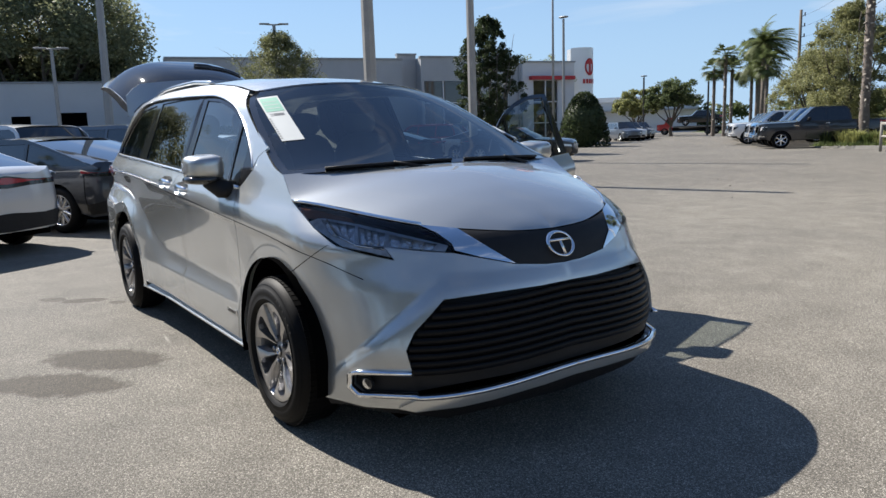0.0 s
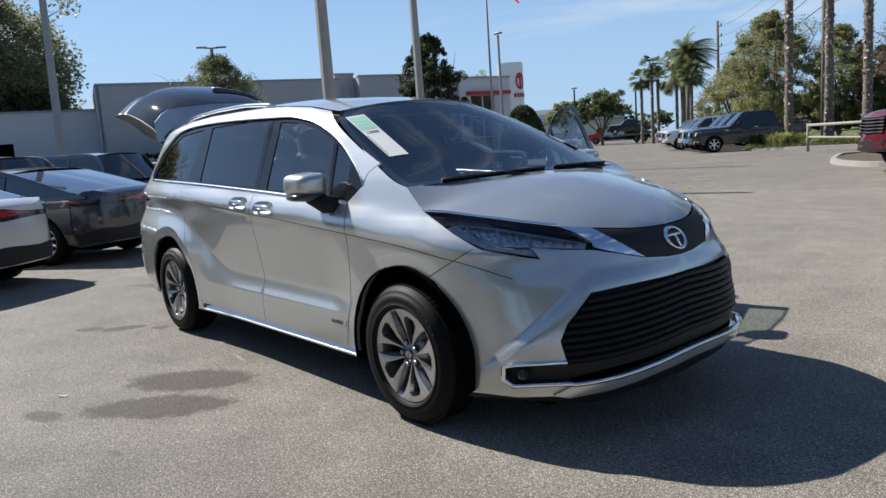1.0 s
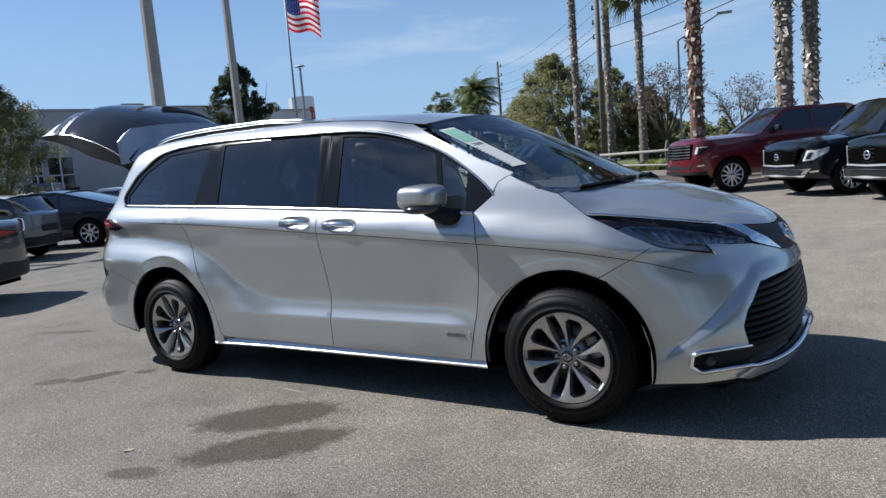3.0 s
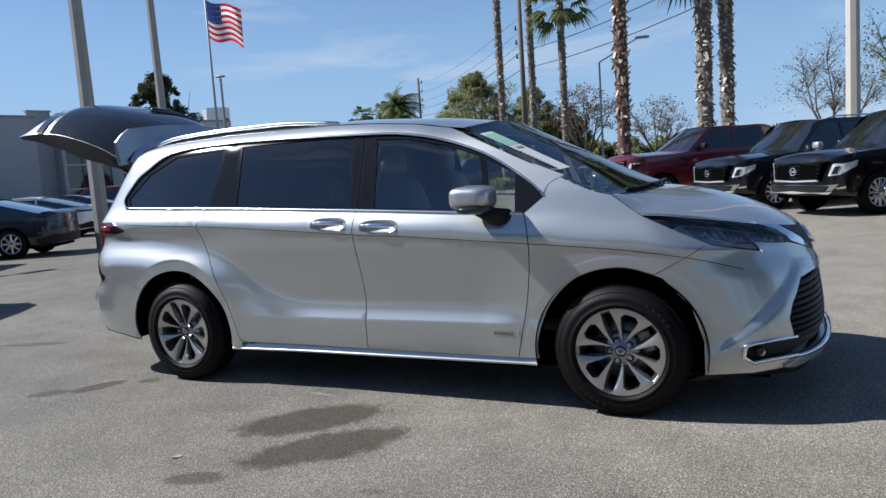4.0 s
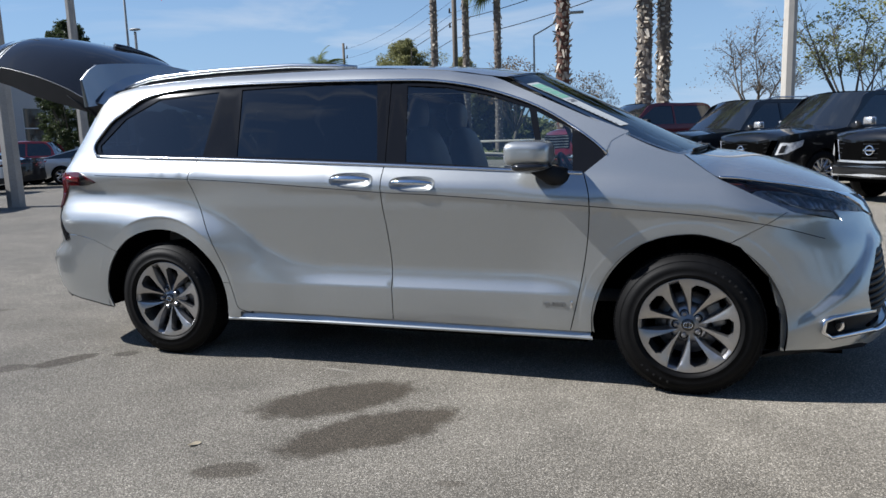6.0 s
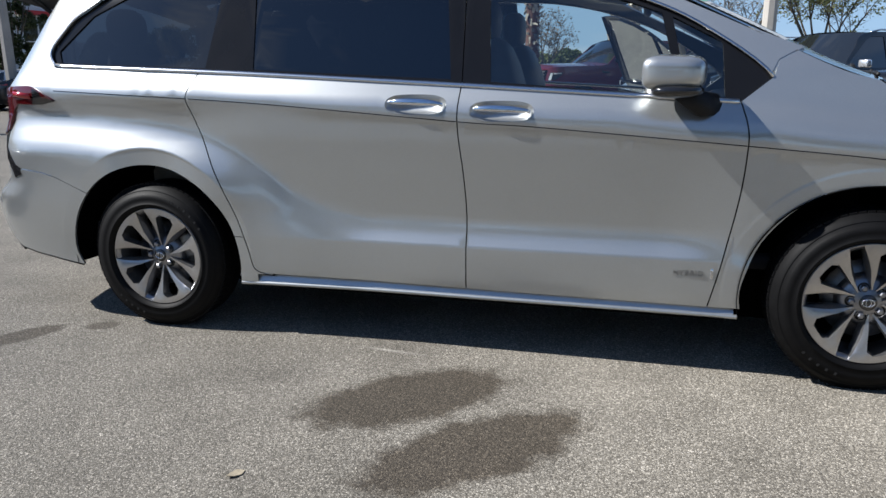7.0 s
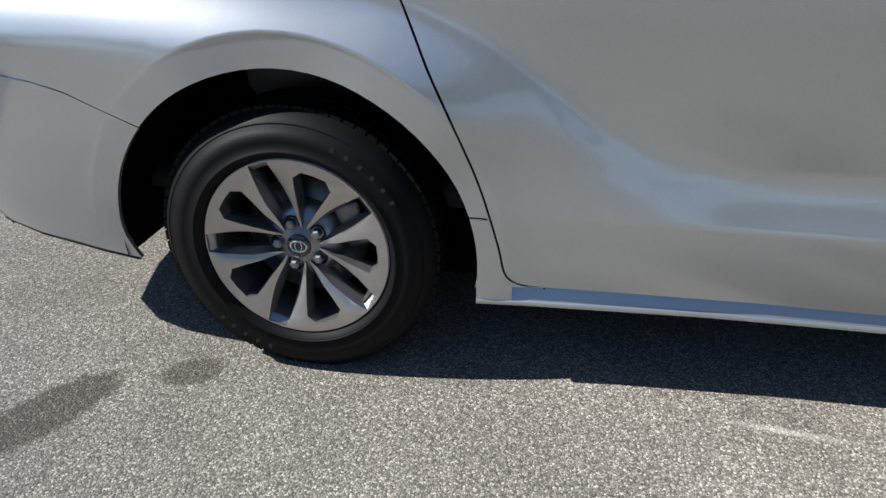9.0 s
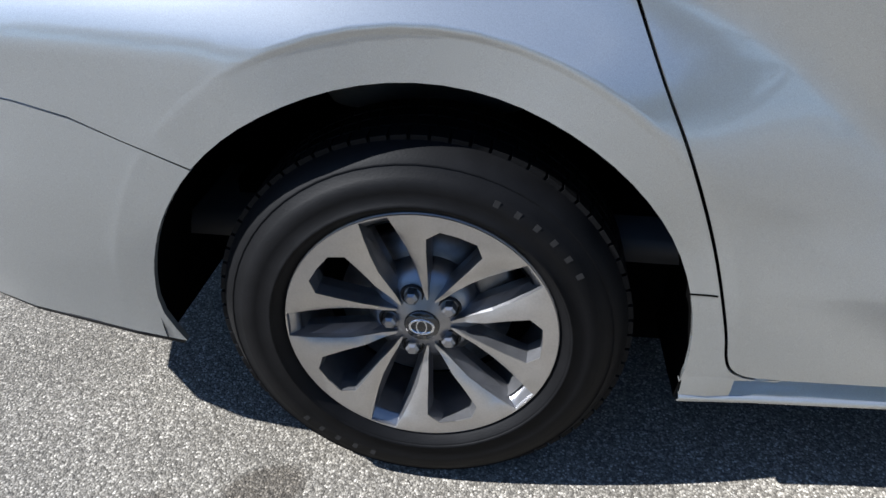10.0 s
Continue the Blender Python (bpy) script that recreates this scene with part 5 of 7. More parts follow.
def vehicle(name, label, category, at, col, L, W, H, belt, hood, deck, cab, axles, r, metal=0.3, kind="suv", spokes=10, rim=None, group="", trim=None, sill=0.24, detail=True):
    """A parked vehicle. x ahead, y left. cab: x of windscreen foot, windscreen head, rear roof edge, rear glass foot."""
    P = paint(col, metal)
    v = thing(name, label, category, at, group)
    c = 0.75
    hx = L / 2

    def topz(x):
        if kind == "pickup":
            return sp(x, (-hx, cab[3] - 0.02, cab[3] + 0.02, cab[0], cab[0] + 0.12, hx - 0.35, hx - 0.08, hx), (deck, deck, belt, belt, hood + 0.04, hood, hood - 0.05, hood - 0.12))
        return sp(x, (-hx, -hx + 0.12, cab[3], cab[3] + 0.25, cab[0], cab[0] + 0.15, hx - 0.55, hx - 0.12, hx), (deck - 0.06, deck, deck + 0.03, belt, belt, hood + 0.06, hood, hood - 0.07, hood - 0.16))

    def wid(z):
        return W / 2 * sp(z, (0.2, sill + 0.15, 0.62 * belt, 0.85 * belt, belt, belt + 0.1), (0.90, 0.965, 1.0, 0.985, 0.955, 0.90))

    def bd(u, z, off=0.0):
        s = 1 if u > 0 else -1
        a = abs(u)
        lean = 0.10 * max(0, (z - 0.6)) if s > 0 else 0.06 * max(0, z - 0.7)
        w = wid(z) + off
        if a <= hx - c:
            p = Vector((u, -w, z))
        else:
            f = min((a - hx + c) / 1.25, 1) * math.pi / 2
            n = 3.4
            q = (math.cos(f) ** n + math.sin(f) ** n) ** (-1 / n)
            p = Vector((s * (hx - c + (c - lean + off) * q * math.sin(f)), -w * q * math.cos(f), z))
        return p

    ue = hx - c + 1.25

    def uz(u):
        return topz(max(-hx, min(hx, bd(u, 0.7).x)))

    top = [(u, uz(u)) for u in [-ue + 2 * ue * k / 44 for k in range(45)]]
    R = r + 0.055
    low = [(-ue, sill + 0.08), (-hx + c * 0.6, sill + 0.03)] + arc(axles[0], r - 0.01, R, 185, -5, 12) + [(axles[0] + R + 0.05, sill)] + [(axles[1] - R - 0.05, sill)] + arc(axles[1], r - 0.01, R, 185, -5, 12) + [(hx - c * 0.6, sill + 0.03), (ue, sill + 0.06)]
    geo = sheet(low + top[::-1], bd, 0.16 if detail else 0.25, 0.02)
    for g in (geo, mirrored(geo)):
        part("body_side", g, P, v)
    cols_ = [-1 + k / 4 for k in range(9)]
    edge = [bd(u, z) for u, z in top]
    part("bonnet_and_deck" if kind != "pickup" else "bonnet_and_bed", rings([[Vector((e.x, e.y * w, e.z + (0.085 if e.x > cab[0] else 0.02) * (1 - w * w) * min(1, 3 * abs(e.y) / W))) for w in cols_] for e in edge], closed=False), P, v)
    part("underbody", join(box(-hx + 0.25, hx - 0.25, -W / 2 + 0.22, W / 2 - 0.22, sill - 0.02, belt - 0.25)), DARK, v)
    for ax in axles:
        for s in (-1, 1):
            part("wheel_well", rings([[(ax + R * math.cos(a), s * y, r - 0.01 + R * math.sin(a)) for a in [radians(-5 + 190 * k / 12) for k in range(13)]] for y in (W / 2 * 0.98, W / 2 - 0.35)], closed=False), DARK, v)
            plain_wheel(v, ax, s * (W / 2 - 0.02), r, rim or ALLOY_CUT, spokes if detail else 6)
    # cabin
    zr = H - 0.035
    tum = 0.30

    def cabs(x, z, off=0.0):
        return Vector((x, -(wid(belt) - 0.012 + off - (z - belt) * tum), z))

    xa0, xa1, xc1, xc0 = cab
    zr_r = zr - (0.05 if kind != "sedan" else 0.04)
    frame_o = [(xc0, belt - 0.02), (xa0, belt - 0.02)] + smooth_line([(xa0, belt), ((xa0 + xa1) / 2, belt + (zr - belt) * 0.53), (xa1, zr - 0.01), ((xa1 + xc1) / 2, zr), (xc1, zr_r), (xc0, belt)], 4)
    nwin = 2 if kind in ("sedan", "pickup") else 3
    x0, x1 = xc0 + 0.12, xa0 - 0.20
    cuts = []
    for k in range(nwin):
        a = x0 + (x1 - x0) * k / nwin + 0.03
        b = x0 + (x1 - x0) * (k + 1) / nwin - 0.03

        def ceil_(x):
            f = (xa0 - x) / max(xa0 - xa1, 0.01)
            h = (x - xc0) / max(xc1 - xc0, 0.01)
            return belt + (zr - 0.075 - belt) * max(0.12, min(1, f * 0.97 - 0.06, h * 0.97))
        up = [(a + (b - a) * j / 6, ceil_(a + (b - a) * j / 6)) for j in range(7)]
        cuts.append([(a, belt + 0.035), (b, belt + 0.035)] + up[::-1])
    shell = sheet(frame_o, cabs, 0.2, 0.02, cuts)
    for g in (shell, mirrored(shell)):
        part("cabin_side", g, P if kind != "hatch" else GLOSS_BLACK, v)
    for w_ in cuts:
        g = sheet(shrunk(w_, -0.01), cabs, 0.3, 0, off=-0.012)
        part("side_window", g, CAR_GLASS, v)
        part("side_window", mirrored(g), CAR_GLASS, v)

    def cross(xb, zb_, xt, zt, bow, rows_=6):
        out = []
        for k in range(rows_ + 1):
            t = k / rows_
            x, z = xb + (xt - xb) * t, zb_ + (zt - zb_) * (t + 0.10 * t * (1 - t))
            y = -cabs(x, z).y - 0.02
            out.append([Vector((x + bow * (1 - q * q), q * y, z + 0.01 * (1 - q * q))) for q in cols_])
        return rings(out, closed=False)

    part("windscreen", cross(xa0 - 0.01, belt, xa1 - 0.01, zr, 0.13), CAR_GLASS, v)
    part("rear_window", cross(xc0 + 0.01, belt if kind != "suv" else belt + 0.02, xc1 + 0.01, zr_r, -0.07), CAR_GLASS, v)
    rf = []
    for k in range(9):
        x = xa1 + (xc1 - xa1) * k / 8
        z = sp(-x, (-xa1, -(xa1 + xc1) / 2, -xc1), (zr - 0.01, zr, zr_r))
        y = -cabs(x, z).y
        rf.append([Vector((x + (0.10 if k == 0 else 0.07 if k == 1 else 0) * (1 - q * q), q * y, z + 0.045 * (1 - abs(q) ** 2.5))) for q in cols_])
    part("roof", rings(rf, closed=False), P if kind != "hatch" else paint((0.7, 0.7, 0.7), 0.0), v)
    if kind == "suv":
        for s in (-1, 1):
            part("roof_rail", tube([(x, s * (-cabs(x, zr).y - 0.06), zr + 0.06 - 0.05 * (abs(i - 4) == 4)) for i, x in enumerate([xa1 - 0.2 + (xc1 - xa1 + 0.3) * k / 8 for k in range(9)])], 0.018, 6), SATIN if trim else BLACK, v)
    for s in (-1, 1):
        y = -cabs(xa0 - 0.35, belt + 0.08).y
        part("door_mirror", moved(box(-0.07, 0.07, 0, 0.20, -0.07, 0.08, 0.03), Matrix.Translation((xa0 - 0.42, s * y + (0.05 if s > 0 else -0.25), belt + 0.10))), trim if kind == "suv" and trim else P if kind != "pickup" else BLACK, v)
        for k, xd in enumerate((xa0 - 1.25, xa0 - 2.2)):
            if xd > xc0 + 0.3:
                part("door_handle", moved(box(-0.09, 0.09, -0.012, 0.012, -0.014, 0.014, 0.006), Matrix.Translation((xd, s * (wid(belt - 0.12) + 0.008), belt - 0.12))), trim or P, v)
    # door seams as dark grooves
    for xs_ in (xa0 - 0.32, (x0 + x1) / 2, x0 + 0.12):
        g = rings([[bd(xs_ - 0.005, z, 0.002), bd(xs_ + 0.005, z, 0.002)] for z in (sill + 0.12, 0.55, 0.75, belt - 0.03)], closed=False)
        part("door_seam", g, DARK, v)
        part("door_seam", mirrored(g), DARK, v)

    def patch(nm, pts, m_, off=0.008, dep=0.02, both_=True):
        g = sheet(pts, bd, 0.06 if detail else 0.12, dep, off=off)
        part(nm, g, m_, v)
        if both_:
            part(nm, mirrored(g), m_, v)

    f0 = ue
    zf = hood - 0.16
    if kind in ("suv", "pickup"):
        ht = uz(f0 - 0.55) - 0.03
        tall = 0.07 if kind == "pickup" else 0.0
        patch("grille", [(f0 - 0.46 - tall, zf - 0.30), (f0, zf - 0.32), (f0, zf + tall), (f0 - 0.52 - tall, zf + 0.01 + tall)], DARK, 0.012)
        for k in range(5 if tall else 4):
            zb_ = zf - 0.27 + 0.075 * k
            patch("grille_bar", [(f0 - 0.46 - tall, zb_ - 0.002), (f0, zb_ - 0.012), (f0, zb_ + 0.004 + 0.2 * tall), (f0 - 0.47 - tall, zb_ + 0.014 + 0.2 * tall)], STEEL if tall else GLOSS_BLACK, 0.034 if tall else 0.022, 0.012)
        if trim:
            patch("grille_frame", [(f0 - 0.61, zf + 0.03), (f0 - 0.52, zf + 0.03), (f0 - 0.435, zf - 0.30), (f0 - 0.44, zf - 0.345), (f0 - 0.51, zf - 0.33)], trim, 0.026)
            patch("grille_edge", [(f0 - 0.46, zf - 0.345), (f0, zf - 0.36), (f0, zf - 0.325), (f0 - 0.46, zf - 0.31)], trim, 0.026)
            patch("lower_surround", [(f0 - 0.70, zf - 0.45), (f0, zf - 0.43), (f0, zf - 0.395), (f0 - 0.74, zf - 0.405)], SATIN, 0.044)
            patch("lower_surround", [(f0 - 0.66, sill + 0.15), (f0 - 0.58, sill + 0.14), (f0 - 0.62, zf - 0.44), (f0 - 0.72, zf - 0.43)], SATIN, 0.044)
        if tall:
            patch("headlamp", [(f0 - 0.98, ht - 0.06), (f0 - 0.66, ht - 0.07), (f0 - 0.62, ht - 0.26), (f0 - 0.78, ht - 0.25), (f0 - 0.94, ht - 0.14)], GLOSS_BLACK, 0.014)
            patch("lamp_strip", [(f0 - 0.72, ht - 0.08), (f0 - 0.67, ht - 0.08), (f0 - 0.63, ht - 0.26), (f0 - 0.69, ht - 0.255)], LAMP_WHITE, 0.020, 0.01)
            patch("lamp_strip", [(f0 - 0.94, ht - 0.075), (f0 - 0.74, ht - 0.08), (f0 - 0.74, ht - 0.11), (f0 - 0.93, ht - 0.105)], LAMP_WHITE, 0.020, 0.01)
            patch("skid_plate", [(f0 - 0.95, sill + 0.02), (f0, sill + 0.03), (f0, sill + 0.15), (f0 - 0.95, sill + 0.12)], BLACK, 0.046)
        else:
            patch("headlamp", [(f0 - 1.06, ht - 0.03), (f0 - 0.64, ht - 0.08), (f0 - 0.58, ht - 0.30), (f0 - 0.74, ht - 0.28), (f0 - 1.02, ht - 0.14)], LAMP_WHITE, 0.014)
            patch("lamp_pocket", [(f0 - 0.74, ht - 0.12), (f0 - 0.665, ht - 0.13), (f0 - 0.62, ht - 0.27), (f0 - 0.70, ht - 0.26)], BLACK, 0.020, 0.01)
        patch("bumper", [(f0 - 1.0, sill + 0.06), (f0, sill + 0.07), (f0, zf - 0.36), (f0 - 0.75, zf - 0.38), (f0 - 1.02, zf - 0.50)], P, 0.03)
        patch("lower_grille", [(f0 - 0.55, sill + 0.16), (f0, sill + 0.16), (f0, zf - 0.44), (f0 - 0.60, zf - 0.44)], BLACK, 0.038)
        patch("bumper_trim", [(f0 - 0.62, sill + 0.08), (f0, sill + 0.09), (f0, sill + 0.14), (f0 - 0.66, sill + 0.13)], trim or BLACK, 0.042)
        patch("fog_lamp", [(f0 - 0.85, zf - 0.45), (f0 - 0.70, zf - 0.47), (f0 - 0.72, zf - 0.50), (f0 - 0.86, zf - 0.49)], CHROME, 0.036)
        if not tall:
            b = Vector(bd(f0, zf - 0.15, 0.03))
            part("badge", rings([[Vector((b.x + o, rr_ * math.cos(a), b.z + rr_ * math.sin(a))) for a in [2 * math.pi * k / 20 for k in range(20)]] for rr_, o in ((0.085, 0), (0.085, 0.015), (0.065, 0.015), (0.065, 0.0))]), CHROME, v)
            part("badge_bar", box(b.x + 0.004, b.x + 0.018, -0.11, 0.11, b.z - 0.014, b.z + 0.014), CHROME, v)
        patch("fender_vent", [(axles[1] - R - 0.32, belt - 0.20), (axles[1] - R - 0.06, belt - 0.17), (axles[1] - R - 0.10, belt - 0.24), (axles[1] - R - 0.30, belt - 0.245)], trim or BLACK, 0.010, both_=True)
    else:
        ht = uz(f0 - 0.55) - 0.02
        patch("headlamp", [(f0 - 0.95, ht - 0.03), (f0 - 0.45, ht - 0.10), (f0 - 0.45, ht - 0.17), (f0 - 0.9, ht - 0.14)], LAMP_WHITE, 0.010)
        patch("lower_grille", [(f0 - 0.55, sill + 0.08), (f0, sill + 0.08), (f0, sill + 0.26), (f0 - 0.40, sill + 0.27)], BLACK, 0.010)
    # tail
    zt = deck - 0.10
    if kind == "sedan":
        patch("tail_light", [(-f0, zt - 0.07), (-f0 + 1.02, zt - 0.05), (-f0 + 1.05, zt + 0.0), (-f0, zt + 0.01)], RED_LENS, 0.012)
        patch("tail_bezel", [(-f0, zt - 0.12), (-f0 + 0.96, zt - 0.11), (-f0 + 1.06, zt + 0.015), (-f0, zt + 0.03)], GLOSS_BLACK, 0.006)
    elif kind == "hatch":
        for nm_, k_, m_, of_ in (("tail_bezel", 0.0, CHROME, 0.008), ("tail_light", 0.016, RED_LENS, 0.016)):
            patch(nm_, [(-f0 + 0.74 + (0.105 - k_) * math.copysign(abs(math.cos(q)) ** 0.6, math.cos(q)), zt - 0.12 + (0.15 - k_) * math.copysign(abs(math.sin(q)) ** 0.6, math.sin(q))) for q in [2 * math.pi * j / 20 + 0.01 for j in range(20)]], m_, of_)
    else:
        patch("tail_light", [(-f0 + 0.62, zt - 0.22), (-f0 + 1.0, zt - 0.18), (-f0 + 1.02, zt + 0.03), (-f0 + 0.66, zt + 0.03)], RED_LENS, 0.012)
    patch("rear_valance", [(-f0, sill + 0.085), (-f0 + 0.95, sill + 0.07), (-f0 + 0.98, sill + 0.22), (-f0 + 0.6, sill + 0.30), (-f0, sill + 0.31)], BLACK, 0.012)
    patch("plate_recess", [(-f0, zt - 0.32), (-f0 + 0.26, zt - 0.32), (-f0 + 0.28, zt - 0.17), (-f0, zt - 0.17)], BLACK if kind != "sedan" else P, 0.010)
    return v


def heading(x, y, deg):
    return Matrix.Translation((x, y, 0)) @ Matrix.Rotation(radians(deg), 4, "Z")


def from_front(x, y, deg, L):
    a = radians(deg)
    return heading(x - L / 2 * math.cos(a), y - L / 2 * math.sin(a), deg)


def from_rear_axle(x, y, deg, ax):
    a = radians(deg)
    return heading(x - ax * math.cos(a), y - ax * math.sin(a), deg)


SUV = dict(L=5.3, W=2.06, H=2.0, belt=1.27, hood=1.19, deck=1.2, cab=(0.98, 0.22, -2.28, -2.55), axles=(-1.52, 1.56), r=0.42, sill=0.36)
SEDAN = dict(L=4.92, W=1.85, H=1.46, belt=0.98, hood=0.88, deck=1.05, cab=(0.95, 0.12, -0.80, -2.22), axles=(-1.40, 1.44), r=0.355, kind="sedan", sill=0.22)
CROSS = dict(L=4.6, W=1.86, H=1.74, belt=1.10, hood=0.98, deck=1.05, cab=(0.95, 0.22, -1.85, -2.18), axles=(-1.33, 1.36), r=0.36, kind="suvsmall", sill=0.27)
PICKUP = dict(L=5.9, W=2.05, H=2.02, belt=1.32, hood=1.24, deck=1.34, cab=(1.05, 0.35, -1.05, -1.25), axles=(-1.92, 1.85), r=0.42, kind="pickup", sill=0.42)
HATCH = dict(L=3.95, W=1.73, H=1.45, belt=1.03, hood=0.93, deck=1.02, cab=(0.85, 0.25, -1.50, -1.74), axles=(-1.22, 1.28), r=0.32, kind="hatch", sill=0.22)

ROW = Vector((-0.60, 0.80))
HEAD = 217
vehicle("suv", "black large suv with a chrome-framed grille", "suv", from_front(0.95, 11.15, HEAD, 5.3), (0.0035, 0.004, 0.005), **SUV, trim=BRIGHT, spokes=12, group="suvs in the right row")
vehicle("suv", "dark navy large suv with bright headlamps", "suv", from_front(-0.85, 13.35, HEAD, 5.3), (0.004, 0.006, 0.011), **SUV, trim=BRIGHT, spokes=12, group="suvs in the right row")
vehicle("suv", "black suv at the end of the row", "suv", from_front(2.75, 8.85, HEAD, 5.3), (0.0035, 0.0035, 0.004), **SUV, trim=BRIGHT, spokes=12, group="suvs in the right row")
RED_PICKUP = dict(PICKUP, H=2.12, belt=1.47, hood=1.39, deck=1.47, cab=(1.05, 0.25, -1.60, -1.75), r=0.455, sill=0.48)
vehicle("pickup_truck", "dark red crew-cab pickup with a slatted grey grille", "pickup", from_front(-3.66, 15.65, HEAD, 5.9), (0.115, 0.0025, 0.009), **RED_PICKUP, spokes=12)
TRUCKS = (((0.020, 0.024, 0.031), "dark grey crew-cab pickup"), ((0.10, 0.24, 0.46), "blue pickup with a bright grille"), ((0.55, 0.56, 0.57), "silver pickup"), ((0.74, 0.74, 0.74), "white pickup"), ((0.70, 0.70, 0.70), "white pickup"), ((0.05, 0.05, 0.05), "black pickup"), ((0.62, 0.63, 0.64), "pale silver pickup"), ((0.72, 0.72, 0.72), "white pickup"), ((0.35, 0.36, 0.37), "grey pickup"))
for k, (col, lab) in enumerate(TRUCKS):
    q = Vector((-18.0, 32.3)) + ROW * 3.05 * k + Vector((-0.8, -0.6)) * (0.7 if k == 3 else 0)
    vehicle("pickup_truck", lab + " parked in the far row", "pickup", from_front(q.x, q.y, HEAD, 5.9), col, **PICKUP, spokes=6, trim=CHROME, group="trucks in the far row", detail=False)

LOT = 212
vehicle("sedan", "dark grey fastback sedan with a full-width tail light", "sedan", from_rear_axle(-9.48, 0.05, LOT, -1.40), (0.018, 0.022, 0.030), **SEDAN, spokes=10, metal=0.6)
vehicle("sedan", "pearl white sedan with dark tail light", "sedan", from_rear_axle(-7.85, -2.05, LOT, -1.40), (0.50, 0.515, 0.53), **SEDAN, spokes=10)
vehicle("hatchback", "grey small hatchback with a white roof", "hatchback", from_rear_axle(-15.1, 4.1, LOT, -1.22), (0.10, 0.12, 0.13), **HATCH, spokes=8)
vehicle("sedan", "dark navy sedan in the stock row", "sedan", from_rear_axle(-16.1, 6.85, LOT, -1.40), (0.014, 0.017, 0.028), **SEDAN, spokes=8)
vehicle("sedan", "white fastback sedan in the stock row", "sedan", from_rear_axle(-21.6, 12.2, LOT, -1.40), (0.68, 0.69, 0.70), **SEDAN, spokes=8)
vehicle("sedan", "black sedan beside a light pole", "sedan", from_rear_axle(-23.3, 15.0, LOT, -1.40), (0.012, 0.012, 0.014), **SEDAN, spokes=8)
vehicle("crossover", "red crossover parked in the stock rows", "suv", from_rear_axle(-25.2, 18.0, LOT, -1.33), (0.30, 0.015, 0.02), **CROSS, spokes=8)
random.seed(4)
cols_lot = ((0.62, 0.63, 0.64), (0.05, 0.05, 0.055), (0.36, 0.37, 0.38), (0.74, 0.75, 0.76), (0.14, 0.15, 0.17), (0.07, 0.09, 0.12))
side_way = Vector((-0.53, 0.848))
fore = Vector((-0.848, -0.53))
for j in range(5):
    for i in range(-3, 7):
        q = Vector((-16.5, 0.5)) + side_way * (2.75 * i) + fore * (7.2 * j - 1.0) + Vector((-1.5, 0.6)) * j
        if j == 0 and i > 0:
            continue
        k = random.randrange(6)
        spec_ = CROSS if j == 0 or random.random() < 0.7 else SEDAN
        if (q - Vector((-40.8, 18.7))).length < 4.5:
            continue
        nm = {0: "silver", 1: "black", 2: "grey", 3: "white", 4: "dark grey", 5: "dark blue"}[k]
        vehicle("crossover" if spec_ is CROSS else "sedan", f"{nm} car parked in the crowded stock rows", "car", heading(q.x, q.y, LOT + (180 if j % 2 else 0)), cols_lot[k], **spec_, detail=False, group="cars in the stock rows", spokes=6)
for k, col in enumerate(((0.10, 0.12, 0.15), (0.5, 0.5, 0.5), (0.04, 0.04, 0.05), (0.3, 0.3, 0.3))):
    q = Vector((-41.5, 49.5)) + Vector((-0.53, 0.85)) * 3.4 * k
    vehicle("crossover", "parked car beyond a clipped hedge", "car", heading(q.x, q.y, -25), col, **CROSS, detail=False, group="cars beyond the hedge", spokes=6)
vehicle("sedan", "black sedan parked beyond the open door", "sedan", heading(-20.0, 18.0, LOT + 180), (0.012, 0.013, 0.015), **SEDAN, spokes=8)
vehicle("sedan", "white sedan parked beside the hedge", "sedan", heading(-22.2, 18.4, LOT + 180), (0.6, 0.62, 0.63), **SEDAN, spokes=8, detail=False)

VAN = dict(L=5.3, W=1.98, H=2.12, belt=1.58, hood=1.45, deck=1.5, cab=(1.75, 1.1, -2.5, -2.58), axles=(-1.6, 1.75), r=0.36, kind="suvsmall", sill=0.34)
vehicle("cargo_van", "white work van parked before the workshop doors", "van", heading(-40.8, 18.7, 322), (0.72, 0.73, 0.74), **VAN, detail=False, spokes=6)

# flatbed with a black truck on it, far off
tow = thing("flatbed_truck", "red flatbed tow truck carrying a black vehicle", "truck", heading(-57.8, 81.2, 215))
TR = paint((0.36, 0.02, 0.02), 0.0)
part("cab", moved(rings([[(x, y, z) for x, z in ((1.9, 0.6), (3.9, 0.6), (3.9, 1.35), (2.95, 1.45), (2.55, 2.25), (1.9, 2.3))] for y in (-1.1, -1.0, 1.0, 1.1)], cap=True), Matrix.Identity(4)), TR, tow, smooth=False)
part("cab_window", box(2.05, 2.6, -1.12, 1.12, 1.5, 2.1, 0.04), CAR_GLASS, tow)
part("bed", box(-4.6, 1.8, -1.2, 1.2, 0.95, 1.15, 0.03), STEEL, tow)
part("chassis", box(-4.4, 3.6, -0.5, 0.5, 0.5, 0.95), BLACK, tow)
for ax in (2.9, -2.6, -3.6):
    for s_ in (-1, 1):
        plain_wheel(tow, ax, s_ * 1.12, 0.46, STEEL, 6)
vehicle("pickup_truck", "black pickup carried on a flatbed truck", "pickup", heading(-57.8, 81.2, 215) @ Matrix.Translation((-1.6, 0, 1.15)), (0.012, 0.012, 0.013), **PICKUP, detail=False, spokes=6)
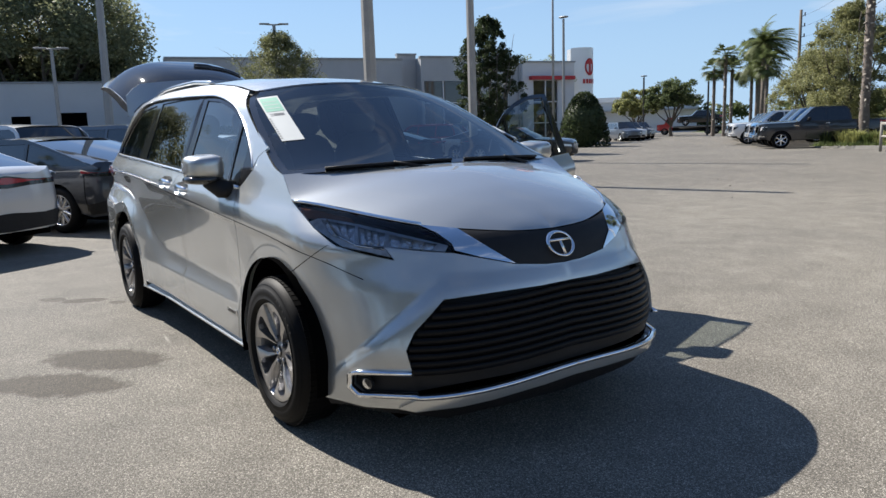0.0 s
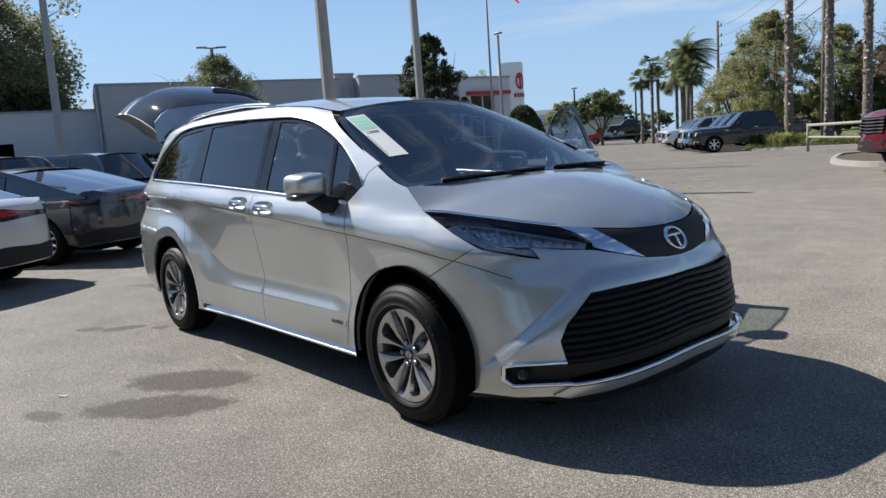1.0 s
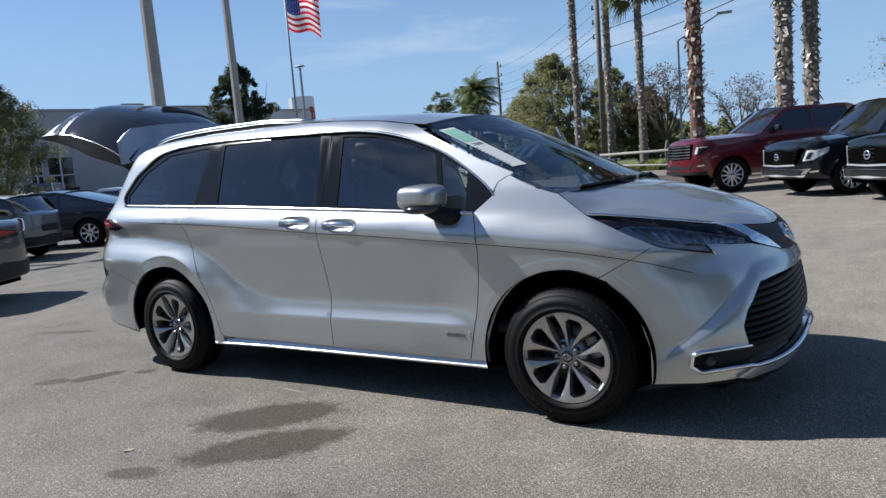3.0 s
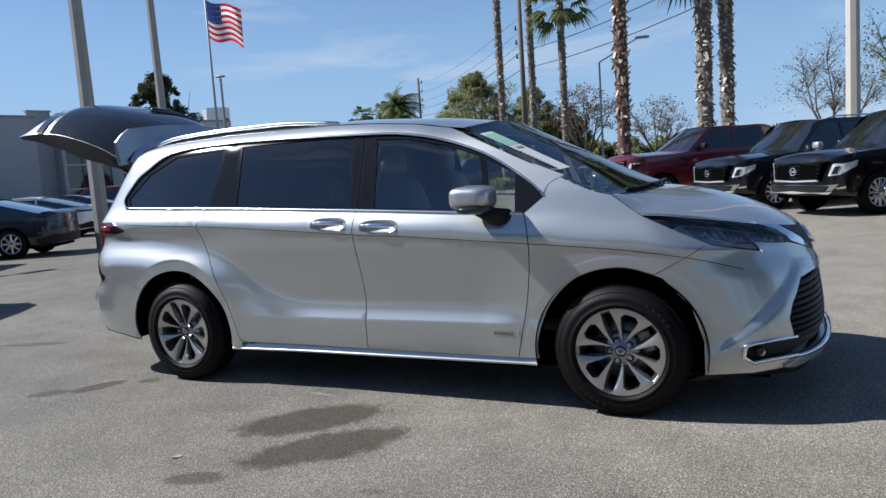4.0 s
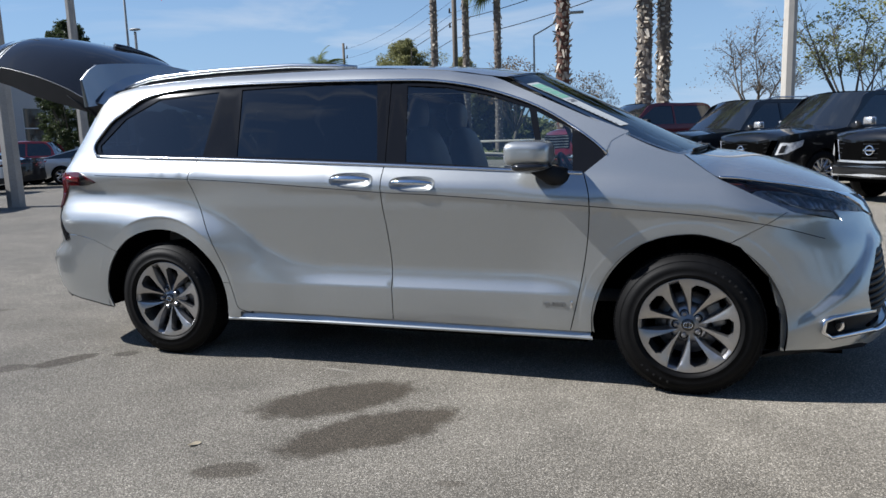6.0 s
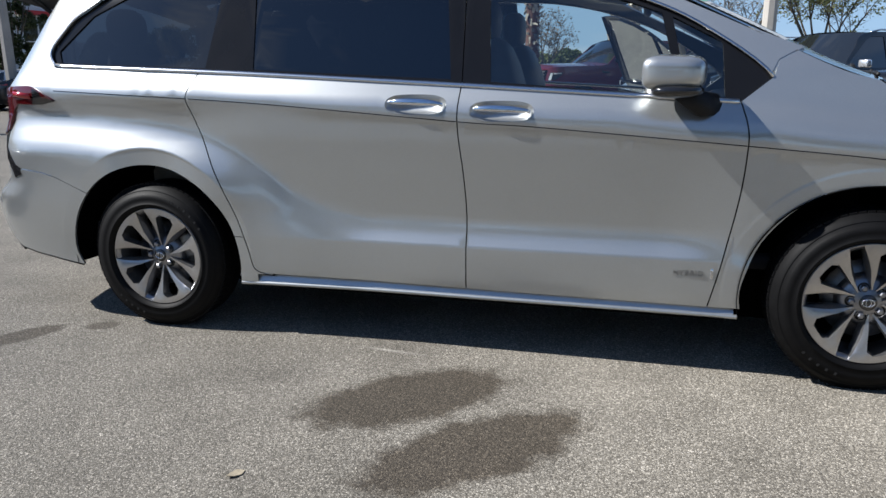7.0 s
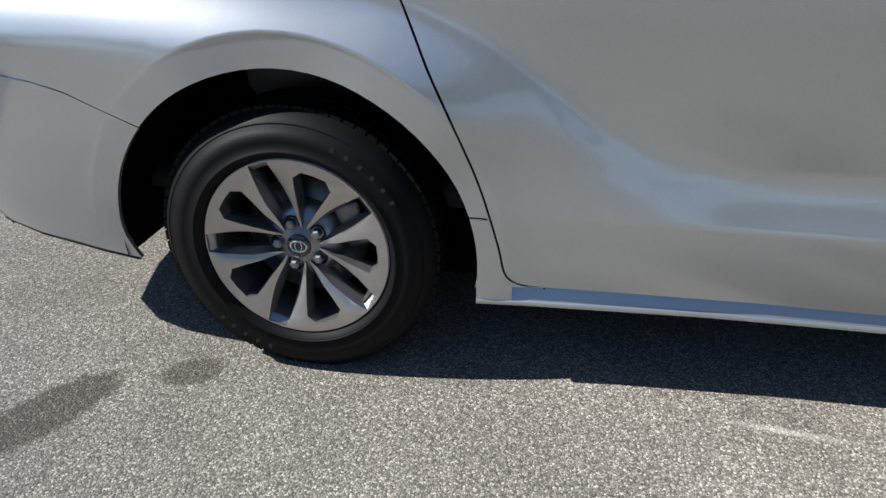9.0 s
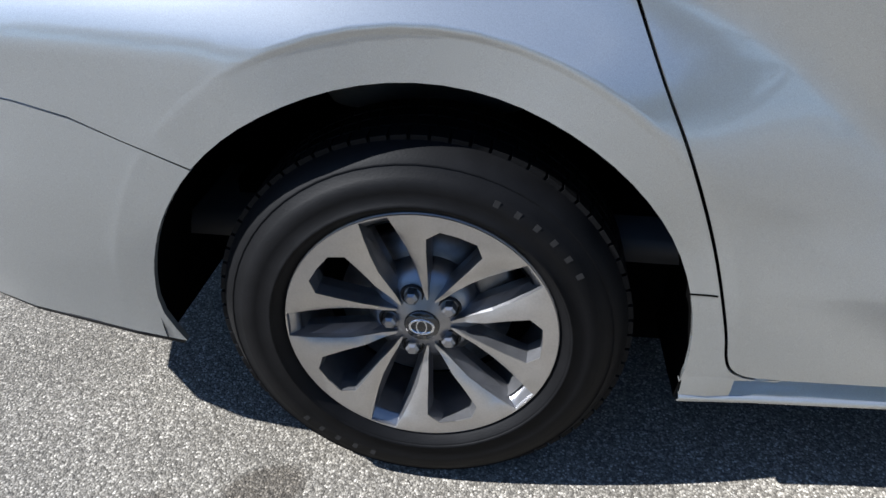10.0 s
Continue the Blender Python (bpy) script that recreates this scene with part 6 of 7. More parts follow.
# cars behind the walker, mirrored in the paint
vehicle("crossover", "white crossover parked across the lane", "car", heading(-1.0, -15.5, 182), (0.72, 0.72, 0.72), **CROSS, detail=False, spokes=6)
vehicle("sedan", "silver sedan parked across the lane", "car", heading(-7.2, -16.5, 178), (0.5, 0.51, 0.52), **SEDAN, detail=False, spokes=6)

# ---------------------------------------------------------------- buildings
WALL = mat("painted_stucco_wall", (0.42, 0.43, 0.44), 0.85, var=0.10, scale=0.6, bump=0.2, bscale=60, fine=0.04, fscale=14)
WALL_PALE = mat("pale_grey_panel", (0.60, 0.61, 0.62), 0.6, var=0.06, scale=0.5)
WALL_WHITE = mat("white_sign_panel", (0.78, 0.79, 0.80), 0.4, var=0.04, scale=0.6)
COPING = mat("grey_metal_coping", (0.30, 0.31, 0.32), 0.5, 0.3, var=0.1)
SHOP_GLASS = mat("storefront_glass", (0.012, 0.015, 0.018), 0.05, coat=1.0)
RED_SIGN = mat("red_sign_face", (0.45, 0.012, 0.018), 0.35, var=0.08)
FRAME = mat("white_window_frame", (0.65, 0.65, 0.65), 0.4, var=0.05)
CONCRETE = mat("pole_concrete", (0.36, 0.345, 0.32), 0.85, var=0.15, scale=3, fine=0.08, fscale=30)
POLE_GREY = mat("grey_painted_pole", (0.30, 0.31, 0.31), 0.55, 0.2, var=0.12, scale=4)
BRONZE = mat("dark_bronze_pole", (0.045, 0.042, 0.040), 0.5, 0.4, var=0.2)
WOODPOLE = mat("weathered_timber_pole", (0.16, 0.135, 0.11), 0.9, var=0.3, scale=6, bump=0.3, bscale=40)
FA, FD = Vector((-60.0, -25.0)), Vector((0.2459, 0.9693))
FM = Matrix.Translation((FA.x, FA.y, 0)) @ Matrix(((FD.x, -FD.y, 0, 0), (FD.y, FD.x, 0, 0), (0, 0, 1, 0), (0, 0, 0, 1)))
# local: x along the front, y into the building (away), z up
dealer = thing("dealership_building", "long grey stucco dealership building with dark storefront glass", "building", FM)


def wall_run(nm, s0, s1, h, openings, m_, y=0.0, deep=0.3):
    def sf(u, v, off=0.0):
        return Vector((u, y - off, v))
    return part(nm, sheet([(s0, 0), (s1, 0), (s1, h), (s0, h)], sf, 4.0, deep, [[(a, c), (b, c), (b, d), (a, d)] for a, b, c, d in openings], weld=True), m_, dealer, smooth=False)


def shopfront(a, b, c, d, nx, nz, y=0.15):
    # left of s 38 a near-black sheet stands for shade inside the open bays
    w = part("window" if a > 38 else "opening_shade", box(a, b, y, y + 0.05, c, d), SHOP_GLASS if a > 38 else DARK, dealer, smooth=False)
    for k in range(nx + 1):
        x = a + (b - a) * k / nx
        part("mullion", box(x - 0.05, x + 0.05, y - 0.10, y - 0.01, c, d), FRAME, w, smooth=False)
    for k in range(1, nz):
        z = c + (d - c) * k / nz
        part("mullion", box(a, b, y - 0.08, y - 0.011, z - 0.04, z + 0.04), FRAME, w, smooth=False)


runs = [
    (-30, 38, 5.6, [(27.6, 28.9, 0, 3.35), (30.7, 32.5, 0, 3.55), (22, 25, 0, 3.2)], WALL_PALE, 2.5),
    (38, 55.6, 7.1, [(43.3, 44.9, 0.3, 3.95), (46.1, 47.9, 0.3, 3.95), (48.6, 49.4, 0.3, 3.95), (49.7, 51.4, 0.3, 3.9)], WALL, 0.0),
    (55.6, 57.2, 7.6, [], WALL, 1.2),
    (57.2, 66.0, 7.3, [(57.4, 60.8, 0.2, 5.45), (61.5, 65.0, 0.2, 4.4)], WALL, 0.0),
    (66.0, 71.0, 6.9, [(67.0, 69.4, 0.1, 5.4)], WALL_PALE, -0.6),
]
for s0, s1, h, ops, m_, y in runs:
    wall_run("wall", s0, s1, h, ops, m_, y)
    part("coping", box(s0 - 0.05, s1 + 0.05, y - 0.12, y + 0.35, h, h + 0.12), COPING, dealer, smooth=False)
    part("roof", box(s0, s1, y + 0.3, y + 22, h - 0.5, h - 0.3), COPING, dealer, smooth=False)
    for a, b, c, d in ops:
        shopfront(a, b, c, d, (2 if s0 > 57 else max(2, round((b - a) / 0.9)) if s0 > 30 else 1), (3 if s0 > 57 else max(2, round((d - c) / 1.1)) if s0 > 30 else 1), y + 0.15)
part("side_wall", box(37.9, 38.2, 0.0, 24, 0, 7.1), WALL, dealer, smooth=False)
for xa, xb, ya, h_ in ((55.45, 55.62, 0.31, 7.1), (57.18, 57.35, 0.31, 7.3), (65.85, 66.02, -0.29, 6.9), (70.85, 71.0, -0.29, 6.9)):
    part("return_wall", box(xa, xb, ya, 23.9, 0, h_), WALL, dealer, smooth=False)
part("rear_wall", box(-30, 71, 24, 24.3, 0, 5.5), WALL, dealer, smooth=False)
part("entrance_band", box(66.6, 70.8, -1.1, -0.6, 5.45, 5.75), RED_SIGN, dealer, smooth=False)
part("roof_unit", box(60, 64, 6, 9, 7.3, 8.1), COPING, dealer, smooth=False)
# curved sign tower
tower = thing("sign_tower", "white curved sign tower with a red emblem and red lettering bars", "sign", Matrix.Translation((-76.4, 80.9, 0)) @ Matrix.Rotation(radians(10), 4, "Z") @ FM.to_3x3().to_4x4() @ Matrix.Diagonal((1.38, 1.38, 1.65, 1)))
cur = [[Vector((2.1 * math.sin(a) * 0.75, 1.3 - 2.1 * math.cos(a), z)) for a in [radians(-70 + 140 * k / 16) for k in range(17)]] for z in (0, 4, 7.2, 8.1)]
part("tower_shell", rings(cur, closed=False), WALL_WHITE, tower)
part("tower_back", box(-1.5, 1.5, 0.6, 1.2, 0, 8.0), WALL_WHITE, tower, smooth=False)


def on_tower(u, z, off):
    a = u / 1.7
    return Vector(((2.1 + off) * math.sin(a) * 0.75, 1.3 - (2.1 + off) * math.cos(a), z))


part("emblem_ring", rings([[on_tower(r * math.cos(a), 6.35 + 1.25 * r * math.sin(a), o) for a in [2 * math.pi * k / 28 for k in range(28)]] for r, o in ((0.62, 0.02), (0.62, 0.10), (0.46, 0.10), (0.46, 0.02))]), RED_SIGN, tower)
part("emblem_bar", rings([[on_tower(u, 6.35 + z, 0.09) for z in (0.55, 0.25)] for u in (-0.42, -0.2, 0, 0.2, 0.42)], closed=False), RED_SIGN, tower)
part("emblem_stem", rings([[on_tower(u, 6.35 + z, 0.085) for z in (0.5, -0.65)] for u in (-0.16, 0, 0.16)], closed=False), RED_SIGN, tower)
for k in range(5):
    part("sign_letter_bar", rings([[on_tower(-0.85 + 0.36 * k + du, z, 0.08) for z in (4.85, 5.25)] for du in (0, 0.12, 0.25)], closed=False), RED_SIGN, tower)

far_b = thing("distant_shop", "low white flat-roofed building in the distance", "building", heading(-93, 110, 40) @ Matrix.Scale(1.4, 4))
part("wall", box(-9, 9, -5, 5, 0, 4.2), WALL_PALE, far_b, smooth=False)
part("roof", box(-9.4, 9.4, -5.4, 5.4, 4.2, 4.8), WALL_WHITE, far_b, smooth=False)
part("awning", box(-9, 9, -6.4, -5, 2.9, 3.1), COPING, far_b, smooth=False)

# ---------------------------------------------------------------- poles, flag, wires


def light_pole(x, y, h, r0, r1, m_, label, head=None, lean=(0, 0), face=0.0):
    p = thing("light_pole", label, "pole", Matrix.Translation((x, y, 0)) @ Matrix.Rotation(radians(lean[0]), 4, "X") @ Matrix.Rotation(radians(lean[1]), 4, "Y") @ Matrix.Rotation(radians(face), 4, "Z"))
    part("shaft", rings([[(r * math.cos(a), r * math.sin(a), z) for a in [2 * math.pi * (k + 0.5) / 8 for k in range(8)]] for z, r in ((0, r0), (h, r1))], cap=True), m_, p, smooth=False)
    if head == "twin":
        part("arm", tube([(-0.45, 0, h + 0.05), (0, 0, h + 0.02), (0.45, 0, h + 0.05)], 0.05, 6), m_, p)
        for s in (-1, 1):
            part("lamp_head", box(s * 0.55 - 0.30, s * 0.55 + 0.30, -0.15, 0.15, h + 0.03, h + 0.11, 0.03), m_, p)
    elif head == "top":
        part("lamp_head", blob(0, 0, h + 0.14, 0.42, 0.24, 0.08, 2.5), m_, p)
    elif head == "arm":
        part("arm", tube([(0, 0, h), (0.5, 0, h + 0.25), (2.0, 0, h + 1.05)], 0.04, 6), m_, p)
        part("lamp_head", box(1.9, 2.6, -0.12, 0.12, h + 1.0, h + 1.12, 0.03), m_, p)
    return p


light_pole(-15.18, 8.27, 11, 0.20, 0.135, CONCRETE, "tall tapered concrete light pole leaning a little", lean=(0.0, -0.3))
light_pole(-21.5, 16.8, 13, 0.20, 0.13, CONCRETE, "tall tapered concrete light pole behind the cars", lean=(-0.3, -0.8))
light_pole(2.46, 17.3, 13, 0.19, 0.14, mat("pale_concrete", (0.48, 0.45, 0.40), 0.85, var=0.12, scale=3), "pale concrete light pole behind the suvs")
light_pole(-36.4, 36.9, 9.3, 0.13, 0.09, POLE_GREY, "slim grey lamp post near the sign tower", "top")
light_pole(-41.5, 3.6, 6.4, 0.12, 0.09, POLE_GREY, "grey lamp post with a twin head", "twin", face=75)
light_pole(-18.6, 1.85, 6.7, 0.13, 0.09, POLE_GREY, "grey lamp post with a twin head in the stock rows", "twin", face=75, lean=(-1.5, -2.5))
light_pole(-38.4, 15.1, 7.9, 0.14, 0.10, POLE_GREY, "grey lamp post with a twin head behind a tree", "twin", face=70)
light_pole(-8.0, 34.3, 6.6, 0.07, 0.05, POLE_GREY, "thin street lamp with a curved arm", "arm", face=10)
light_pole(-54, 67.5, 7.0, 0.13, 0.10, BRONZE, "dark lamp post in the far car park", "top")
light_pole(-48.2, 71.8, 6.2, 0.13, 0.10, BRONZE, "dark lamp post in the far car park", "top")
up = thing("utility_pole", "weathered timber utility pole with insulators", "pole", Matrix.Translation((-14.5, 40.8, 0)))
part("shaft", tube([(0, 0, 0), (0, 0, 14)], [0.19, 0.14], 10), WOODPOLE, up)
for z in (8.4, 9.3, 10.2):
    part("insulator", join(tube([(0, 0, z), (-0.35, 0.1, z + 0.05)], 0.03, 6), tube([(-0.35, 0.1, z), (-0.35, 0.1, z + 0.3)], 0.06, 8)), BLACK, up)
up2 = thing("utility_pole", "distant timber utility pole with insulators", "pole", Matrix.Translation((-40.1, 76.3, 0)))
part("shaft", tube([(0, 0, 0), (0, 0, 13.2)], [0.2, 0.15], 8), WOODPOLE, up2)
for z in (10.3, 11.4, 12.5):
    part("insulator", join(tube([(0, 0, z), (0.5, -0.1, z + 0.05)], 0.04, 6), tube([(0.5, -0.1, z), (0.5, -0.1, z + 0.35)], 0.07, 8)), BLACK, up2)
for k, (z0, z1, z2) in enumerate(((10.3, 9.3, 10.4), (11.4, 10.1, 11.0), (12.5, 11.0, 12.0), (8.6, 7.7, 8.0), (9.4, 8.8, 8.9))):
    pts = []
    for (ax, ay, az), (bx, by, bz), sag in (((-40.1, 76.3, z0), (-14.5, 40.8, z1), 0.7), ((-14.5, 40.8, z1), (9, 9.5 + 1.5, z2), 0.9)):
        for j in range(13):
            t = j / 12
            pts.append((ax + (bx - ax) * t, ay + (by - ay) * t, az + (bz - az) * t - sag * 4 * t * (1 - t)))
    tagged(part("power_line", tube(pts, 0.012 if k < 3 else 0.022, 5), BLACK), "thin black overhead power line", "cable", group="overhead power lines")

fp = thing("flagpole", "tall slim grey flagpole on the lawn", "flagpole", Matrix.Translation((-34.3, 33.8, 0)))
part("shaft", tube([(0, 0, 0), (0, 0, 17)], [0.10, 0.05], 10), POLE_GREY, fp)

# ---------------------------------------------------------------- trees, palms, planting
BARK = mat("grey_bark", (0.13, 0.11, 0.09), 0.95, var=0.4, scale=8, bump=0.5, bscale=30)
PALM_BARK = mat("palm_trunk_bark", (0.185, 0.155, 0.130), 0.95, var=0.45, scale=5, bump=0.5, bscale=25)
BOOT = mat("dry_palm_boot", (0.46, 0.41, 0.34), 0.9, var=0.55, scale=6, rand=0.6)


def leaf_mat(name, col, col2):
    """Leaves: a matt face, and light coming through from behind."""
    m = mat(name, col, 0.55, var=0.0, col2=col2, scale=0.9, rand=0.35, spec=0.3)
    n, l = m.node_tree.nodes, m.node_tree.links
    b = n["Principled BSDF"]
    t = n.new("ShaderNodeBsdfTranslucent")
    src = b.inputs["Base Color"].links[0].from_socket
    l.new(src, t.inputs[0])
    mx = n.new("ShaderNodeMixShader")
    mx.inputs[0].default_value = 0.45
    l.new(b.outputs[0], mx.inputs[1])
    l.new(t.outputs[0], mx.inputs[2])
    l.new(mx.outputs[0], n["Material Output"].inputs[0])
    return m


LIVE_OAK = leaf_mat("live_oak_leaves", (0.25, 0.265, 0.15), (0.14, 0.155, 0.08))
WISPY_LEAF = leaf_mat("wispy_olive_leaves", (0.22, 0.23, 0.11), (0.12, 0.13, 0.062))
AIRY_OAK = leaf_mat("airy_oak_leaves", (0.30, 0.30, 0.14), (0.17, 0.175, 0.075))
OAK = leaf_mat("oak_leaves", (0.120, 0.145, 0.060), (0.070, 0.090, 0.035))
LIGHT_LEAF = leaf_mat("light_green_leaves", (0.29, 0.295, 0.12), (0.17, 0.185, 0.07))
MID_LEAF = leaf_mat("olive_green_leaves", (0.25, 0.26, 0.11), (0.14, 0.155, 0.06))
DARK_LEAF = leaf_mat("dark_green_leaves", (0.060, 0.080, 0.035), (0.030, 0.045, 0.018))
PALM_LEAF = leaf_mat("palm_fronds", (0.15, 0.18, 0.065), (0.08, 0.10, 0.035))
DRY_LEAF = leaf_mat("dry_brown_leaves", (0.22, 0.16, 0.10), (0.12, 0.09, 0.06))
GRASS = leaf_mat("grass_blades", (0.12, 0.15, 0.050), (0.06, 0.08, 0.026))
YELLOW_GRASS = leaf_mat("yellow_green_grass", (0.36, 0.35, 0.13), (0.17, 0.19, 0.07))


def leaf_cloud(rng, centres, n, size, squash=0.8):
    """Small leaf blades scattered in clumps."""
    vs, fs = [], []
    for _ in range(n):
        c, r = centres[rng.randrange(len(centres))]
        d = Vector((rng.gauss(0, 1), rng.gauss(0, 1), rng.gauss(0, 1))).normalized() * r * rng.random() ** 0.42
        d.z *= squash
        p = Vector(c) + d
        a = Vector((rng.gauss(0, 1), rng.gauss(0, 1), rng.gauss(0, 0.7))).normalized()
        b = a.cross(Vector((rng.gauss(0, 1), rng.gauss(0, 1), rng.gauss(0, 1)))).normalized()
        s = size * (0.55 + 0.9 * rng.random())
        k = len(vs)
        vs += [p - a * s, p + b * s * 0.5, p + a * s, p - b * s * 0.5]
        fs.append((k, k + 1, k + 2, k + 3))
    return vs, fs


def tree(x, y, h, spread, leafm, seed, label, n=5000, size=0.2, trunk=0.25, base=0.35, clumps=34, bare=0.0, nm="tree", cat="tree", fine=False):
    rng = random.Random(seed)
    t = thing(nm, label, cat, Matrix.Translation((x, y, 0)))
    limbs = [tube([(0, 0, -0.05), (0.04 * h * rng.uniform(-1, 1), 0.04 * h * rng.uniform(-1, 1), h * base * 0.6), (0, 0, h * base)], [trunk, trunk * 0.8, trunk * 0.65], 9)]
    centres = []
    tips = []
    for k in range(9):
        a = 2 * math.pi * k / 9 + rng.uniform(-0.3, 0.3)
        rr_ = spread * rng.uniform(0.45, 0.85)
        top = h * rng.uniform(0.55, 0.88)
        p1 = Vector((0, 0, h * base * rng.uniform(0.75, 1.0)))
        p3 = Vector((rr_ * math.cos(a), rr_ * math.sin(a), top))
        p2 = (p1 + p3) / 2 + Vector((0, 0, -0.03 * h)) + Vector((rng.uniform(-0.3, 0.3), rng.uniform(-0.3, 0.3), 0))
        limbs.append(tube([p1, p2, p3], [trunk * 0.5, trunk * 0.3, trunk * 0.08], 6))
        tips.append((p2, p3))
        for j in range(3 if bare < 0.5 else 7):
            q0 = p2 + (p3 - p2) * rng.random()
            q1 = q0 + Vector((rng.uniform(-1, 1), rng.uniform(-1, 1), rng.uniform(0.2, 1.1))) * spread * 0.35
            limbs.append(tube([q0, (q0 + q1) / 2 + Vector((0, 0, 0.05 * spread)), q1], [trunk * 0.16, trunk * 0.09, trunk * 0.03], 5))
            if bare > 0.5:
                for _ in range(11):
                    r0 = q0 + (q1 - q0) * rng.uniform(0.3, 1)
                    limbs.append(tube([r0, r0 + Vector((rng.uniform(-1, 1), rng.uniform(-1, 1), rng.uniform(0.1, 1))) * spread * 0.2], [trunk * 0.05, trunk * 0.02], 4))
            centres.append((q1, spread * rng.uniform(0.12, 0.24)))
    for _ in range(int(clumps * 1.9)):
        a, e = rng.uniform(0, 2 * math.pi), rng.uniform(-0.15, 1) ** 1
        rr_ = spread * math.sqrt(rng.random()) * math.sqrt(max(0.05, 1 - max(0, e) ** 2 * 0.9))
        centres.append((Vector((rr_ * math.cos(a), rr_ * math.sin(a), h * (base + (1 - base) * (0.42 + 0.52 * e * (1 - 0.35 * rr_ / spread))))), spread * rng.uniform(0.10, 0.22)))
    if fine:
        # upright crown of many small sprays, leafy to its foot
        centres = [q for q in centres if rng.random() < 0.4]
        for _ in range(clumps * 6):
            e, a = rng.random() ** 0.8, rng.uniform(0, 2 * math.pi)
            prof = spread * math.sin(math.pi * (0.14 + 0.82 * e)) ** 0.8 * (0.82 + 0.18 * math.sin(3 * a + 7 * e + seed))
            rr_ = prof * rng.random() ** 0.4
            centres.append((Vector((rr_ * math.cos(a), rr_ * math.sin(a), h * (base + (0.97 - base) * e))), spread * rng.uniform(0.06, 0.15)))
    part("trunk", join(*limbs), BARK, t)
    part("crown", leaf_cloud(rng, centres, n, size), leafm, t, smooth=False)
    return t


def shrub(x, y, rx, ry, h, leafm, seed, label, n=2500, size=0.10, cone=False, turn=0.0, nm="hedge"):
    """A clipped bush: leaves packed into a body."""
    rng = random.Random(seed)
    t = thing(nm, label, "hedge", heading(x, y, turn))
    vs, fs = [], []
    for _ in range(n):
        z = rng.random() ** 0.8
        k = (1 - z**1.6) ** 0.5 * 0.95 + 0.05 if cone else (1 if z < 0.85 else 1 - (z - 0.85) * 1.2)
        a = rng.uniform(0, 2 * math.pi)
        if cone:
            rad = k * (0.82 + 0.22 * rng.random())
            p = Vector((rx * rad * math.cos(a), ry * rad * math.sin(a), h * z))
        else:
            f = rng.randrange(5)
            u, v = rng.uniform(-1, 1), rng.uniform(-1, 1)
            j = rng.uniform(0.88, 1.04)
            p = Vector((u * rx, j * ry * (1 if f < 2 else -1) * k, h * z)) if f < 4 else Vector((u * rx, v * ry, h * j))
            if f == 3:
                p = Vector((rx * j * (1 if v > 0 else -1), u * ry, h * z))
        d = Vector((rng.gauss(0, 1), rng.gauss(0, 1), rng.gauss(0, 1))).normalized()
        b = d.cross(Vector((rng.gauss(0, 1), rng.gauss(0, 1), rng.gauss(0, 1)))).normalized()
        s = size * rng.uniform(0.6, 1.4)
        i = len(vs)
        vs += [p - d * s, p + b * s * 0.5, p + d * s, p - b * s * 0.5]
        fs.append((i, i + 1, i + 2, i + 3))
    core = blob(0, 0, h * 0.42, rx * 0.80, ry * 0.80, h * 0.44, 2.2 if cone else 6)
    part("woody_core", core, DARK_LEAF, t)
    part("leaves", (vs, fs), leafm, t, smooth=False)


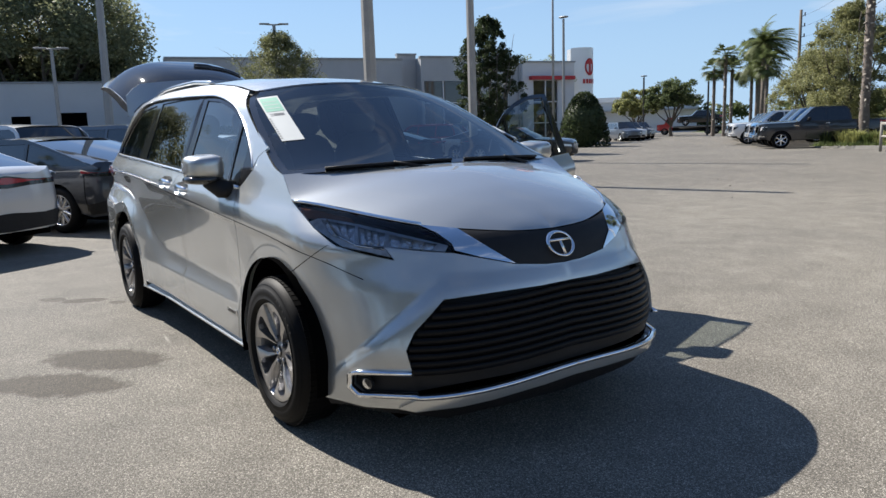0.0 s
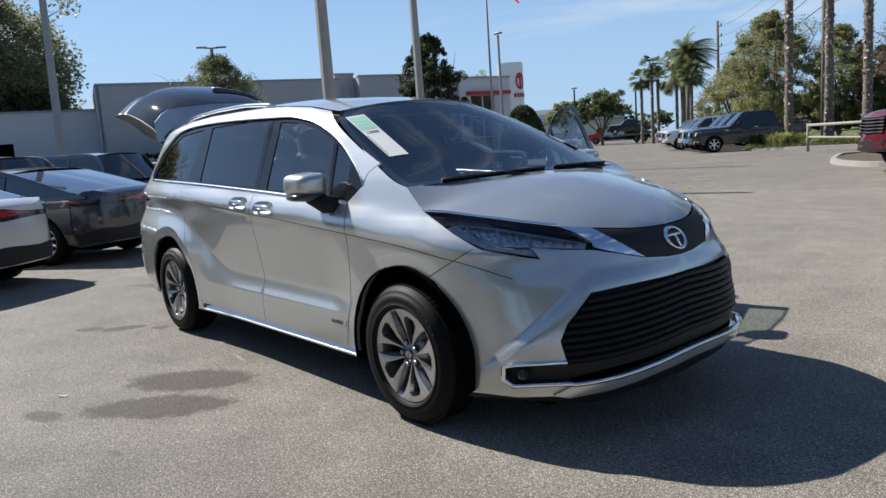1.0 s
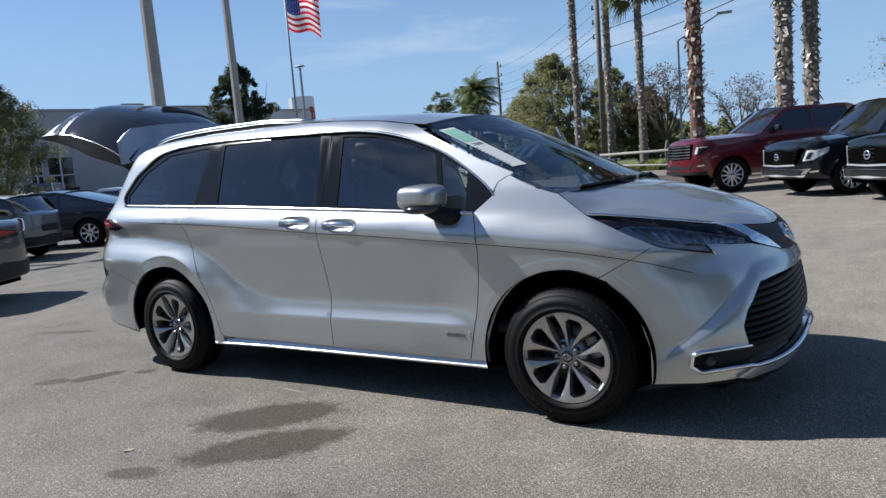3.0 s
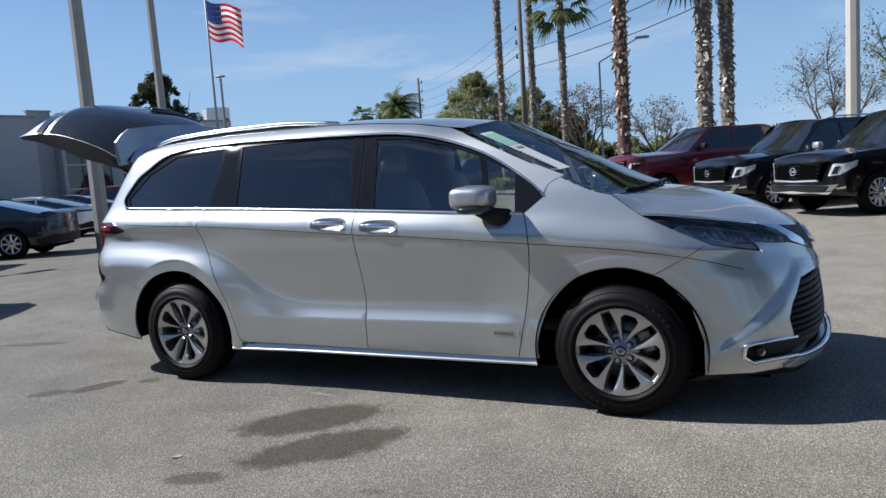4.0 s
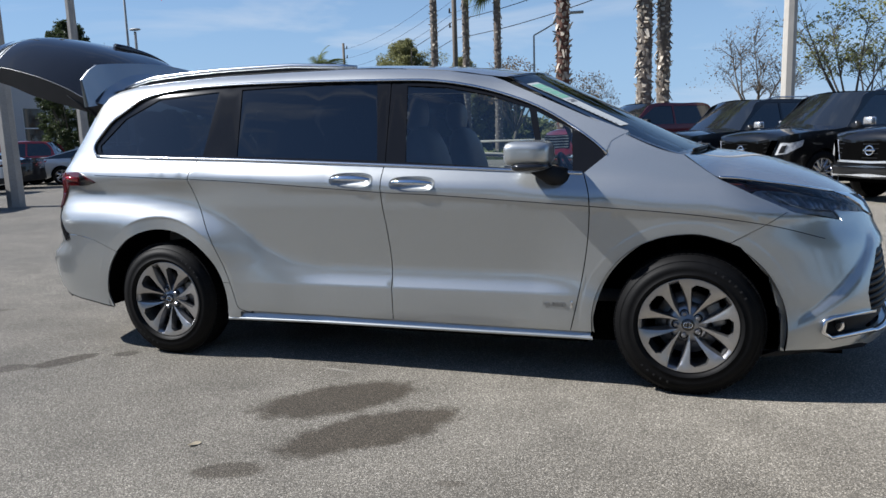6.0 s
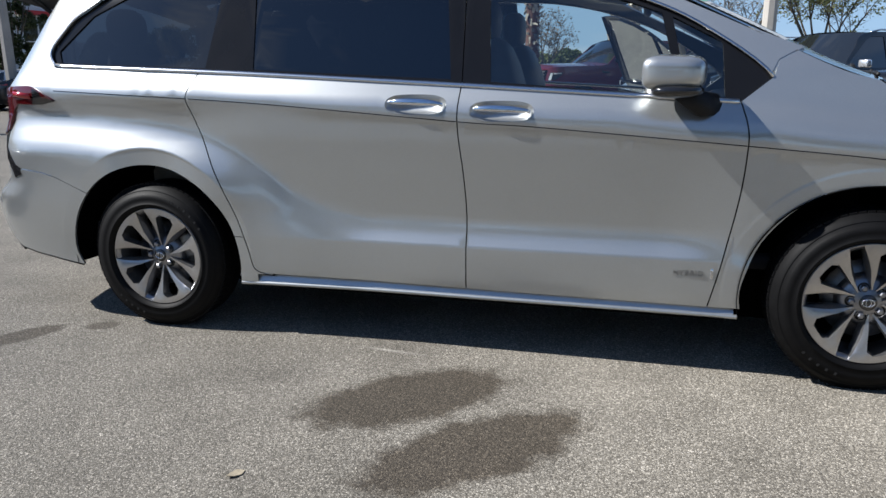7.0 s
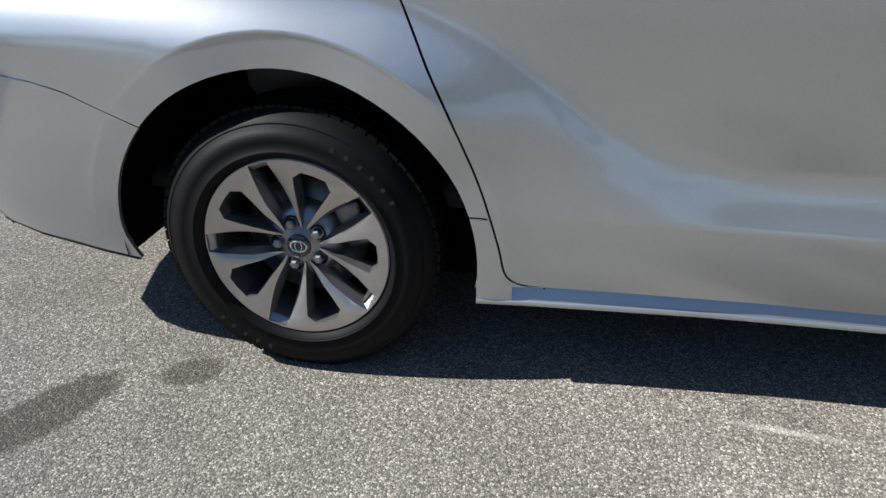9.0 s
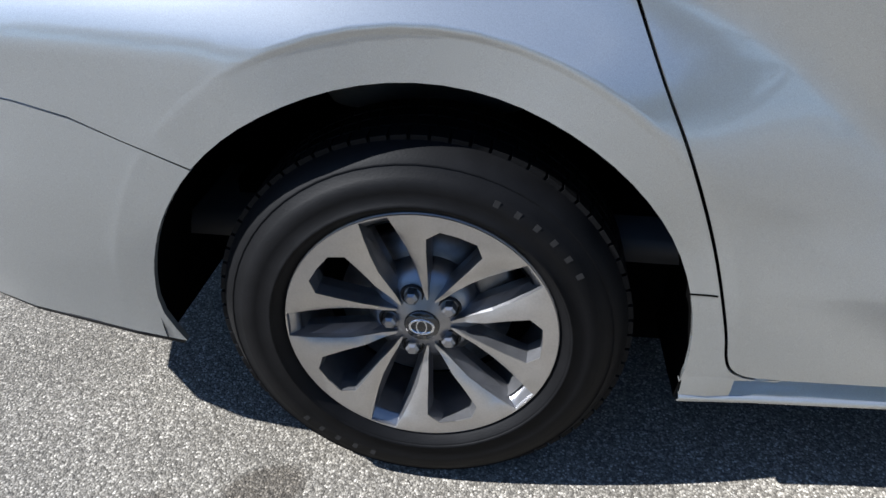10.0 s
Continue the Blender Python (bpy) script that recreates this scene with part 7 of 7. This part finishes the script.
def palm(x, y, h, r, seed, label, lean=0.0, boots=120, crown=True, boot_from=0.0, size=1.6, frond=PALM_LEAF, bark=PALM_BARK, shag=0.7):
    rng = random.Random(seed)
    t = thing("palm_tree", label, "palm", Matrix.Translation((x, y, 0)) @ Matrix.Rotation(radians(lean), 4, "Y") @ Matrix.Rotation(radians(rng.uniform(0, 360)), 4, "Z"))
    n = 24
    part("trunk", rings([[(q * math.cos(a), q * math.sin(a), h * k / n) for a in [2 * math.pi * j / 12 for j in range(12)]] for k in range(n + 1) for q in [r * (1.25 - 0.3 * min(1, 4 * k / n)) * (1 + 0.05 * math.sin(9.0 * k))]]), bark, t)
    vs, fs = [], []
    for k in range(boots):
        z = h * (boot_from + (0.99 - boot_from) * (k + rng.random()) / boots)
        a = 2.4 * k + rng.uniform(-0.2, 0.2)
        d, s = Vector((math.cos(a), math.sin(a), 0)), Vector((-math.sin(a), math.cos(a), 0))
        ln, w = rng.uniform(0.15, 0.58) ** 1.3 * (0.45 + r) * shag, (0.03 + 0.17 * r) * rng.uniform(0.5, 1.3)
        p = d * r * 0.93 + Vector((0, 0, z))
        tip = p + d * ln * rng.uniform(0.25, 0.75) + s * ln * rng.uniform(-0.35, 0.35) + Vector((0, 0, ln * rng.uniform(-1.3, 0.9)))
        i = len(vs)
        vs += [p - s * w, p + s * w, tip + s * w * 0.55, tip - s * w * 0.55, p - s * w * 0.6 + Vector((0, 0, -0.08)), p + s * w * 0.6 + Vector((0, 0, -0.08))]
        fs += [(i, i + 1, i + 2, i + 3), (i + 4, i + 5, i + 2, i + 3), (i, i + 3, i + 4), (i + 1, i + 5, i + 2)]
    part("boot_layer", (vs, fs), BOOT, t, smooth=False)["kind"] = "stuff"
    if crown:
        vs, fs = [], []
        for k in range(34):
            a = 2.4 * k + rng.uniform(-0.2, 0.2)
            el = rng.uniform(-0.9, 1.2)
            d = Vector((math.cos(a) * math.cos(el), math.sin(a) * math.cos(el), math.sin(el)))
            s = Vector((-math.sin(a), math.cos(a), 0))
            o = Vector((0, 0, h))
            c = o + d * size * 0.55
            i = len(vs)
            vs += [o + s * 0.03, o - s * 0.03, c - s * 0.025, c + s * 0.025]
            fs.append((i, i + 1, i + 2, i + 3))
            for j in range(15):
                b = radians(-78 + 156 * j / 14)
                w = (d * math.cos(b) + s * math.sin(b))
                ln = size * rng.uniform(0.42, 0.62) * (0.7 + 0.3 * math.cos(b))
                e = c + w * ln + Vector((0, 0, -0.35 * ln))
                m_ = c + w * ln * 0.55
                q = w.cross(d.cross(s)).normalized() * 0.035 * size
                i = len(vs)
                vs += [c, m_ + q, e, m_ - q]
                fs.append((i, i + 1, i + 2, i + 3))
        part("crown", (vs, fs), frond, t, smooth=False)


def date_palm(x, y, h, seed, label, size=3.2, wind=(0.5, 0.5)):
    rng = random.Random(seed)
    t = thing("palm_tree", label, "palm", Matrix.Translation((x, y, 0)))
    part("trunk", tube([(0, 0, 0), (0, 0, h * 0.5), (0, 0, h)], [0.32, 0.26, 0.30], 10), PALM_BARK, t)
    vs, fs = [], []
    for k in range(64):
        a = 2.4 * k
        el = rng.uniform(-0.5, 1.25)
        d = Vector((math.cos(a) * math.cos(el), math.sin(a) * math.cos(el), math.sin(el)))
        p, pts = Vector((0, 0, h)), []
        v = d
        for j in range(9):
            pts.append(p.copy())
            p = p + v * size / 8
            v = (v + Vector((wind[0] * 0.16, wind[1] * 0.16, -0.17))).normalized()
        for j in range(1, 9):
            f = (pts[j] - pts[j - 1]).normalized()
            s = f.cross(Vector((0, 0, 1))).normalized()
            for side_ in (-1, 1):
                for q in range(3):
                    o = pts[j - 1] + (pts[j] - pts[j - 1]) * q / 3
                    ln = size * 0.24 * math.sin(math.pi * (0.12 + 0.82 * j / 9))
                    e = o + (s * side_ * 0.85 + f * 0.55 + Vector((0, 0, -0.25))) * ln
                    i = len(vs)
                    vs += [o - f * 0.06, o + f * 0.06, e]
                    fs.append((i, i + 1, i + 2))
    part("crown", (vs, fs), PALM_LEAF, t, smooth=False)


# palms beside the trucks and along the road
palm(-13.6, 34.2, 12, 0.20, 1, "tall palm trunk studded with old leaf bases", boots=260, crown=False)
palm(-12.0, 35.0, 12.5, 0.20, 2, "tall palm trunk beside the utility pole", boots=260, crown=False)
palm(-9.9, 33.9, 9.9, 0.20, 3, "fan palm with a green crown", boots=230, size=2.0)
palm(-4.3, 21.3, 9.5, 0.24, 4, "reddish palm trunk with shaggy boots at its foot", boots=330, bark=mat("red_brown_palm_bark", (0.15, 0.075, 0.055), 0.95, var=0.4, scale=5, bump=0.5, bscale=25), shag=0.9)
palm(-1.5, 20.6, 8.35, 0.25, 5, "palm trunk thick with dry leaf boots", boots=460, size=2.2)
palm(-1.0, 23.4, 9.1, 0.24, 6, "palm trunk with dry leaf boots", boots=430, size=2.2)
date_palm(-35.6, 62.2, 8.6, 7, "date palm with fronds blown by the wind", 3.0, (0.85, 0.7))
date_palm(-37.6, 64.6, 7.0, 8, "date palm with drooping fronds", 3.0, (0.5, 0.6))
for k, (px, py, ph) in enumerate(((-41.2, 64.5, 8.2), (-43.5, 66.0, 7.0), (-39.2, 66.0, 8.6), (-42.4, 67.5, 6.9), (-34.0, 60.0, 6.4))):
    palm(px, py, ph, 0.17, 20 + k, "slender fan palm in the far group", boots=30, size=1.5, frond=OAK)
# broad trees
tree(-60.0, 5.0, 16.5, 8.0, LIVE_OAK, 31, "large spreading live oak behind the building", n=46000, size=0.15, trunk=0.5, base=0.16, clumps=150)
tree(-64.0, -9.0, 17.5, 8.5, LIVE_OAK, 32, "large spreading live oak behind the building", n=40000, size=0.15, trunk=0.5, base=0.16, clumps=150)
tree(-64.0, 8.5, 11.5, 6.0, LIVE_OAK, 48, "low live oak over the wall", n=40000, size=0.16, trunk=0.4, base=0.10, clumps=110)
tree(-66.0, -1.0, 11.5, 9.0, LIVE_OAK, 47, "lower live oak between two larger ones", n=40000, size=0.16, trunk=0.4, base=0.10, clumps=120)
tree(-38.3, 15.3, 7.6, 3.1, WISPY_LEAF, 33, "young olive-green tree in front of the wall", n=52000, size=0.050, trunk=0.11, base=0.10, clumps=80, fine=True)
tree(-28.1, 23.0, 7.5, 2.2, DARK_LEAF, 34, "dark glossy evergreen tree", n=44000, size=0.062, trunk=0.11, base=0.05, clumps=44, fine=True)
tree(-78.0, 73.4, 13.2, 4.6, LIGHT_LEAF, 35, "airy tree behind the sign tower", n=7800, size=0.099, trunk=0.16, base=0.35, clumps=20)
tree(-20.4, 46.8, 8.8, 3.5, AIRY_OAK, 36, "broad green tree behind the trucks", n=80000, size=0.056, trunk=0.22, base=0.10, clumps=50, fine=True)
tree(-15.9, 46.6, 7.2, 2.5, AIRY_OAK, 37, "tall green tree beside the palms", n=52000, size=0.056, trunk=0.22, base=0.10, clumps=50, fine=True)
tree(-24.6, 51.0, 6.4, 3.6, AIRY_OAK, 38, "dense tree behind the trucks", n=60000, size=0.062, trunk=0.25, base=0.08, clumps=50, fine=True)
tree(-13.6, 47.5, 5.6, 2.0, WISPY_LEAF, 39, "dense dark-green tree beside the road", n=46000, size=0.080, trunk=0.25, base=0.08, clumps=46, fine=True)
tree(-11.3, 44.0, 7.0, 2.6, DRY_LEAF, 41, "half-bare brown tree beside the road", n=2340, size=0.074, trunk=0.16, base=0.25, bare=1.0)
tree(-6.5, 43.0, 5.6, 2.3, DRY_LEAF, 42, "half-bare tree with pale twigs", n=1300, size=0.062, trunk=0.14, base=0.25, bare=1.0)
tree(-51.5, 69.5, 6.9, 3.2, OAK, 43, "rounded green tree in the far car park", n=13000, size=0.136, trunk=0.22, base=0.22)
tree(-58.0, 71.0, 6.1, 3.0, LIGHT_LEAF, 44, "rounded green tree in the far car park", n=10400, size=0.136, trunk=0.22, base=0.22)
tree(2.7, 29.6, 6.1, 2.6, DRY_LEAF, 45, "leafless tree with a few dry leaves", n=1092, size=0.046, trunk=0.13, base=0.22, bare=1.0)
tree(5.6, 25.8, 6.4, 2.4, LIGHT_LEAF, 46, "thinly leaved tree at the road", n=3900, size=0.056, trunk=0.12, base=0.25, bare=1.0)
for k in range(9):
    a = radians(96.5 + 2.0 * k)
    dd_ = 88 + 5 * math.sin(2.3 * k)
    tree(1.8 + dd_ * math.cos(a), -4.0 + dd_ * math.sin(a), 3.3 + 0.8 * math.sin(1.7 * k + 1), 3.4, MID_LEAF if k % 3 else OAK, 80 + k, "low far tree beyond the road", n=5200, size=0.25, trunk=0.2, base=0.06, clumps=26, fine=True)
# trees behind the walker, mirrored in the paint and windows
# the unseen row is filled out and raised to darken the doors' reflections
for k in range(15):
    a = radians(196 + 11.2 * k)
    x, y = -6 + 34 * math.cos(a) * (1.25 if k < 4 else 1.0), -4 + 27 * math.sin(a)
    tree(x, y, (6.6 if k < 4 else 11.5) + 1.2 * math.sin(2.3 * k), 5.2, OAK, 60 + k, "broad unseen tree that darkens the reflections in the paint", n=5200, size=0.36, trunk=0.3, base=0.12, clumps=40)
# hedges
shrub(-32.6, 35.1, 1.75, 1.75, 3.75, DARK_LEAF, 51, "dark clipped rounded bush", 5000, 0.11, True)
shrub(-47.5, 12.6, 4.2, 0.8, 2.1, DARK_LEAF, 52, "long clipped dark hedge before the wall", 5000, 0.13, False, 76)
shrub(-45.6, 20.0, 3.2, 0.8, 1.7, DARK_LEAF, 53, "long clipped dark hedge before the wall", 4000, 0.13, False, 76)
# far tree line
rng = random.Random(77)
cen = [(Vector((-120 + 4.2 * k + rng.uniform(-2, 2), 118 + 0.35 * k + rng.uniform(-6, 6), rng.uniform(1.0, 3.6))), rng.uniform(2.0, 3.6)) for k in range(62)]
tagged(part("distant_woods", leaf_cloud(rng, cen, 12000, 0.55), OAK, smooth=False), "distant low line of dark green trees", "trees", kind="stuff")

# the flag, thin cloth that lets light through
flag = thing("flag", "waving red and white striped flag with a blue canton", "flag", Matrix.Translation((-34.25, 33.85, 11.60)) @ Matrix.Scale(1.3, 4))
FR = leaf_mat("flag_red", (0.60, 0.035, 0.05), (0.52, 0.03, 0.045))
FW = leaf_mat("flag_white", (0.86, 0.85, 0.85), (0.80, 0.79, 0.80))
FB = leaf_mat("flag_blue", (0.06, 0.08, 0.26), (0.05, 0.065, 0.22))


def cloth(u, v):
    # u along the fly 0..1, v up 0..1
    d = Vector((0.70, 0.71, 0)) * (1.72 * u)
    n = Vector((-0.71, 0.70, 0)) * 0.24 * math.sin(8 * u + 1.8 * v) * (0.2 + u)
    return d + n + Vector((0, 0, 1.95 * v - 0.62 * u - 0.16 * math.sin(5.5 * u + 0.6)))


for k in range(13):
    u0 = 0.4 if k >= 6 else 0.0
    part("stripe", rings([[cloth(u0 + (1 - u0) * i / 14, (k + j / 2) / 13) for j in range(3)] for i in range(15)], closed=False), FR if k % 2 == 0 else FW, flag)
part("canton", rings([[cloth(0.4 * i / 6, 6 / 13 + 7 / 13 * j / 5) for j in range(6)] for i in range(7)], closed=False), FB, flag)
for i in range(5):
    for j in range(4):
        c0, c1 = cloth(0.4 * (i + 0.35) / 5, 6 / 13 + 7 / 13 * (j + 0.35) / 4), cloth(0.4 * (i + 0.65) / 5, 6 / 13 + 7 / 13 * (j + 0.65) / 4)
        part("star", ([c0 + Vector((-0.008, -0.008, 0)), Vector((c1.x, c1.y, c0.z)) + Vector((-0.008, -0.008, 0)), c1 + Vector((-0.008, -0.008, 0)), Vector((c0.x, c0.y, c1.z)) + Vector((-0.008, -0.008, 0))], [(0, 1, 2, 3)]), FW, flag)


# ---------------------------------------------------------------- kerbed islands, grass, rail
KERB = mat("pale_concrete_kerb", (0.25, 0.238, 0.215), 0.9, var=0.15, scale=3, fine=0.08, fscale=40)
MULCH = mat("brown_mulch", (0.085, 0.062, 0.045), 0.95, col2=(0.05, 0.038, 0.028), scale=14, bump=0.8, bscale=40)
TURF = mat("short_turf", (0.10, 0.125, 0.04), 0.95, col2=(0.055, 0.075, 0.022), scale=3, bump=0.8, bscale=60)


def island(pts, label, fill):
    ring = smooth_line(list(pts) + [pts[0]], 6)[:-1]
    t = thing("kerbed_island", label, "traffic island")
    inn = shrunk(ring, 0.16)
    part("kerb", rings([[(x, y, z) for x, y in lp] for lp, z in ((ring, 0.0), (shrunk(ring, 0.02), 0.14), (inn, 0.15), (inn, 0.05))]), KERB, t, smooth=False)
    part("planting_bed", sheet(inn, lambda u, v, o=0: Vector((u, v, 0.12 + 0.03 * math.sin(2.1 * u) * math.sin(1.7 * v))), 0.8, 0.0), fill, t)


island([(-15.4, 33.2), (-13.2, 31.9), (-9.5, 31.4), (-6.6, 31.2), (-6.2, 33.5), (-8.6, 37.5), (-13.5, 38.4), (-16.0, 36.2)], "grassy kerbed island with palms", TURF)
island([(-7.2, 23.4), (-6.3, 20.4), (-5.2, 18.6), (-3.9, 17.8), (-2.6, 18.7), (-1.0, 21.5), (-2.0, 24.6), (-5.2, 26.0)], "kerbed island covered with brown mulch", MULCH)
rng = random.Random(9)


def tuft(x, y, r, h, n, m_, label):
    vs, fs = [], []
    for _ in range(n):
        a, q = rng.uniform(0, 6.28), r * math.sqrt(rng.random()) * 0.5
        p = Vector((q * math.cos(a), q * math.sin(a), 0.1))
        d = Vector((math.cos(a) * rng.uniform(0.1, 0.9) * r, math.sin(a) * rng.uniform(0.1, 0.9) * r, 0))
        s = Vector((-math.sin(a), math.cos(a), 0)) * 0.022
        hh = h * rng.uniform(0.6, 1.1)
        i = len(vs)
        vs += [p - s, p + s, p + d * 0.55 + s * 0.7 + Vector((0, 0, hh * 0.8)), p + d * 0.55 - s * 0.7 + Vector((0, 0, hh * 0.8)), p + d + Vector((0, 0, hh))]
        fs += [(i, i + 1, i + 2, i + 3), (i + 3, i + 2, i + 4)]
    tagged(part("grass_tuft", (vs, fs), m_, smooth=False, at=Matrix.Translation((x, y, 0))), label, "grass", group="ornamental grass tufts")


for k in range(15):
    tuft(-15.0 + 0.62 * k + rng.uniform(-0.2, 0.2), 33.6 - 0.12 * k + rng.uniform(-0.4, 0.5), rng.uniform(0.4, 0.75), rng.uniform(0.35, 0.75), 220, YELLOW_GRASS if k % 3 else GRASS, "clump of yellow-green ornamental grass")
gv, gf = [], []
for _ in range(9000):
    x, y = rng.uniform(-15, -6.6), rng.uniform(31.8, 37)
    h = rng.uniform(0.08, 0.28)
    a = rng.uniform(0, 6.28)
    i = len(gv)
    gv += [(x - 0.02 * math.cos(a), y - 0.02 * math.sin(a), 0.12), (x + 0.02 * math.cos(a), y + 0.02 * math.sin(a), 0.12), (x + rng.uniform(-0.1, 0.1), y + rng.uniform(-0.1, 0.1), 0.12 + h)]
    gf.append((i, i + 1, i + 2))
tagged(part("grass", (gv, gf), GRASS, smooth=False), "rough green grass on the kerbed island", "grass", kind="stuff")
gate = thing("barrier_rail", "pale steel pipe barrier rail", "barrier")
part("top_pipe", tube([(-10.6, 29.2, 1.12), (-4.4, 26.4, 1.12)], 0.06, 8), KERB, gate)
part("lower_pipe", tube([(-10.6, 29.2, 0.62), (-4.4, 26.4, 0.40)], 0.045, 8), KERB, gate)
for px, py in ((-10.6, 29.2), (-4.4, 26.4)):
    part("post", tube([(px, py, 0), (px, py, 1.2)], 0.06, 8), KERB, gate)
# verge and road beyond the trucks
tagged(part("verge", ([(-80, 112, 0.02), (-16, 41, 0.02), (30, 20, 0.02), (60, 40, 0.02), (0, 120, 0.02), (-80, 150, 0.02)], [(0, 1, 2, 3, 4, 5)]), TURF), "dry grass verge beyond the car park", "grass", kind="structure")
